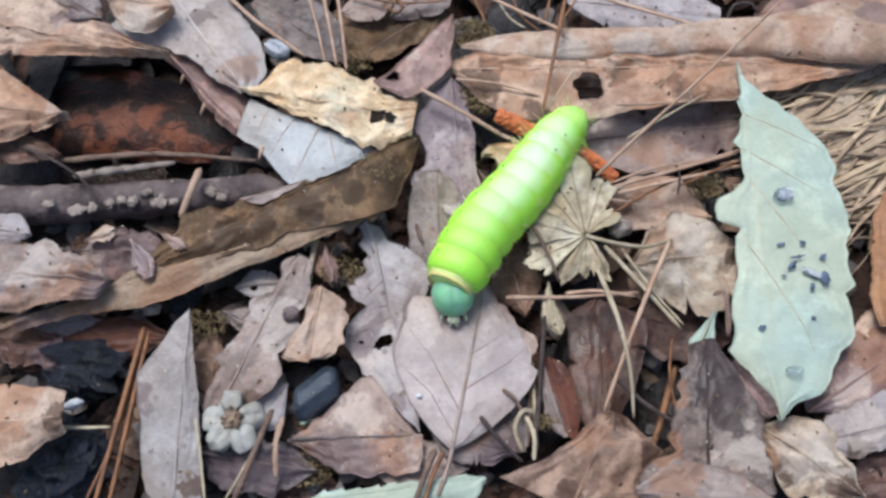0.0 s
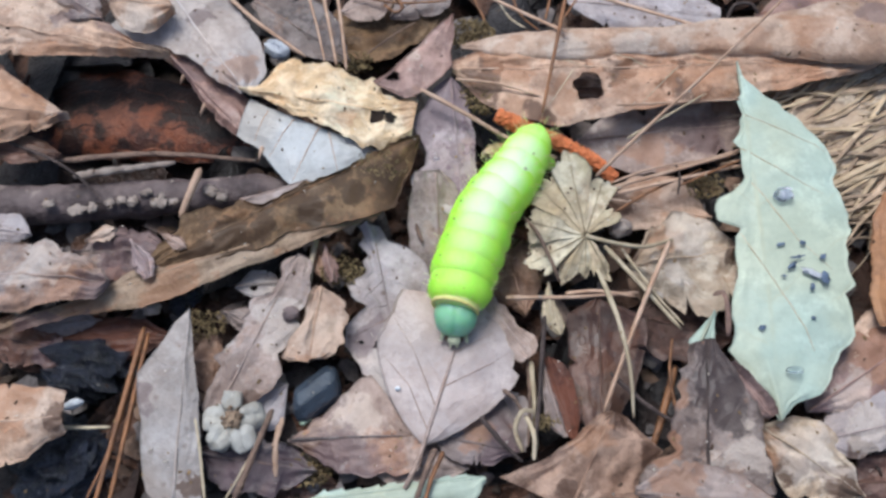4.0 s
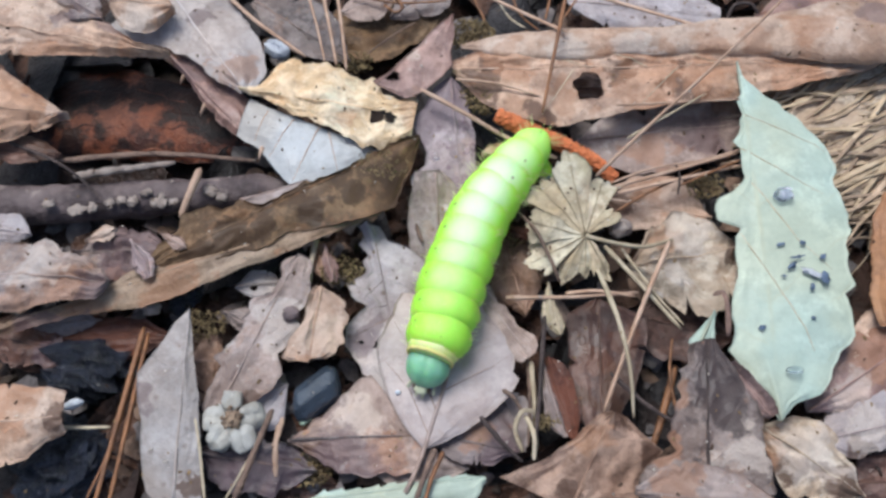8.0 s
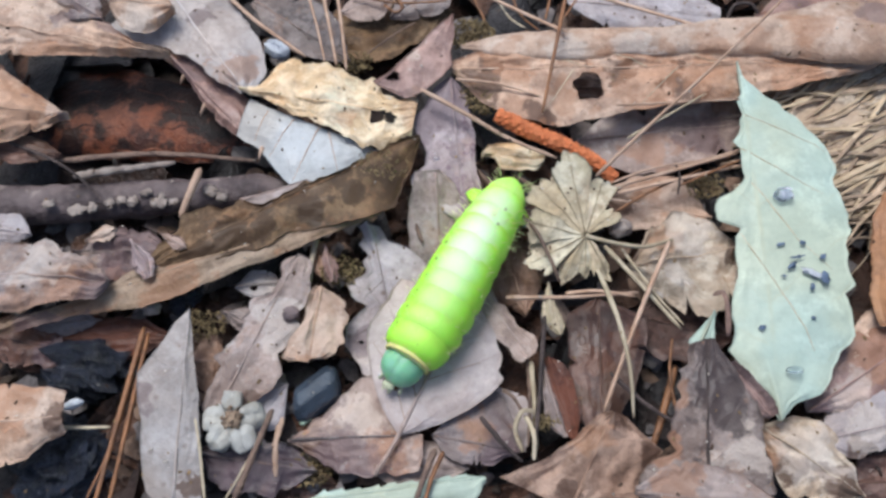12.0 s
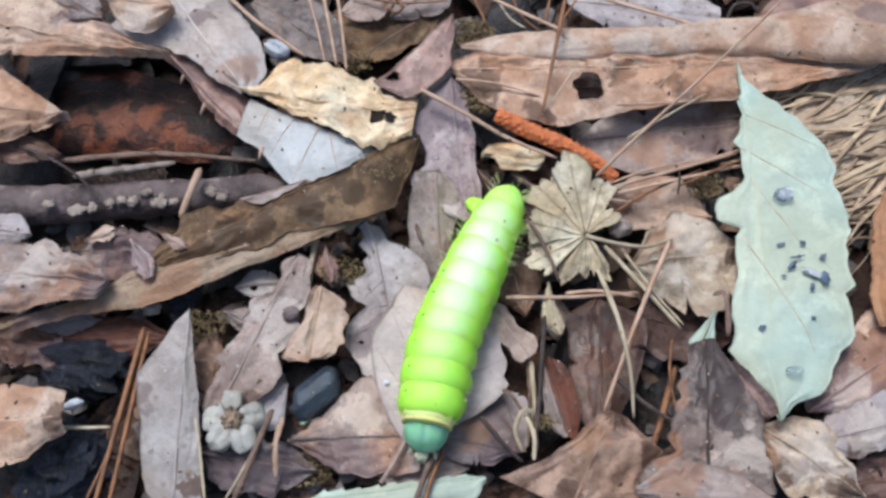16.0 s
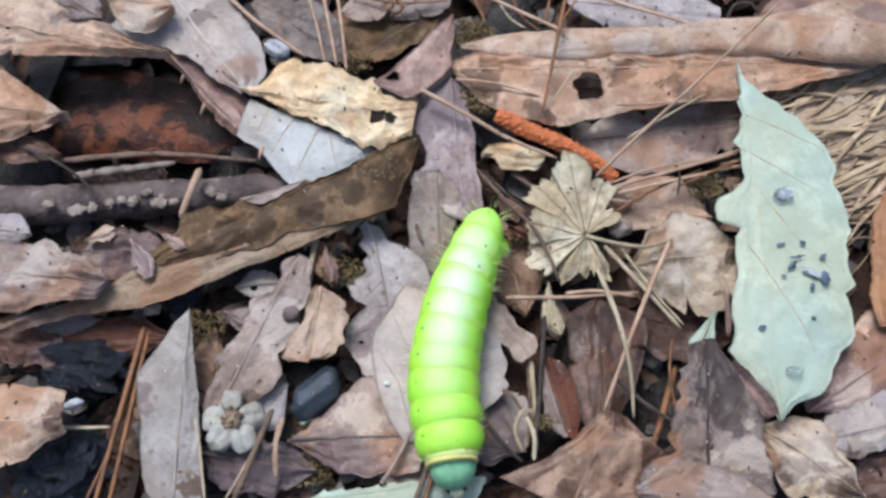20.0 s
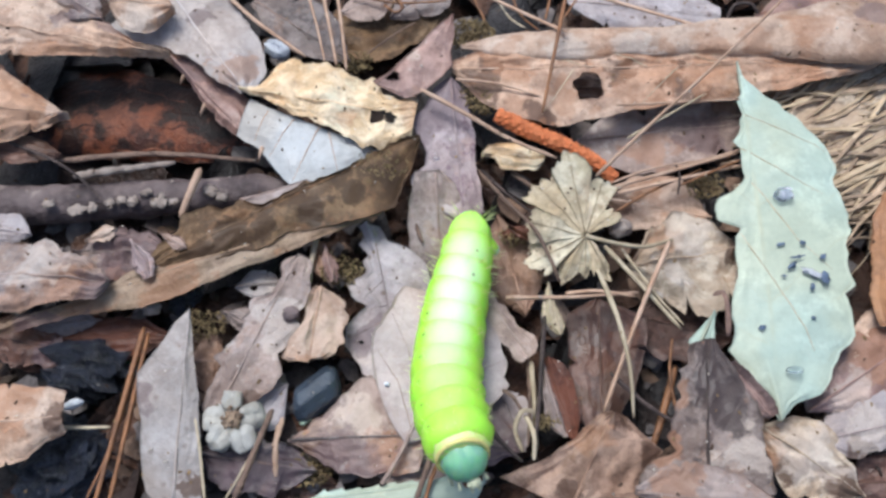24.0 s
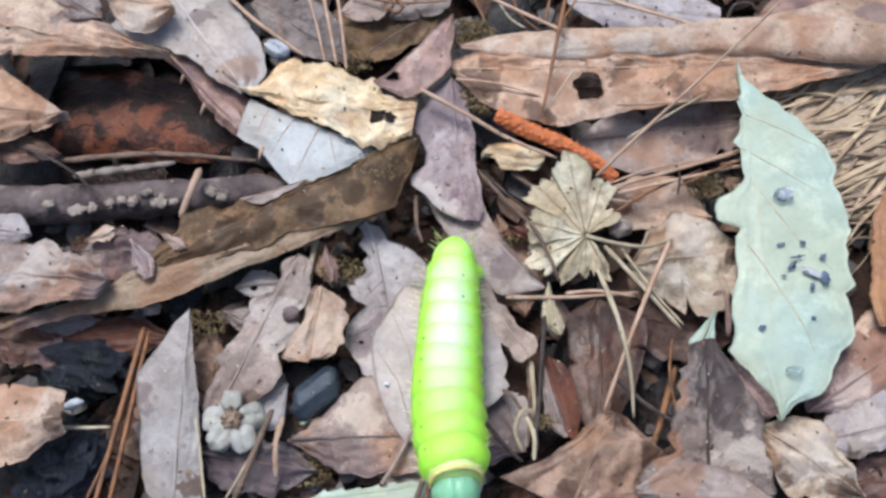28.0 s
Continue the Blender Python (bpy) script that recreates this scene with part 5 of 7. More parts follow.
leaf("dry_leaf", "tan leaf beside the orange leaf", (0.1031, -0.0302, 0.0050), (0.1248, -0.0187, 0.0070),
     (1.4, 7.0, 8.5, 5.6), (1.4, 5.5, 5.5, 5.5), TAN, seed=60.5, wave=1.4)
leaf("dry_leaf", "dark leaf at the foot of the green leaf", (0.0962, -0.0602, -0.0020), (0.1194, -0.0592, 0.0000),
     (0.0, 7.0, 6.9, 5.5), (0.0, 5.4, 5.4, 5.4), CHOC, seed=61.0)


def palmate_leaf(name, label, centre, lobes, mat, stalk, seed):
    """A crumpled palmate leaf: pleated sectors round one centre that meet at raised folds.
    lobes: (bearing, half angle, reach in mm, reach of the notches in mm, rise of the tip in mm)."""
    c = Vector(centre)
    root = new(name)
    root.location = c
    tagged(root, label, "leaf", "fallen leaves")
    for bearing, spread, reach, notch, rise in lobes:
        grid, uvs, ns, nv = [], [], 24, 17
        for i in range(ns):
            s = 0.03 + 0.97 * i / (ns - 1)
            row = []
            for j in range(nv):
                v = 2 * j / (nv - 1) - 1
                a = radians(bearing + spread * v * 1.05)
                edge = notch + (reach - notch) * (1 - abs(v)) ** 1.1
                edge += 2.2 * noise.fractal(Vector((v * 4, seed, bearing)), 0.7, 2.0, 3) + 0.7 * ((abs(v) * 3.4) % 1.0 - 0.5)
                x, y = edge * s * math.cos(a), edge * s * math.sin(a)
                fold = noise.fractal(Vector((x * 0.11 + seed, y * 0.11, 2.0)), 0.8, 2.0, 3)
                h = rise * s**1.5 + 0.35 * s * abs(v) ** 1.3 + 2.0 * fold * min(1.0, 2 * s)
                row.append(Vector((x, y, h)) / 1000)
                uvs.append((edge * s / 10, edge * s * math.sin(radians(spread * v)) / 10, s, v))
            grid.append(row)
        vv, ff, uv2 = shell(grid, uvs, lambda i, j: True, 0.0002)
        lobe = mesh_object("lobe", vv, ff, mat, root, uv2)
        path = [grid[int(q * (ns - 2) / 11)][nv // 2] + Vector((0, 0, 0.00012)) for q in range(12)]
        vv, ff = tube(path, lambda s: 0.00022 * (1 - 0.6 * s), 6)
        mesh_object("vein", vv, ff, FANVEIN, lobe)
    path = [p - c for p in smooth_path(stalk, 14)]
    vv, ff = tube(path, lambda s: 0.0006, 6)
    mesh_object("stalk", vv, ff, STRAW, root)
    return root


FANVEIN = rough_material("fan_vein", (0.34, 0.28, 0.19), (0.24, 0.19, 0.12), 0.6, 200)
palmate_leaf("lobed_leaf", "crumpled olive-tan palmate leaf with fanned veins", (0.0375, 0.0021, 0.0120),
             ((99, 16, 25.5, 19, 2.5), (131, 18, 19.5, 18.5, 1.5), (168, 20, 15.5, 15, 0.5), (206, 20, 17.5, 14.5, -1.5), (240, 16, 14, 10, -4.0),
              (268, 14, 10.5, 8, -4.5), (297, 17, 13.5, 8, -4.0), (71, 15, 17.5, 16, 1.5), (40, 18, 11, 10, 0.5)), OLIVE, [(0.0374, 0.0017, 0.0125), (0.0443, -0.0005, 0.0130), (0.0525, -0.0012, 0.0120), (0.0609, 0.0022, 0.0090)], 3.0)


def lichen_patches():
    rng = random.Random(3)
    branch = bpy.data.objects["branch"]
    for at, r in (((-0.1069, 0.0133, 0.0100), 1.6), ((-0.0989, 0.0113, 0.0100), 2.0), ((-0.0948, 0.0121, 0.0100), 1.5), ((-0.0905, 0.0135, 0.0100), 1.4), ((-0.0873, 0.0144, 0.0100), 1.2), ((-0.0842, 0.0140, 0.0100), 1.5),
                  ((-0.0809, 0.0168, 0.0100), 1.3), ((-0.0768, 0.0140, 0.0100), 1.9), ((-0.0732, 0.0140, 0.0100), 1.4), ((-0.0634, 0.0177, 0.0090), 1.7), ((-0.0605, 0.0158, 0.0090), 1.2)):
        v, f = ball((r * rng.uniform(0.9, 1.3), r * rng.uniform(0.6, 1.1), 0.4), 7, 14, 0.9, 2.6, rng.random() * 30)
        ob = mesh_object("lichen_patch", v, f, LICHEN, branch)
        ob.location = Vector(at) - branch.location - Vector((0, 0, 0.0015))


lichen_patches()


def fragment_layer():
    """Torn scraps of leaf lying in the gaps."""
    rng = random.Random(17)
    verts, faces = [], []
    for q in range(900):
        x, y = rng.uniform(-0.14, 0.14), rng.uniform(-0.09, 0.12)
        if in_hollow(x, y):
            continue
        z = ground_height(x, y) + rng.uniform(0.004, 0.011)
        m, start = pose(x, y, z, rng.uniform(-30, 30), rng.uniform(-30, 30), rng.uniform(0, 360)), len(verts)
        n, r, seed = 9, rng.uniform(0.0012, 0.0042), rng.random() * 60
        for lift in (0.0002, -0.0001):
            verts.append(m @ Vector((0, 0, lift + 0.0004)))
            for k in range(n):
                a = 2 * math.pi * k / n
                w = r * (1 + 0.6 * noise.noise(Vector((math.cos(a) * 2, math.sin(a) * 2, seed))))
                verts.append(m @ Vector((w * math.cos(a) * 1.3, w * math.sin(a), lift + 0.0008 * noise.noise(Vector((a, seed, 0))))))
        for k in range(n):
            a, b = start + 1 + k, start + 1 + (k + 1) % n
            faces += [(start, a, b), (start + n + 1, b + n + 1, a + n + 1), (a, a + n + 1, b + n + 1, b)]
    return tagged(mesh_object("leaf_fragments", verts, faces, FRAGMENT, smooth=False), "torn brown scraps of leaf in the gaps", "leaf litter", kind="stuff")


fragment_layer()

# ---- stalks, needles and small twigs ----
def needle(points, r, mat=None, label="dry orange-brown pine needle on the litter", seed=0.0):
    return stick("pine_needle", label, points, r, r * 0.7, mat or NEEDLE, 0.1, 0.8, "pine needle", "pine needles", 20, 6, seed)


needle([(-0.0406, 0.0836, 0.0100), (-0.0369, 0.0702, 0.0110), (-0.0340, 0.0577, 0.0110)], 0.55, PALENEEDLE)
needle([(-0.0359, 0.0828, 0.0110), (-0.0331, 0.0694, 0.0120), (-0.0305, 0.0564, 0.0120)], 0.75, PALENEEDLE)
needle([(-0.0316, 0.0828, 0.0110), (-0.0293, 0.0674, 0.0120), (-0.0276, 0.0545, 0.0120)], 0.7, PALENEEDLE)
needle([(-0.0641, 0.0803, 0.0140), (-0.0547, 0.0701, 0.0150), (-0.0390, 0.0564, 0.0160)], 0.9, PALENEEDLE, "pale needle across two leaves")
needle([(0.0354, 0.0752, 0.0200), (0.0312, 0.0554, 0.0200), (0.0273, 0.0375, 0.0160)], 0.75)
needle([(0.0120, 0.0820, 0.0120), (0.0242, 0.0738, 0.0130), (0.0355, 0.0632, 0.0180)], 0.9, PALENEEDLE)
needle([(0.0087, 0.0836, 0.0100), (0.0111, 0.0765, 0.0110), (0.0130, 0.0702, 0.0110)], 0.6)
needle([(0.0207, 0.0845, 0.0090), (0.0229, 0.0762, 0.0100), (0.0278, 0.0661, 0.0150)], 0.6)
needle([(0.0325, 0.0836, 0.0100), (0.0302, 0.0733, 0.0110)], 0.6)
needle([(0.0410, 0.0836, 0.0100), (0.0361, 0.0744, 0.0110)], 0.5)
needle([(0.0438, 0.0811, 0.0130), (0.0589, 0.0744, 0.0140), (0.0736, 0.0679, 0.0150)], 0.9, PALENEEDLE)
needle([(0.0035, 0.0494, 0.0150), (0.0152, 0.0479, 0.0150), (0.0270, 0.0444, 0.0140)], 0.6, PALENEEDLE)
stick("straw_stalk", "pale straw stalk lying across leaves", [(-0.0061, 0.0439, 0.0180), (0.0071, 0.0360, 0.0170), (0.0178, 0.0300, 0.0150), (0.0309, 0.0250, 0.0130)], 0.9, 0.7, PALENEEDLE, 0.15, 0.7, "stalk", seed=2)
needle([(0.0405, 0.0171, 0.0170), (0.0521, 0.0278, 0.0200), (0.0736, 0.0482, 0.0220), (0.0984, 0.0729, 0.0240)], 0.7, PALENEEDLE, "long thin pale stalk arching over the litter")
needle([(0.0490, 0.0269, 0.0200), (0.0602, 0.0340, 0.0200), (0.0724, 0.0426, 0.0180)], 0.5, STRAW, "thin pale side stalk")
needle([(0.0442, 0.0159, 0.0120), (0.0604, 0.0205, 0.0130), (0.0822, 0.0277, 0.0120)], 0.8, PALENEEDLE)
needle([(0.0450, 0.0147, 0.0110), (0.0619, 0.0185, 0.0120), (0.0820, 0.0240, 0.0110)], 0.8, PALENEEDLE)
needle([(0.0463, 0.0101, 0.0100), (0.0557, 0.0156, 0.0110), (0.0706, 0.0231, 0.0100)], 0.6)
needle([(0.0613, 0.0231, 0.0100), (0.0738, 0.0261, 0.0110), (0.0835, 0.0294, 0.0110)], 0.7, PALENEEDLE)
needle([(0.0160, -0.0155, 0.0120), (0.0324, -0.0158, 0.0130), (0.0499, -0.0141, 0.0120)], 0.8, PALENEEDLE)
needle([(0.0312, -0.0144, 0.0120), (0.0397, -0.0141, 0.0130), (0.0491, -0.0152, 0.0120)], 0.7, PALENEEDLE)
stick("straw_stalk", "pale curved straw stalk", [(0.0400, -0.0078, 0.0120), (0.0432, -0.0221, 0.0160), (0.0455, -0.0350, 0.0150), (0.0464, -0.0462, 0.0100)], 0.9, 0.5, STRAW, 0.1, 0.8, "stalk", seed=3)
needle([(0.0588, -0.0007, 0.0140), (0.0489, -0.0214, 0.0140), (0.0393, -0.0446, 0.0090)], 0.9, PALENEEDLE)
needle([(0.0422, -0.0009, 0.0120), (0.0515, -0.0129, 0.0120), (0.0600, -0.0236, 0.0110)], 0.9, STRAW, "pale stalk beside a crumpled leaf")
needle([(0.0470, -0.0008, 0.0100), (0.0547, -0.0136, 0.0100), (0.0613, -0.0218, 0.0090)], 0.6, STRAW, "pale stalk beside a crumpled leaf")
needle([(-0.0774, -0.0210, 0.0050), (-0.0792, -0.0429, 0.0080), (-0.0824, -0.0674, 0.0080)], 1.0)
needle([(-0.0765, -0.0222, 0.0040), (-0.0774, -0.0454, 0.0070), (-0.0797, -0.0670, 0.0060)], 0.9)
needle([(-0.0785, -0.0332, 0.0050), (-0.0808, -0.0508, 0.0060), (-0.0857, -0.0656, 0.0050)], 0.6)
needle([(0.0474, 0.0394, 0.0170), (0.0630, 0.0402, 0.0170), (0.0821, 0.0413, 0.0170)], 0.6, PALENEEDLE)
needle([(0.0635, 0.0173, 0.0110), (0.0745, 0.0220, 0.0120), (0.0827, 0.0255, 0.0120)], 0.5)
needle([(0.0449, 0.0171, 0.0130), (0.0556, 0.0209, 0.0140), (0.0684, 0.0241, 0.0130)], 0.5, PALENEEDLE)
needle([(-0.0144, 0.0842, 0.0080), (-0.0122, 0.0798, 0.0090), (-0.0142, 0.0777, 0.0090), (-0.0177, 0.0814, 0.0080)], 0.7)
needle([(-0.0284, 0.0870, 0.0060), (-0.0144, 0.0829, 0.0070), (0.0010, 0.0844, 0.0060)], 0.6)
needle([(0.0155, 0.0845, 0.0090), (0.0195, 0.0752, 0.0100), (0.0241, 0.0694, 0.0120)], 0.5, STRAW, "thin pale stalk at the back")
needle([(-0.0222, 0.0633, 0.0080), (-0.0140, 0.0690, 0.0100), (-0.0082, 0.0739, 0.0090)], 0.4, TWIG, "thin brown stalk over dark leaves")
needle([(0.0846, 0.0747, 0.0080), (0.0868, 0.0786, 0.0110), (0.0914, 0.0782, 0.0120), (0.0941, 0.0752, 0.0100)], 0.9, DARKTWIG, "dark curled stalk in a hollow")
needle([(0.0105, 0.0266, 0.0040), (0.0181, 0.0179, 0.0050), (0.0272, 0.0106, 0.0040)], 0.7, DARKTWIG, "dark stalk in a gap")
needle([(0.0191, 0.0251, 0.0050), (0.0244, 0.0201, 0.0060), (0.0298, 0.0171, 0.0050)], 1.0, TWIG, "short brown stick in a gap")
needle([(0.0226, -0.0299, 0.0040), (0.0229, -0.0420, 0.0050), (0.0230, -0.0531, 0.0040)], 0.9, STRAW, "pale stalk standing in a gap")
needle([(0.0214, -0.0234, 0.0030), (0.0219, -0.0388, 0.0040), (0.0211, -0.0515, 0.0030)], 0.7, TWIG, "brown stalk standing in a gap")
needle([(0.0149, -0.0385, 0.0080), (0.0175, -0.0410, 0.0090), (0.0196, -0.0443, 0.0080)], 0.7, TWIG, "short knobbly stalk on a leaf")
needle([(0.0577, -0.0423, 0.0060), (0.0570, -0.0339, 0.0070), (0.0588, -0.0245, 0.0060)], 0.6, NEEDLE)
needle([(-0.0289, 0.0037, 0.0040), (-0.0314, -0.0051, 0.0050), (-0.0291, -0.0095, 0.0040)], 0.5, TWIG, "thin brown stalk between pale leaves")
stick("twig", "straight brown twig beside pale pods", [(-0.0418, -0.0438, 0.0090), (-0.0452, -0.0545, 0.0100), (-0.0496, -0.0661, 0.0080)], 0.9, 1.1, TWIG, 0.15, seed=8)
stick("twig", "curled tan bark twig", [(-0.0395, -0.0454, 0.0070), (-0.0404, -0.0529, 0.0090), (-0.0401, -0.0599, 0.0070)], 1.1, 0.7, PALENEEDLE, 0.6, 0.4, seed=9)
needle([(-0.0446, -0.0494, 0.0060), (-0.0481, -0.0579, 0.0070), (-0.0526, -0.0656, 0.0050)], 0.5, STRAW, "thin pale stalk by a brown twig")
needle([(-0.0957, -0.0468, 0.0030), (-0.0890, -0.0471, 0.0040), (-0.0830, -0.0467, 0.0030)], 0.7, STRAW, "short pale stalk on dark earth")
needle([(-0.0019, -0.0536, 0.0090), (-0.0043, -0.0599, 0.0100), (-0.0065, -0.0663, 0.0090)], 1.1, TWIG, "short brown twig below the round leaf")
needle([(0.0001, -0.0540, 0.0080), (-0.0026, -0.0603, 0.0090), (-0.0045, -0.0667, 0.0080)], 0.8, NEEDLE)
stick("twig", "thin dark twig arching over the hollow", [(0.0091, 0.0258, 0.0060), (0.0177, 0.0132, 0.0090), (0.0238, 0.0031, 0.0140), (0.0276, -0.0063, 0.0150), (0.0299, -0.0113, 0.0120)], 0.7, 0.6, TWIG, 0.15, seed=10)
stick("twig", "thin dark twig standing beside the leaf scrap", [(0.0273, -0.0113, 0.0120), (0.0254, -0.0244, 0.0100), (0.0239, -0.0400, 0.0080), (0.0222, -0.0536, 0.0060)], 0.8, 0.7, DARKTWIG, 0.2, seed=11)
stick("twig", "dark bent twig on the mauve leaf", [(0.0091, -0.0459, 0.0100), (0.0137, -0.0518, 0.0100), (0.0191, -0.0565, 0.0080)], 0.9, 0.6, DARKTWIG, 0.2, seed=12)
stick("twig", "black bent stalk under the brown leaf", [(0.0417, -0.0345, 0.0090), (0.0481, -0.0410, 0.0090), (0.0549, -0.0457, 0.0080), (0.0617, -0.0483, 0.0070)], 0.8, 0.6, DARKTWIG, 0.25, seed=13)
stick("twig", "orange brown stick in a dark gap", [(0.0593, -0.0314, 0.0040), (0.0532, -0.0477, 0.0050), (0.0490, -0.0573, 0.0040)], 1.2, 1.0, NEEDLE, 0.2, seed=14)
stick("twig", "short dark hooked stalk", [(0.0635, 0.0152, 0.0100), (0.0638, 0.0197, 0.0130), (0.0632, 0.0238, 0.0120)], 0.4, 0.3, DARKTWIG, 0.2, seed=15)
stick("twig", "dark stalk beside the plum-stained leaf", [(-0.0076, 0.0174, 0.0060), (-0.0070, 0.0074, 0.0070), (-0.0055, 0.0028, 0.0060)], 0.8, 0.6, TWIG, 0.2, seed=16)
stick("twig", "straw twig standing in a gap", [(-0.0344, 0.0054, 0.0040), (-0.0351, -0.0039, 0.0060), (-0.0353, -0.0083, 0.0050)], 1.0, 0.8, STRAW, 0.2, seed=17)
leaf("leaf_scrap", "small grey-green dry scrap on a twig", (0.0269, -0.0117, 0.0130), (0.0293, -0.0251, 0.0110),
     (0.0, 0.3, 0.6, 1.0, 1.3, 1.7, 1.9, 0.6), (0.0, 1.1, 2.2, 2.7, 3.1, 2.7, 1.9, 0), OLIVE, seed=70.0, rib=False, wave=0.8, sharp=True, bites=0, rag=0.5)
stick("bark_curl", "pale curled strip forming a loop", [(0.0232, -0.0440, 0.0070), (0.0195, -0.0443, 0.0090), (0.0176, -0.0485, 0.0080), (0.0193, -0.0538, 0.0070)], 0.8, 0.7, STRAW, 0.3, 0.3, "bark", seed=18)
stick("bark_curl", "pale curled strip beside a loop", [(0.0203, -0.0447, 0.0070), (0.0220, -0.0501, 0.0090), (0.0220, -0.0559, 0.0070)], 0.8, 0.6, STRAW, 0.3, 0.3, "bark", seed=19)


def catkin():
    """A bumpy orange fruiting stalk."""
    path = smooth_path([(0.0152, 0.0402, 0.0110), (0.0237, 0.0352, 0.0110), (0.0337, 0.0301, 0.0110), (0.0413, 0.0258, 0.0100), (0.0475, 0.0211, 0.0080)], 40)
    base = path[0].copy()
    root = new("orange_catkin")
    root.location = base
    tagged(root, "orange-brown knobbly catkin lying in the litter", "catkin")
    v, f = tube([p - base for p in path], lambda s: 0.0021 * (1 - 0.3 * s * s), 14, 0.2)
    mesh_object("core", v, f, ORANGE, root)
    v, f = ball((0.66, 0.66, 0.30), 5, 7)
    bud = None
    for i in range(1, 39):
        d = (path[i + 1 if i < 39 else i] - path[i - 1]).normalized()
        a = Vector((0, 0, 1)).cross(d).normalized()
        b = d.cross(a)
        for j in range(5):
            t = j * 1.0 - 0.45 + 0.5 * (i % 2) + 0.5 * noise.noise(Vector((i * 1.7, j * 2.3, 0.5)))
            at = path[i] - base + (a * math.cos(t) + b * math.sin(t)) * 0.0020 * (1 - 0.3 * (i / 39) ** 2)
            if bud is None:
                bud = mesh_object("bract", v, f, ORANGE, root)
            else:
                twin = new("bract", bud.data)
                twin.parent = root
                bud = twin
            bud.location = at


catkin()

# ---- stones, pods, moss ----
def split_stone(label, at, long, wide, high, turn, mat, seed):
    """A split stone: an angular prism with worn edges."""
    rng = random.Random(seed)
    bm = bmesh.new()
    for k, x in enumerate((-1.0, -0.72, 0.74, 1.0)):
        shrink = 0.62 if k in (0, 3) else 1.0
        for y, z in ((-1.0, -0.6), (-0.92, 0.35), (-0.30, 0.98), (0.42, 0.92), (1.0, 0.18), (0.85, -0.7)):
            bm.verts.new(((x + 0.18 * y + rng.uniform(-0.06, 0.06)) * long / 1000, y * shrink * wide / 1000, z * shrink * high / 1000 * rng.uniform(0.9, 1.08)))
    bmesh.ops.convex_hull(bm, input=bm.verts)
    bmesh.ops.dissolve_limit(bm, angle_limit=radians(9), verts=bm.verts, edges=bm.edges)
    bmesh.ops.bevel(bm, geom=list(bm.edges), offset=0.00055, segments=3, affect="EDGES", profile=0.6)
    me = bpy.data.meshes.new("stone")
    bm.to_mesh(me)
    bm.free()
    me.materials.append(mat)
    ob = new("stone", me)
    ob.matrix_basis = pose(*at, 0, -6, turn)
    return tagged(ob, label, "stone")


split_stone("dark blue-grey angular stone with a split face", (-0.0319, -0.0384, 0.0040), 6.6, 4.4, 4.4, 38, STONE, 4)
pebble("stone", "small white quartz stone", (-0.0487, 0.0640, 0.0090), (4.0, 2.6, 2.4), QUARTZ, -25, 0.3, 2.6, 5.0)
pebble("stone", "small dull mauve stone on a brown leaf", (-0.0390, -0.0184, 0.0080), (2.2, 2.0, 1.6), BARK, 20, 0.2, 2.4, 6.0)
pebble("stone", "small dull grey pebble beside the lobed leaf", (0.0474, 0.0057, 0.0090), (3.2, 2.4, 2.2), LICHEN, 20, 0.2, 2.4, 7.0)


def charcoal(label, at, radii, turn, count, seed):
    """A charred lump broken into angular chunks."""
    rng = random.Random(seed)
    root = new("charcoal")
    root.location = at
    tagged(root, label, "charcoal")
    for k in range(count):
        a, q = rng.uniform(0, 6.283), rng.random() ** 0.5 * 0.55 if k else 0.0
        size = 1.0 if k == 0 else rng.uniform(0.35, 0.6)
        v, f = ball([r * size * (0.8 if k == 0 else 1) for r in radii], 12, 16, 0.7, 2.6, seed + k * 3.3, 3.4)
        chunk = mesh_object("chunk", v, f, CHAR, root, smooth=False)
        x, y = q * radii[0] * math.cos(a), q * radii[1] * math.sin(a)
        c, d = math.cos(radians(turn)), math.sin(radians(turn))
        chunk.matrix_basis = pose((x * c - y * d) / 1000, (x * d + y * c) / 1000, rng.uniform(-1, 2.5) / 1000, rng.uniform(-25, 25), rng.uniform(-25, 25), turn + rng.uniform(-40, 40))


charcoal("lump of blue-black charred wood", (-0.0915, -0.0302, -0.0020), (11.5, 7.5, 5.5), 20, 7, 8)
charcoal("flat blue-black charred piece of wood", (-0.0953, -0.0556, -0.0040), (13.0, 10.0, 5.0), 60, 8, 9)
charcoal("small blue-black charred chip", (-0.0685, -0.0116, 0.0010), (6.0, 3.0, 2.6), 15, 3, 10)
pebble("stone", "pale yellowish pebble in the soil", (-0.0765, -0.0152, 0.0040), (2.4, 1.8, 1.5), LICHEN, 0, 0.3, 2.4, 11.0)
pebble("stone", "tiny white stone in a dark gap", (-0.0934, -0.0409, 0.0030), (2.4, 1.2, 1.2), QUARTZ, 20, 0.3, 2.4, 12.0)
pebble("leaf_scrap", "tiny pale green scrap of leaf", (-0.0345, -0.0448, 0.0030), (1.6, 1.2, 0.5), GREENBIT, 30, 0.4, 2.2, 13.0, "leaf")
pebble("leaf_scrap", "tiny pale green scrap of leaf", (-0.0315, -0.0477, 0.0030), (1.6, 0.9, 0.5), GREENBIT, -20, 0.4, 2.2, 14.0, "leaf")
pebble("bark_chip", "small red chip of bark", (-0.0366, -0.0597, 0.0010), (1.8, 1.4, 1.0), ORANGE, 0, 0.4, 2.4, 15.0, "bark")
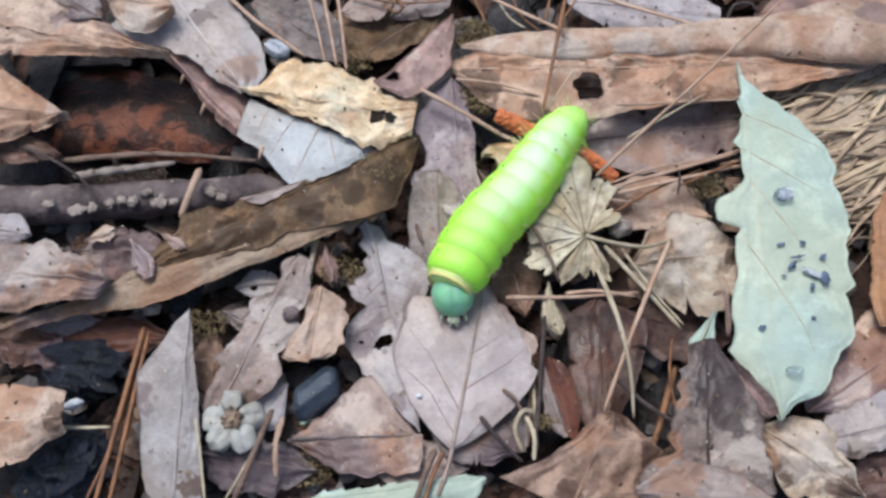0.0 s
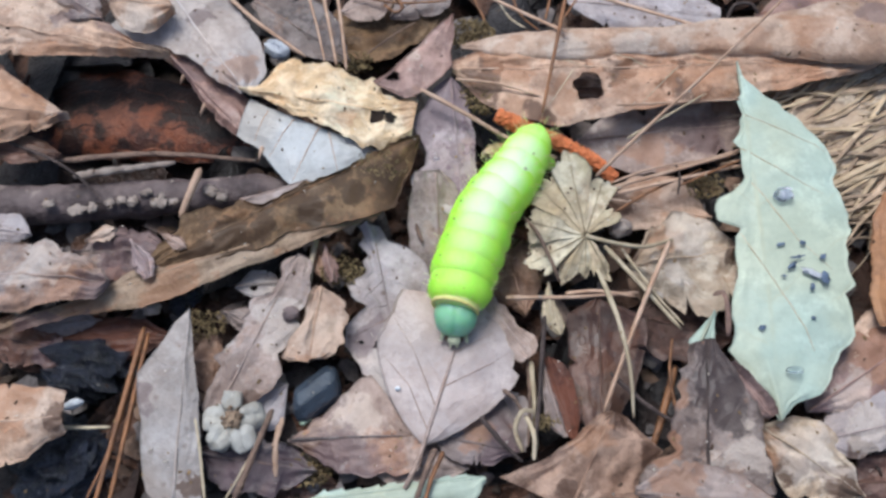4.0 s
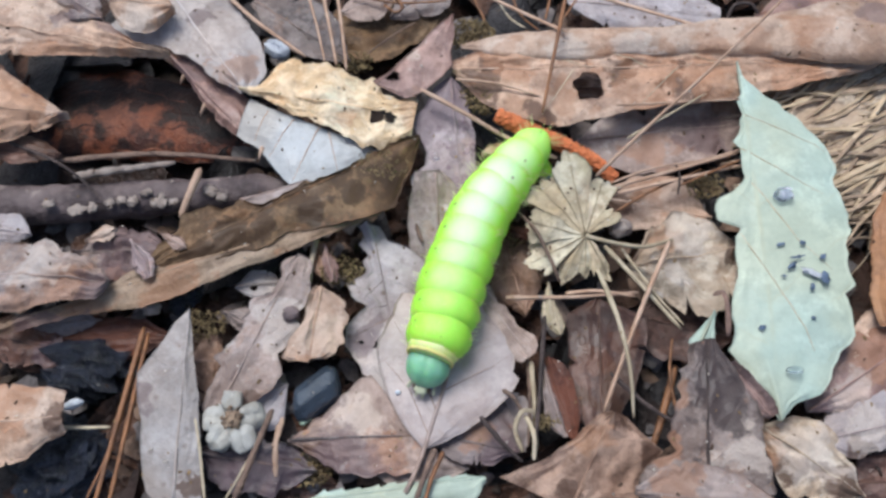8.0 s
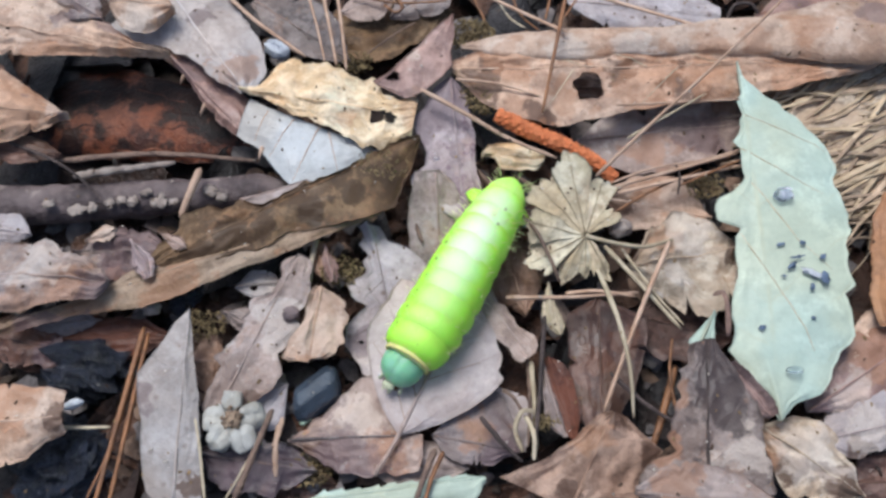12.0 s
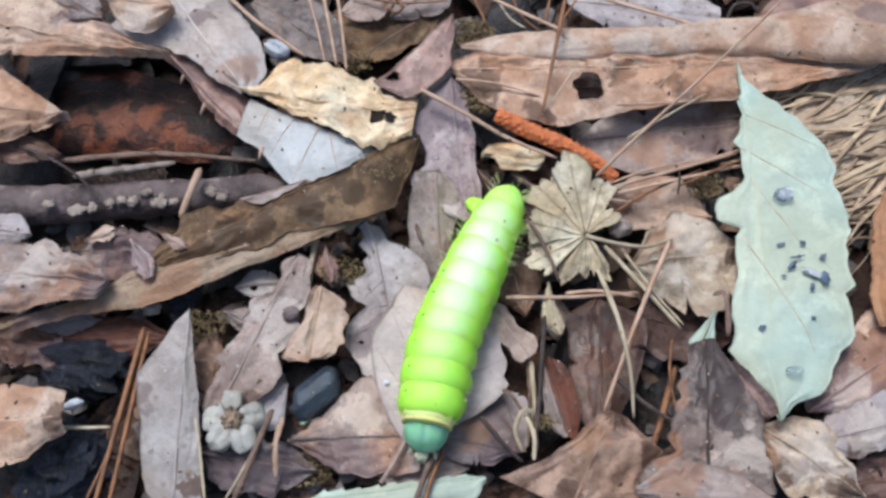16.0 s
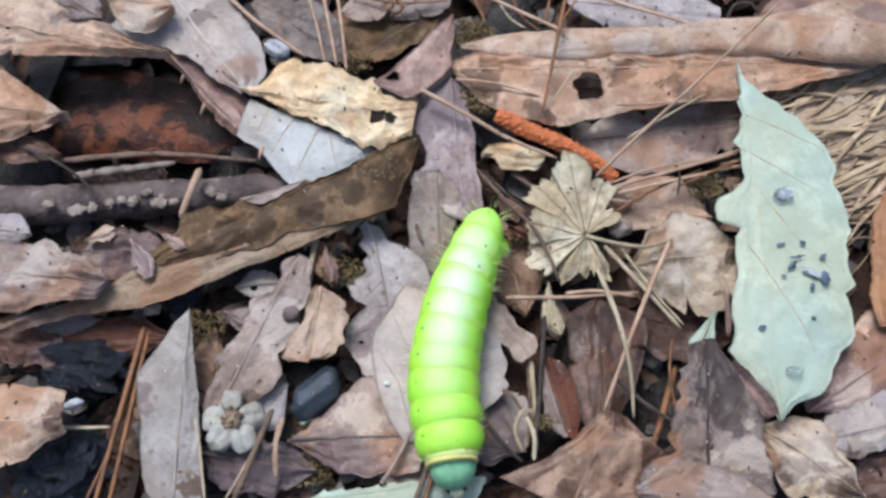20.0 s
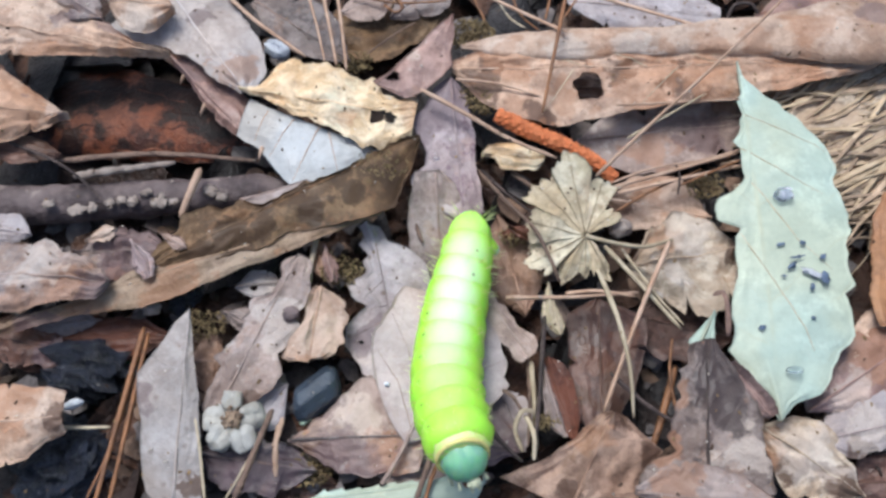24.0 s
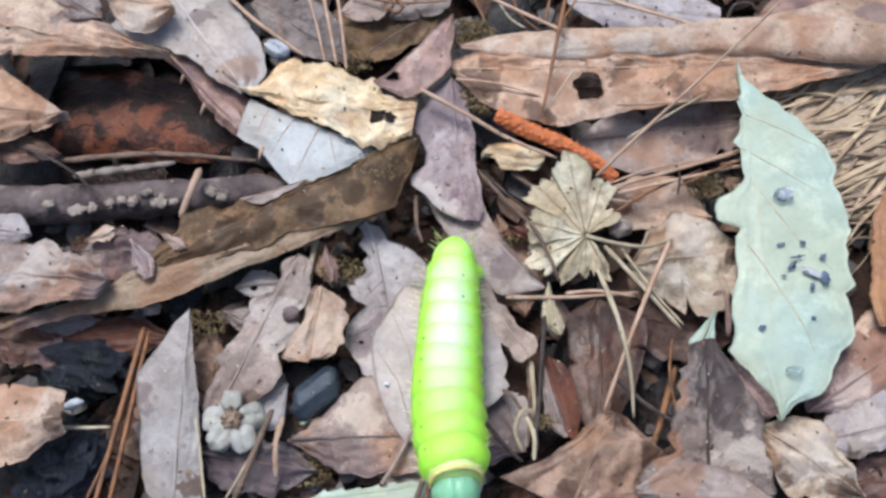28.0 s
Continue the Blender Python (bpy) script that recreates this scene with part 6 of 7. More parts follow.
pebble("bark_chip", "red-brown chip of bark in a gap", (0.0202, 0.0068, 0.0040), (4.0, 1.8, 1.4), RED, 15, 0.4, 2.4, 16.0, "bark")


def pods():
    """An open pod: five swollen chambers of uneven size round a torn centre."""
    root = new("seed_pod")
    root.location = (-0.0515, -0.0461, 0.0080)
    tagged(root, "open pale seed pod with five swollen lobes", "seed pod")
    v, f = ball((2.3, 2.5, 1.7), 10, 14, 0.7, 2.4, 3.0)
    mesh_object("core", v, f, PODCORE, root)
    for bearing, far, wide, long in ((98, 4.9, 2.5, 2.6), (12, 4.9, 2.9, 2.9), (-58, 5.2, 3.1, 3.0), (-122, 5.1, 3.0, 3.1), (176, 4.7, 3.0, 2.8)):
        a = radians(bearing)
        v, f = ball((long * 1.06, wide * 1.04, 1.4), 14, 20, 0.22, 1.8, bearing, 2.7)
        v = [p - Vector((0, 0, 0.0005 * math.exp(-(p.y * 1600) ** 2))) for p in v]
        lobe = mesh_object("lobe", v, f, POD, root)
        lobe.matrix_basis = pose(far * 0.001 * math.cos(a), far * 0.001 * math.sin(a), -0.0004, 0, 14, bearing)
        v, f = tube([Vector((-0.0009 * long, 0, 0.0010)), Vector((-0.0012 * long, 0.0006, 0.0016)), Vector((-0.0014 * long, 0.0, 0.0019))], lambda s: 0.0005 * (1.1 - s), 6)
        mesh_object("torn_tip", v, f, PODCORE, lobe)


PODCORE = rough_material("pod_core", (0.42, 0.31, 0.22), (0.16, 0.10, 0.07), 0.7, 260)
pods()


def moss(name, at, spread, count, seed, mat, label):
    """A tuft of short fronds."""
    rng = random.Random(seed)
    verts, faces = [], []
    for q in range(int(count * 1.7)):
        a, r = rng.uniform(0, 6.283), spread * rng.random() ** 0.6
        x, y = r * math.cos(a), r * math.sin(a) * 0.7
        v, f = ball((rng.uniform(0.12, 0.36), rng.uniform(0.3, 1.0), 0.22), 4, 5)
        m, start = pose(x / 1000, y / 1000, rng.uniform(-1.5, 1.2) / 1000, rng.uniform(-50, 50), 0, rng.uniform(0, 360)), len(verts)
        verts += [m @ p for p in v]
        faces += [tuple(k + start for k in g) for g in f]
    ob = mesh_object(name, verts, faces, mat)
    ob.location = at
    return tagged(ob, label, "moss", kind="stuff")


moss("moss", (0.0076, 0.0674, 0.0120), 7.5, 360, 1, MOSS, "yellow-brown moss tuft at a leaf base")
moss("moss", (0.0115, 0.0461, 0.0110), 7.5, 340, 2, MOSS, "yellow-brown moss beside the catkin")
moss("moss", (-0.0333, -0.0569, 0.0010), 6.0, 200, 3, MOSS, "olive moss in a dark gap")
moss("moss", (-0.0073, -0.0208, -0.0000), 9.0, 200, 4, MOSS, "olive moss crumbs under the leaves")
moss("moss", (0.0257, -0.0459, 0.0060), 3.2, 80, 5, MOSS, "yellow-brown moss by the curled strip")
moss("moss", (-0.0270, -0.0046, 0.0040), 6.0, 140, 6, MOSS, "olive moss crumbs beside a leaf")
moss("moss", (0.0721, 0.0190, 0.0080), 5.5, 140, 7, MOSS, "yellow-brown crumbs beside the green leaf")
moss("moss", (-0.0629, -0.0191, 0.0020), 6.0, 140, 8, MOSS, "olive moss crumbs in the soil")


moss("moss", (-0.0162, 0.0188, 0.0200), 7.0, 46, 9, MOSS, "gold-green moss crumbs on a dusky leaf")
moss("moss", (-0.0260, 0.0640, 0.0030), 6.0, 90, 10, MOSS, "gold-brown moss crumbs under needles")
moss("moss", (0.0185, 0.0049, 0.0050), 4.0, 40, 11, MOSS, "brown moss crumbs in a gap")


def dry_grass():
    rng = random.Random(5)
    verts, faces = [], []
    a, b = Vector((0.0962, 0.0158, 0.0040)), Vector((0.1397, 0.0638, 0.0060))
    for q in range(420):
        c = Vector((0.1141, 0.0374, 0.0060)) + Vector((rng.uniform(-0.015, 0.035), rng.uniform(-0.026, 0.020), rng.uniform(-0.004, 0.003)))
        d = (b - a).normalized()
        turn = Matrix.Rotation(rng.gauss(-0.42, 0.26), 3, "Z")
        d = turn @ Vector((d.x, d.y, rng.gauss(0, 0.10)))
        half = rng.uniform(0.008, 0.026)
        side = Vector((-d.y, d.x, 0)) * rng.uniform(-0.005, 0.005)
        path = [c + d * (half * t) + side * (1 - t * t) for t in (-1, -0.6, -0.2, 0.2, 0.6, 1)]
        r = rng.choice((rng.uniform(0.0002, 0.0006), rng.uniform(0.0004, 0.0012)))
        v, f = tube(path, lambda s: r * (0.25 + 1.1 * s * (1.6 - 1.2 * s)), 6, 0.0, 0.25)
        faces += [tuple(k + len(verts) for k in g) for g in f]
        verts += v
    ob = mesh_object("dry_grass", verts, faces, GRASS)
    return tagged(ob, "matted straw-coloured dry grass blades", "grass", kind="stuff")


dry_grass()


def water_material():
    m, n, l, p = nodes_of("water_film")
    p.inputs["Base Color"].default_value = (0.9, 0.95, 1.0, 1)
    p.inputs["Roughness"].default_value = 0.04
    p.inputs["Transmission Weight"].default_value = 1.0
    p.inputs["IOR"].default_value = 1.33
    return m


WATER = water_material()


def droplet(at, radii, turn, seed):
    v, f = ball(radii, 10, 18, 0.25, 1.6, seed)
    ob = mesh_object("water_drop", v, f, WATER)
    ob.matrix_basis = pose(*at, 0, 0, turn)
    return tagged(ob, "clear water drop on the pale green leaf", "water drop", "water drops")


droplet((0.0889, 0.0110, 0.0182), (2.6, 2.0, 1.1), 10, 1.0)
droplet((0.0856, -0.0357, 0.0150), (2.2, 0.9, 0.6), 0, 3.0)
# white body inside the drop, added to paint its bright highlight
pebble("white_speck", "white speck painting the highlight of a water drop on the pale green leaf", (0.0895, 0.0112, 0.0175), (1.5, 1.1, 0.6), QUARTZ, 20, 0.3, 2.2, 21.0, "speck")


def dropping():
    """A chalky white smear with dark flecks, dried on the pale green leaf."""
    root = new("dropping")
    root.location = (0.0937, -0.0104, 0.0164)
    tagged(root, "dried white and dark dropping on the pale green leaf", "dropping")
    for at, rx, ry, turn, mat in (((0.0933, -0.0105, 0.0166), 3.6, 1.5, -28, QUARTZ), ((0.0885, -0.0086, 0.0166), 2.0, 0.8, 35, FLECK), ((0.0962, -0.0120, 0.0166), 1.6, 2.2, 10, FLECK),
                                  ((0.0864, -0.0028, 0.0170), 1.6, 0.7, 20, FLECK), ((0.0921, -0.0024, 0.0170), 1.2, 0.8, 0, FLECK), ((0.0968, -0.0061, 0.0166), 1.3, 0.9, 40, FLECK),
                                  ((0.0790, -0.0249, 0.0154), 1.3, 0.9, 20, FLECK), ((0.0921, -0.0223, 0.0154), 0.9, 0.6, 0, FLECK), ((0.0861, -0.0113, 0.0164), 0.9, 0.5, 0, FLECK),
                                  ((0.0931, -0.0143, 0.0162), 1.4, 0.9, 80, FLECK), ((0.0902, -0.0063, 0.0168), 2.4, 0.5, 12, FLECK)):
        v, f = ball((rx * 0.62, ry * 0.6, 0.13), 7, 14, 1.2, 3.4, rx * 7 + ry)
        ob = mesh_object("fleck", v, f, mat, root)
        ob.matrix_basis = pose(*(Vector(at) - root.location), 0, 0, turn)


dropping()

# ---- the round leaf that the caterpillar pushes ----
leaf("round_leaf", "smooth grey-pink oval leaf under the caterpillar", (0.0022, -0.0538, 0.0080), (0.0109, -0.0104, 0.0080),
     (0.3, 2.3, 4.5, 6.3, 7.8, 9.3, 10.6, 11.9, 13.1, 14.2, 15.2, 16.1, 17.1, 17.8, 18.5, 19.2, 19.6, 19.9, 19.6, 19.1, 19.2, 19.4, 19.1, 18.7, 18.7, 18.8, 18.7, 18.5, 18.3, 10.1, 8.9, 6.9, 4.8, 0.9), (0.2, 1.8, 3.6, 5.0, 6.3, 7.6, 8.7, 9.8, 10.9, 11.8, 12.8, 13.7, 14.5, 15.2, 15.9, 16.4, 16.9, 17.1, 17.2, 15.1, 15.2, 15.0, 14.4, 12.8, 11.8, 11.1, 9.6, 8.1, 6.2, 3.9, 2.9, 1.9, 1.0, 0.1), GREY, seed=80.0, wave=0.45, cup=(-1.2, -1.2), stem=12, rib=True, rib_mat=PINK, arch=0.5, crease=0.25, rag=0.25, res=(100, 20), veins=0, lines=((0.08, 0.0, 0.30, 0.55, 0.42, 0.9), (0.22, 0.0, 0.50, 0.5, 0.66, 0.92), (0.34, 0.0, 0.55, -0.55, 0.66, -0.9), (0.55, 0.0, 0.74, -0.7)), sharp=True, bites=0)
ROUND_LEAF = bpy.data.objects["round_leaf"]
# a water bead in opaque white: its glint is put into the colour
bead_v, bead_f = ball((0.8, 0.6, 0.5), 7, 10)
bead = mesh_object("water_bead", bead_v, bead_f, QUARTZ, ROUND_LEAF)
bead.location = Vector((-0.0059, -0.0405, 0.0084)) - ROUND_LEAF.location
droplet((-0.0018, 0.0244, 0.0136), (0.8, 0.6, 0.5), 0, 5.0)


def scatter_on_leaves(name, label, category, count, sizes, mat, seed, thin):
    """Tiny grains lying on whatever is on top at their place; the fresh leaves stay clean."""
    rng = random.Random(seed)
    bpy.context.view_layer.update()
    graph = bpy.context.evaluated_depsgraph_get()
    verts, faces = [], []
    for q in range(count):
        x, y = rng.uniform(-0.135, 0.135), rng.uniform(-0.085, 0.115)
        hit, at, up, _, ob, _ = scene.ray_cast(graph, Vector((x, y, 0.06)), Vector((0, 0, -1)))
        r = rng.uniform(*sizes)
        v, f = ball((r * rng.uniform(0.8, 2.0), r, r * thin), 4, 6, 0.8, 2.4, rng.random() * 50)
        turn = rng.uniform(0, 360)
        if not hit or at.z < 0.001 or up.z < 0.3 or (ob.parent and ob.parent.name.startswith(("round_leaf", "serrated_leaf"))):
            continue
        m, start = Matrix.Translation(at) @ up.to_track_quat("Z", "Y").to_matrix().to_4x4() @ pose(0, 0, r * thin * 0.0006, 0, 0, turn), len(verts)
        verts += [m @ p for p in v]
        faces += [tuple(k + start for k in g) for g in f]
    return tagged(mesh_object(name, verts, faces, mat, smooth=False), label, category, kind="stuff")


GRAIN = rough_material("sand_grain", (0.62, 0.58, 0.52), (0.42, 0.36, 0.30), 0.4, 300, island=True)
DEBRIS = rough_material("leaf_debris", (0.16, 0.09, 0.055), (0.05, 0.032, 0.025), 0.7, 300, island=True, other=(0.30, 0.20, 0.10))
scatter_on_leaves("sand_grains", "tiny pale sand grains on the leaves", "sand", 420, (0.10, 0.30), GRAIN, 31, 0.7)
scatter_on_leaves("leaf_debris", "tiny dark crumbs of leaf on the litter", "leaf litter", 800, (0.12, 0.42), DEBRIS, 37, 0.35)

# ---- the caterpillar ----
def skin_material(name, back, low, gloss=0.4, pale=None, share=0.85):
    m, n, l, p = nodes_of(name)
    tc = n.new("ShaderNodeTexCoord")
    vec = tc.outputs["Object"]
    sep = n.new("ShaderNodeSeparateXYZ")
    l.new(vec, sep.inputs[0])
    grain = noise_node(n, l, vec, 1300, 4, 0.7)
    big = noise_node(n, l, vec, 260, 3)
    col = mixed(n, l, ramp(n, l, big, 0.35, 0.65), back, low)
    # pale back: part pigment, part soft sky highlight painted into the colour
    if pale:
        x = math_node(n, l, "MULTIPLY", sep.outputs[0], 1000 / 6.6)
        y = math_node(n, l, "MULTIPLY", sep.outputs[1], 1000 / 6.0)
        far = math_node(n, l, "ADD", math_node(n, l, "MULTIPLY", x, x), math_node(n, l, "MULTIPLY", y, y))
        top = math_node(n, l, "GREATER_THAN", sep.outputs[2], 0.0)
        patch_sheen = math_node(n, l, "MULTIPLY", math_node(n, l, "SUBTRACT", 1.0, ramp(n, l, far, -0.1, 1.35)), top)
        col = mixed(n, l, math_node(n, l, "MULTIPLY", patch_sheen, share), col, pale)
    vor = n.new("ShaderNodeTexVoronoi")
    vor.inputs["Scale"].default_value = 420
    l.new(vec, vor.inputs["Vector"])
    few = math_node(n, l, "GREATER_THAN", n_sep(n, l, vor.outputs["Color"]), 0.95)
    spot = math_node(n, l, "MULTIPLY", math_node(n, l, "SUBTRACT", 1.0, ramp(n, l, vor.outputs["Distance"], 0.1, 0.3)), few)
    col = mixed(n, l, math_node(n, l, "MULTIPLY", spot, 0.7), col, (0.10, 0.16, 0.03))
    l.new(col, p.inputs["Base Color"])
    p.inputs["Roughness"].default_value = gloss
    p.inputs["Specular IOR Level"].default_value = 0.5
    p.inputs["Subsurface Weight"].default_value = 0.65
    p.inputs["Subsurface Radius"].default_value = (0.5, 1.0, 0.15)
    p.inputs["Subsurface Scale"].default_value = 0.003
    b = n.new("ShaderNodeBump")
    b.inputs["Strength"].default_value, b.inputs["Distance"].default_value = 0.35, 0.0003
    l.new(math_node(n, l, "ADD", grain, math_node(n, l, "MULTIPLY", big, 2.0)), b.inputs["Height"])
    l.new(b.outputs[0], p.inputs["Normal"])
    return m


SKIN = skin_material("caterpillar_skin", (0.500, 0.980, 0.090), (0.440, 0.955, 0.066))
# the pale saddle patches, part pigment and part painted highlight, are strongest on the rings behind the middle
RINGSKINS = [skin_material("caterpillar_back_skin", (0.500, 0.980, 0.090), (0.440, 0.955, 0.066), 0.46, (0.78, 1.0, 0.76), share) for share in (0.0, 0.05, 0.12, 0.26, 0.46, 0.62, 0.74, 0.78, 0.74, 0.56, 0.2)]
COLLAR = skin_material("collar_skin", (0.76, 0.98, 0.36), (0.68, 0.95, 0.26))
HEADSKIN = skin_material("head_skin", (0.27, 0.56, 0.36), (0.21, 0.49, 0.30), 0.32)
HAIR = rough_material("hair", (0.80, 0.86, 0.42), (0.68, 0.76, 0.32), 0.5, 200)
MOUTH = rough_material("mouth_parts", (0.76, 0.80, 0.58), (0.56, 0.56, 0.36), 0.5, 400)
JAW = rough_material("jaw", (0.20, 0.09, 0.04), (0.10, 0.05, 0.03), 0.4, 400)
RIMLINE = rough_material("collar_rim", (0.92, 0.90, 0.34), (0.84, 0.76, 0.26), 0.5, 300)

SEGMENTS = 11
WIDTHS = (6.3, 8.0, 8.5, 8.6, 8.5, 8.3, 8.1, 7.8, 7.3, 6.7, 5.6)
BODY = tagged(new("caterpillar"), "fat bright green caterpillar crawling over dead leaves", "caterpillar")


def ring(radius, half, power=2.6, rings=16, sides=32, point=0.0):
    """One body ring along x: bulged, with rounded ends that slip into the neighbours, a flattened belly and low warts."""
    verts, faces = [], []
    for i in range(rings + 1):
        x = -math.cos(math.pi * i / rings)
        r = max(0.0, 1 - abs(x) ** 3.0) ** (1 / power)
        if point and x < 0:
            r *= 1 - point * x * x
        for j in range(sides):
            t = 2 * math.pi * j / sides
            y, z = math.cos(t), math.sin(t)
            wart = 1 + 0.075 * math.exp(-(x * 1.6) ** 2 * 3) * max(0, math.cos(5 * t)) ** 6
            z *= 0.94 if z > 0 else 0.82
            verts.append(Vector((x * half, y * radius * r * wart, z * radius * r * wart)) / 1000)
    for i in range(rings):
        for j in range(sides):
            j2 = (j + 1) % sides
            faces.append((i * sides + j, (i + 1) * sides + j, (i + 1) * sides + j2, i * sides + j2))
    return verts, faces


def bristles(radius, half, count, length, rng, tail=False):
    verts, faces = [], []
    for q in range(count):
        t = rng.choice((rng.uniform(-0.3, 0.7), rng.uniform(2.4, 3.5), rng.uniform(0.6, 2.5)))
        x = rng.uniform(-0.5, 0.5) * half if not tail else rng.uniform(-0.95, 0.2) * half
        d = Vector((-0.25 if not tail else -0.7, math.cos(t), math.sin(t))).normalized()
        k = radius * (0.93 if not tail else 0.7)
        p = Vector((x, k * math.cos(t), 0.9 * k * math.sin(t))) / 1000
        n = length * rng.uniform(0.6, 1.2) / 1000
        side = Vector((rng.uniform(-1, 1), 0, rng.uniform(-1, 1))) * n * 0.2
        v, f = tube([p, p + d * n * 0.5 + side * 0.4, p + d * n + side], lambda s: 0.0001 * (1.2 - s), 4)
        faces += [tuple(a + len(verts) for a in g) for g in f]
        verts += v
    return verts, faces


def proleg(parent, y, z, lean):
    v, f = ball((2.4, 1.9, 3.4), 8, 12, 0.1, 1.5, y)
    leg = mesh_object("proleg", v, f, SKIN, parent)
    leg.matrix_basis = pose(0, y / 1000, z / 1000, lean, 0, 0)
    v, f = ball((1.5, 1.2, 0.7), 6, 10)
    foot = mesh_object("foot_pad", v, f, HEADSKIN, leg)
    foot.location = (0, 0, -0.0031)
    return leg


CLASPER = []


def build_caterpillar():
    rng = random.Random(21)
    parts = []
    for k in range(SEGMENTS):
        r = WIDTHS[k]
        half = 2.9 if k == 0 else (5.6 if k < 3 else 7.0 if k < 5 else 10.5 if k < 8 else 9.0)
        if k == SEGMENTS - 1:
            half = 7.6
        v, f = ring(r, half, 2.3 if k > 4 else 2.6, point=0.5 if k == SEGMENTS - 1 else 0.0)
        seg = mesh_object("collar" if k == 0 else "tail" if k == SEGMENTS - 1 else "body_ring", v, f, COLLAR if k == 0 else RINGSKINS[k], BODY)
        v, f = bristles(r, half, 16 if k < SEGMENTS - 3 else 26, 2.2 if k < SEGMENTS - 3 else 3.7, rng, k == SEGMENTS - 1)
        mesh_object("bristles", v, f, HAIR, seg)
        if 5 <= k <= 8:
            proleg(seg, 4.4, -5.6, 24)
            proleg(seg, -4.4, -5.6, -24)
        if k == SEGMENTS - 1:
            proleg(seg, 5.0, -3.6, 50)
            v, f = ball((2.4, 3.8, 0.9), 10, 16, 0.2, 1.6, 5.0)
            CLASPER.append(mesh_object("clasper", v, f, SKIN, seg))
        if 0 <= k <= 2:
            for side in (1, -1):
                v, f = tube([Vector((0.001, side * 0.003, -0.004)), Vector((0.002, side * 0.0035, -0.0062)), Vector((0.0034, side * 0.003, -0.0075))],
                            lambda s: 0.0008 * (1.1 - 0.8 * s), 6)
                mesh_object("leg", v, f, MOUTH, seg)
        if k == 0:
            path = []
            for i in range(29):
                t = math.pi * (-0.25 + 1.5 * i / 28)
                path.append(Vector((0.0020, 0.0057 * math.cos(t), 0.0054 * math.sin(t))))
            v, f = tube(path, lambda s: 0.00055, 6)
            mesh_object("collar_rim", v, f, RIMLINE, seg)
        parts.append(seg)
    # head: two cheeks under a smooth cap, mouth parts below
    v, f = ball((5.6, 5.5, 5.3), 18, 28, 0.03, 2.0, 1.0)
    v = [p - Vector((0, 0, 0.0004 * math.exp(-(p.y * 1400) ** 2))) for p in v]
    head = mesh_object("head", v, f, HEADSKIN, BODY)
    for side in (1, -1):
        v, f = ball((1.0, 0.75, 0.8), 7, 9)
        jaw = mesh_object("jaw", v, f, JAW, head)
        jaw.location = (0.0057, side * 0.0016, -0.0002)
        v, f = tube([Vector((0.0046, side * 0.0028, 0.0002)), Vector((0.0066, side * 0.0033, 0.0))], lambda s: 0.00045, 6)
        mesh_object("antenna", v, f, MOUTH, head)
        for k in range(4):
            v, f = ball((0.24, 0.24, 0.24), 5, 6)
            eye = mesh_object("eye_spot", v, f, JAW, head)
            eye.location = (0.0036 - 0.0005 * k, side * (0.0034 + 0.0003 * k), -0.0004 - 0.0003 * k)
    v, f = ball((1.3, 1.7, 0.8), 8, 12, 0.2, 2.0, 4.0)
    lip = mesh_object("upper_lip", v, f, MOUTH, head)
    lip.location = (0.0060, 0, 0.0012)
    for side in (1, -1):
        v, f = ball((1.5, 0.55, 0.5), 6, 8)
        palp = mesh_object("palp", v, f, MOUTH, head)
        palp.location = (0.0068, side * 0.0008, 0.0004)
    parts.append(head)
    return parts


PARTS = build_caterpillar()
STEPS = []


def crawl(t, line, mouth, lift=0.0):
    """The body's line at t seconds, from the tail to the neck, and the mouth, in the ground plan; lift: how far the front is raised, in mm."""
    STEPS.append((t, line, mouth, lift))


def facing(at, way):
    """A pose at a place with x along the way and z up."""
    x = way.normalized()
    y = Vector((0, 0, 1)).cross(x).normalized()
    z = x.cross(y)
    return Matrix(((x.x, y.x, z.x, at.x), (x.y, y.y, z.y, at.y), (x.z, y.z, z.z, at.z), (0, 0, 0, 1)))


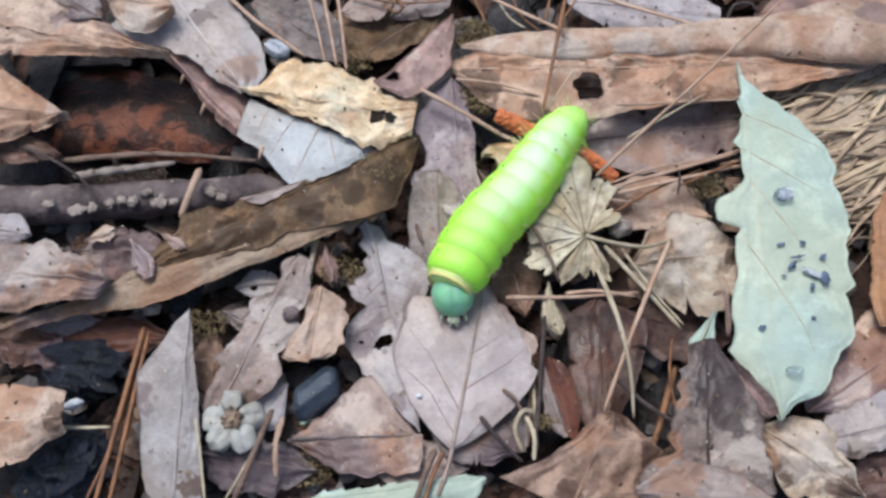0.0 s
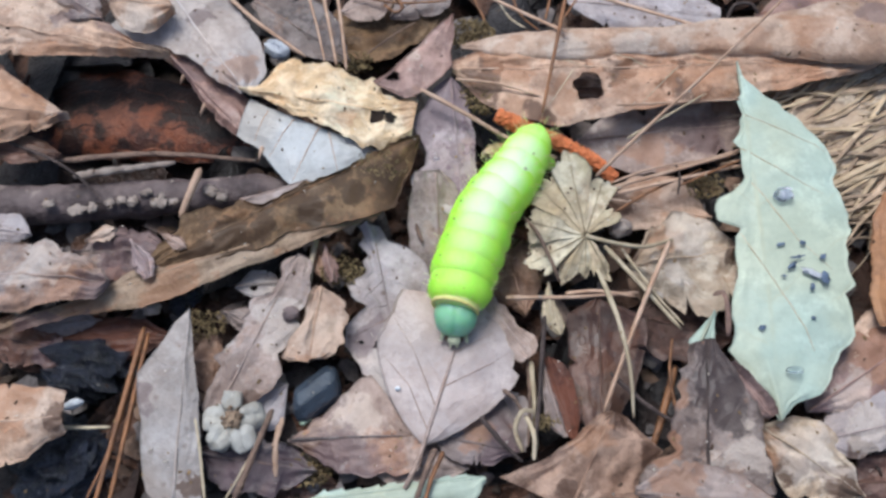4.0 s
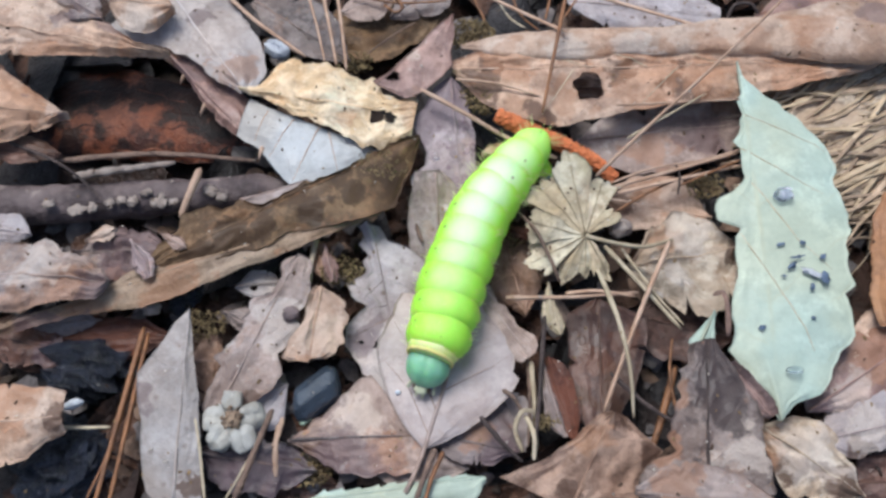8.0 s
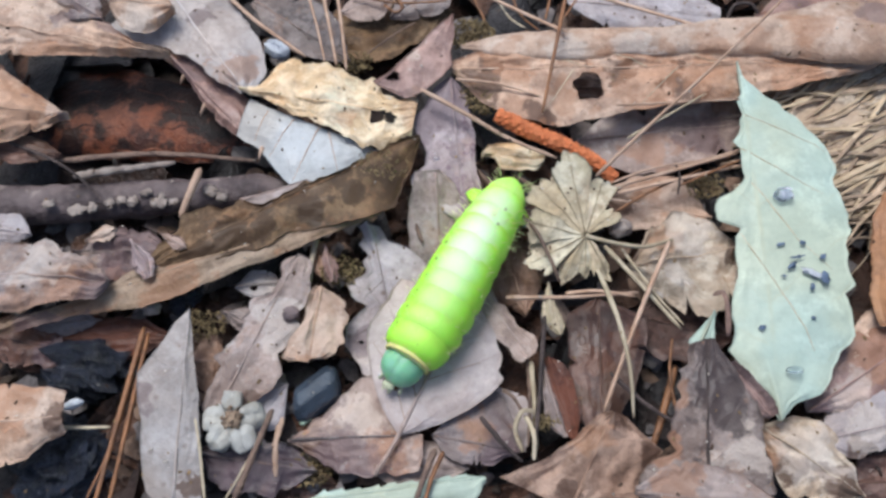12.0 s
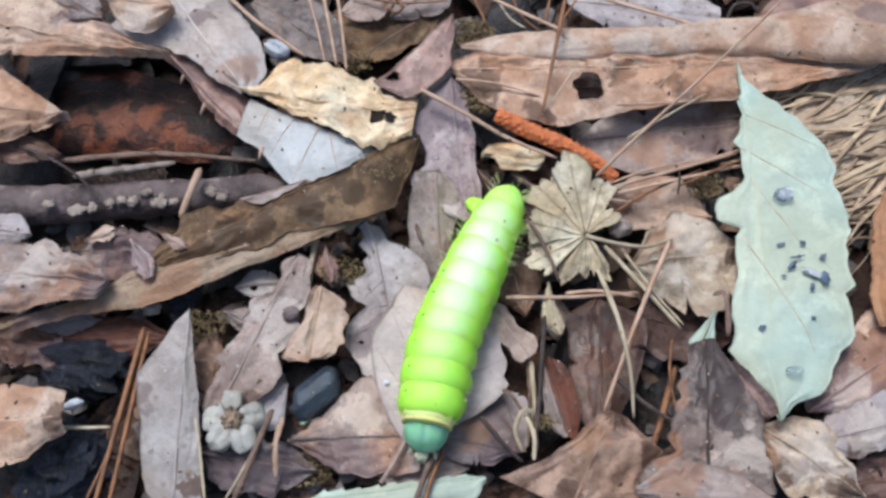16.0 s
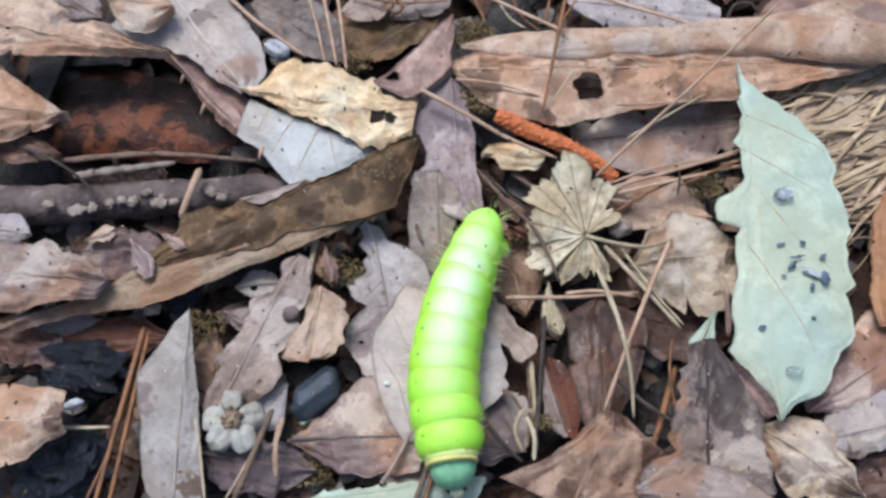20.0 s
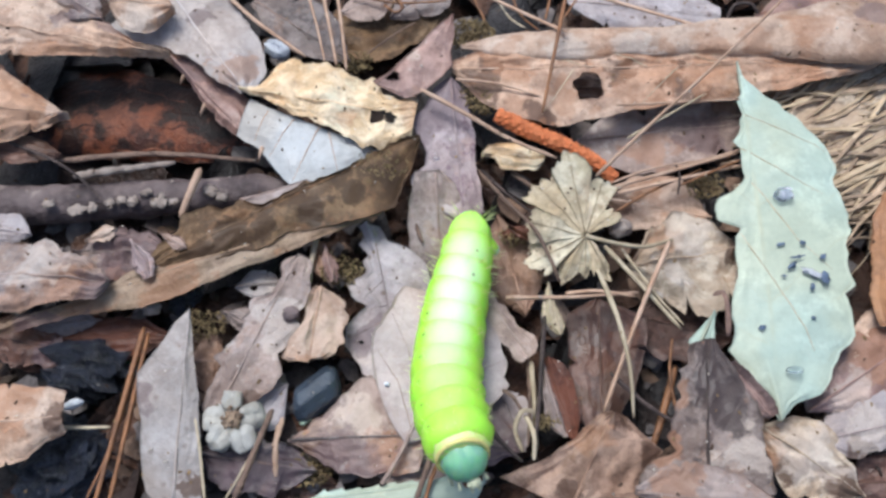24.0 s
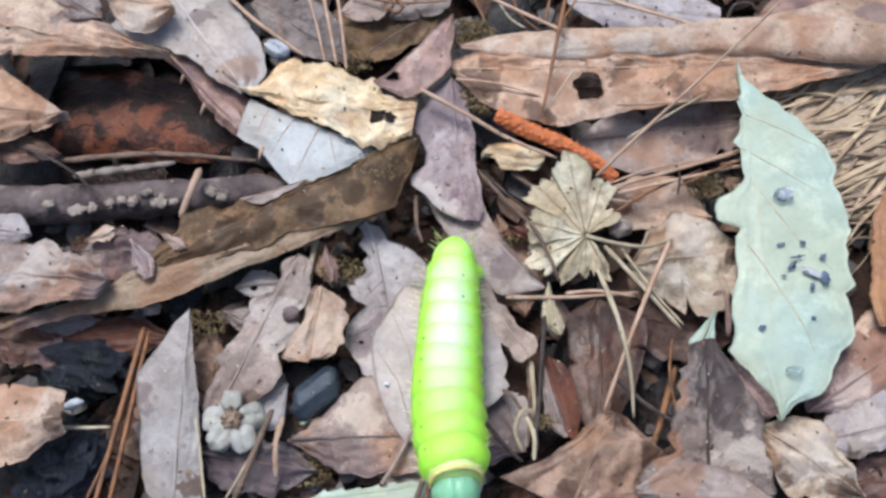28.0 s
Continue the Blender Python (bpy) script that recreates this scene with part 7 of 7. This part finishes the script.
def caterpillar_crawl():
    tracks = [[] for _ in PARTS]
    roots = []
    for t, line, mouth, lift in STEPS:
        pts = []
        for k, p in enumerate(line):
            q = k / (len(line) - 1)
            pts.append(Vector((p[0], p[1], 0.0140 + 0.0015 * min(1.0, 2 * q) + lift * 0.001 * max(0.0, 2 * q - 1) ** 1.32)))
        path = smooth_path(pts[::-1], 161)
        run = [0.0]
        for a, b in zip(path, path[1:]):
            run.append(run[-1] + (b - a).length)
        base = path[80].copy()
        roots.append((t, Matrix.Translation(base)))
        total = run[-1] - 0.0062

        def along(d):
            i = max(j for j in range(161) if run[j] <= d + 1e-9)
            i = min(i, 159)
            q = (d - run[i]) / max(1e-9, run[i + 1] - run[i])
            lo, hi = max(0, i - 5), min(160, i + 6)
            return path[i].lerp(path[i + 1], q), path[lo] - path[hi]

        gaps = [0.0] + [0.62] + [0.95] * 1 + [1.0] * 7 + [1.05]
        scale = total / sum(gaps)
        d = 0.0
        for k in range(SEGMENTS):
            d += gaps[k] * scale
            at, way = along(d)
            tracks[k].append((t, facing(at - base, way)))
        neck = path[0]
        m = Vector((mouth[0], mouth[1], 0.0105 + lift * 0.0012))
        way = (m - neck).normalized()
        reach = min((m - neck).length - 0.0062, 0.0040)
        tracks[SEGMENTS].append((t, facing(neck + way * reach - base, way)))
    walk(BODY, roots)
    for ob, rows in zip(PARTS, tracks):
        walk(ob, rows)
    # the clasper at the hind end is stretched out sideways, then drawn in
    held, out = pose(0, -0.0035, -0.0030, 20, 0, 0), pose(0.0010, -0.0066, -0.0016, 12, 0, -12)
    walk(CLASPER[0], [(0.0, held), (8.5, held), (10.0, out), (17.5, out), (19.0, held), (28.0, held)])


def round_leaf_drag():
    """The round leaf is dragged and turned as the caterpillar pushes: seconds, base of the blade, then its tip."""
    rows = []
    home = ROUND_LEAF.location.copy()
    rest = Vector((0.0080, -0.0080, 0.0080)) - home
    for t, b, p in (
        (0.0, (0.0022, -0.0536), (0.0080, -0.0080)), (1.0, (0.0008, -0.0535), (0.0078, -0.0078)), (2.0, (-0.0012, -0.0528), (0.0077, -0.0074)), (3.0, (-0.0040, -0.0535), (0.0068, -0.0067)),
        (3.5, (-0.0042, -0.0532), (0.0067, -0.0064)), (5.5, (-0.0065, -0.0505), (0.0060, -0.0038)), (6.0, (-0.0053, -0.0520), (0.0062, -0.0048)), (7.0, (-0.0046, -0.0534), (0.0065, -0.0064)),
        (8.0, (-0.0045, -0.0534), (0.0065, -0.0064)), (9.0, (-0.0045, -0.0528), (0.0065, -0.0061)), (10.0, (-0.0053, -0.0523), (0.0059, -0.0054)), (11.0, (-0.0095, -0.0493), (0.0069, -0.0041)),
        (12.0, (-0.0107, -0.0499), (0.0067, -0.0051)), (14.5, (-0.0103, -0.0502), (0.0067, -0.0054)), (16.0, (-0.0092, -0.0517), (0.0076, -0.0062)), (28.0, (-0.0090, -0.0520), (0.0077, -0.0062))):
        way = Vector((p[0] - b[0], p[1] - b[1]))
        turn = math.degrees(math.atan2(way.y, way.x) - math.atan2(rest.y, rest.x))
        rows.append((t, pose(b[0], b[1], home.z, 0, 0, turn)))
    walk(ROUND_LEAF, rows)


def sprung_leaf_release():
    """The pinkish leaf is pinned under the body until the tail lets go of it; then it springs aside."""
    home = SPRUNG_LEAF.location.copy()
    free = Matrix.Translation(home)
    down = Matrix.Rotation(radians(31), 4, Vector((1.0, 0.0, 0)))
    held = Matrix.Translation(Vector((home.x - 0.0006, home.y - 0.0012, 0.0150))) @ down @ Matrix.Rotation(radians(-38), 4, "Z")
    walk(SPRUNG_LEAF, [(0.0, held), (24.3, held), (24.5, held), (24.9, free), (25.2, free), (28.0, free)])


def motions():
    crawl(0.0, ((0.0377, 0.0385), (0.0303, 0.0293), (0.0200, 0.0138), (0.0107, 0.0027), (0.0051, -0.0067), (0.0024, -0.0120)), (0.0027, -0.0209), 0.0)
    crawl(1.0, ((0.0342, 0.0375), (0.0267, 0.0229), (0.0172, 0.0106), (0.0081, -0.0017), (0.0034, -0.0138)), (0.0041, -0.0238), 0.0)
    crawl(2.0, ((0.0330, 0.0375), (0.0290, 0.0299), (0.0228, 0.0191), (0.0153, 0.0094), (0.0099, 0.0012), (0.0065, -0.0073), (0.0040, -0.0137)), (0.0056, -0.0241), 0.0)
    crawl(3.0, ((0.0275, 0.0366), (0.0229, 0.0220), (0.0150, 0.0089), (0.0070, -0.0041), (0.0027, -0.0172)), (0.0026, -0.0264), 0.0)
    crawl(3.5, ((0.0266, 0.0342), (0.0213, 0.0203), (0.0127, 0.0073), (0.0059, -0.0057), (0.0027, -0.0175)), (0.0023, -0.0264), 0.0)
    crawl(5.5, ((0.0265, 0.0319), (0.0183, 0.0203), (0.0098, 0.0081), (0.0084, -0.0049), (0.0037, -0.0184)), (0.0026, -0.0264), 0.0)
    crawl(6.0, ((0.0268, 0.0315), (0.0200, 0.0207), (0.0121, 0.0126), (0.0085, 0.0031), (0.0069, -0.0049), (0.0054, -0.0128), (0.0024, -0.0197)), (0.0014, -0.0274), 0.0)
    crawl(7.0, ((0.0272, 0.0319), (0.0175, 0.0177), (0.0075, 0.0023), (0.0023, -0.0120), (0.0004, -0.0255)), (-0.0008, -0.0332), 0.0)
    crawl(8.0, ((0.0272, 0.0315), (0.0220, 0.0250), (0.0160, 0.0169), (0.0095, 0.0065), (0.0051, -0.0049), (0.0014, -0.0159), (-0.0003, -0.0242), (-0.0025, -0.0308)), (-0.0054, -0.0393), 0.0)
    crawl(9.0, ((0.0258, 0.0276), (0.0182, 0.0160), (0.0079, 0.0015), (0.0018, -0.0151), (-0.0037, -0.0332)), (-0.0068, -0.0410), 0.0)
    crawl(10.0, ((0.0218, 0.0184), (0.0184, 0.0120), (0.0120, 0.0059), (0.0065, -0.0024), (0.0029, -0.0120), (0.0003, -0.0212), (-0.0022, -0.0286), (-0.0051, -0.0340)), (-0.0105, -0.0400), 0.0)
    crawl(11.0, ((0.0213, 0.0170), (0.0180, 0.0095), (0.0126, 0.0021), (0.0070, -0.0041), (0.0019, -0.0105), (-0.0027, -0.0182), (-0.0064, -0.0267)), (-0.0122, -0.0350), 0.0)
    crawl(12.0, ((0.0186, 0.0165), (0.0131, 0.0059), (0.0063, -0.0065), (-0.0008, -0.0201), (-0.0077, -0.0314)), (-0.0131, -0.0381), 0.0)
    crawl(12.5, ((0.0183, 0.0165), (0.0127, 0.0042), (0.0059, -0.0081), (-0.0006, -0.0212), (-0.0071, -0.0318)), (-0.0112, -0.0393), 0.0)
    crawl(14.5, ((0.0190, 0.0148), (0.0119, 0.0026), (0.0044, -0.0112), (-0.0027, -0.0257), (-0.0053, -0.0361)), (-0.0044, -0.0433), 0.0)
    crawl(15.0, ((0.0179, 0.0140), (0.0154, 0.0073), (0.0114, -0.0007), (0.0052, -0.0112), (0.0000, -0.0204), (-0.0037, -0.0301), (-0.0053, -0.0380)), (-0.0047, -0.0466), 0.0)
    crawl(16.0, ((0.0182, 0.0143), (0.0126, 0.0021), (0.0066, -0.0120), (-0.0001, -0.0293), (-0.0035, -0.0473)), (-0.0050, -0.0553), 0.0)
    crawl(17.0, ((0.0179, 0.0146), (0.0160, 0.0078), (0.0123, -0.0014), (0.0077, -0.0127), (0.0035, -0.0234), (0.0007, -0.0344), (0.0001, -0.0443), (0.0019, -0.0504)), (0.0028, -0.0593), 0.0)
    crawl(18.0, ((0.0179, 0.0134), (0.0123, 0.0001), (0.0058, -0.0159), (0.0018, -0.0337), (0.0032, -0.0540)), (0.0059, -0.0610), 0.0)
    crawl(19.0, ((0.0132, 0.0114), (0.0092, -0.0031), (0.0037, -0.0189), (0.0001, -0.0365), (0.0017, -0.0546)), (0.0021, -0.0629), 0.0)
    crawl(20.0, ((0.0120, 0.0075), (0.0078, -0.0047), (0.0027, -0.0204), (-0.0001, -0.0380), (0.0018, -0.0563)), (0.0032, -0.0639), 0.0)
    crawl(21.0, ((0.0098, 0.0072), (0.0076, -0.0004), (0.0049, -0.0110), (0.0018, -0.0219), (-0.0008, -0.0337), (-0.0015, -0.0450), (0.0001, -0.0558)), (0.0017, -0.0665), 0.0)
    crawl(21.5, ((0.0098, 0.0075), (0.0059, -0.0047), (0.0023, -0.0197), (-0.0014, -0.0396), (0.0012, -0.0587)), (0.0008, -0.0659), 2.0)
    crawl(23.5, ((0.0080, 0.0072), (0.0059, -0.0055), (0.0022, -0.0234), (0.0005, -0.0423), (0.0035, -0.0576)), (0.0064, -0.0651), 13.0)
    crawl(24.0, ((0.0076, 0.0067), (0.0055, -0.0071), (0.0022, -0.0234), (0.0007, -0.0423), (0.0039, -0.0583)), (0.0067, -0.0651), 13.0)
    crawl(25.0, ((0.0029, 0.0019), (0.0023, -0.0061), (0.0017, -0.0172), (0.0008, -0.0293), (0.0001, -0.0417), (0.0014, -0.0524), (0.0041, -0.0581)), (0.0051, -0.0679), 13.0)
    crawl(26.0, ((0.0026, 0.0001), (0.0020, -0.0141), (0.0006, -0.0293), (0.0003, -0.0469), (0.0032, -0.0619)), (0.0055, -0.0704), 11.0)
    crawl(27.0, ((0.0028, -0.0000), (0.0021, -0.0138), (0.0008, -0.0296), (0.0008, -0.0475), (0.0032, -0.0638)), (0.0045, -0.0715), 11.0)
    crawl(28.0, ((0.0029, -0.0007), (0.0026, -0.0077), (0.0018, -0.0172), (0.0014, -0.0279), (0.0008, -0.0401), (0.0013, -0.0519), (0.0027, -0.0628)), (0.0029, -0.0735), 10.0)
    caterpillar_crawl()
    round_leaf_drag()
    sprung_leaf_release()


motions()
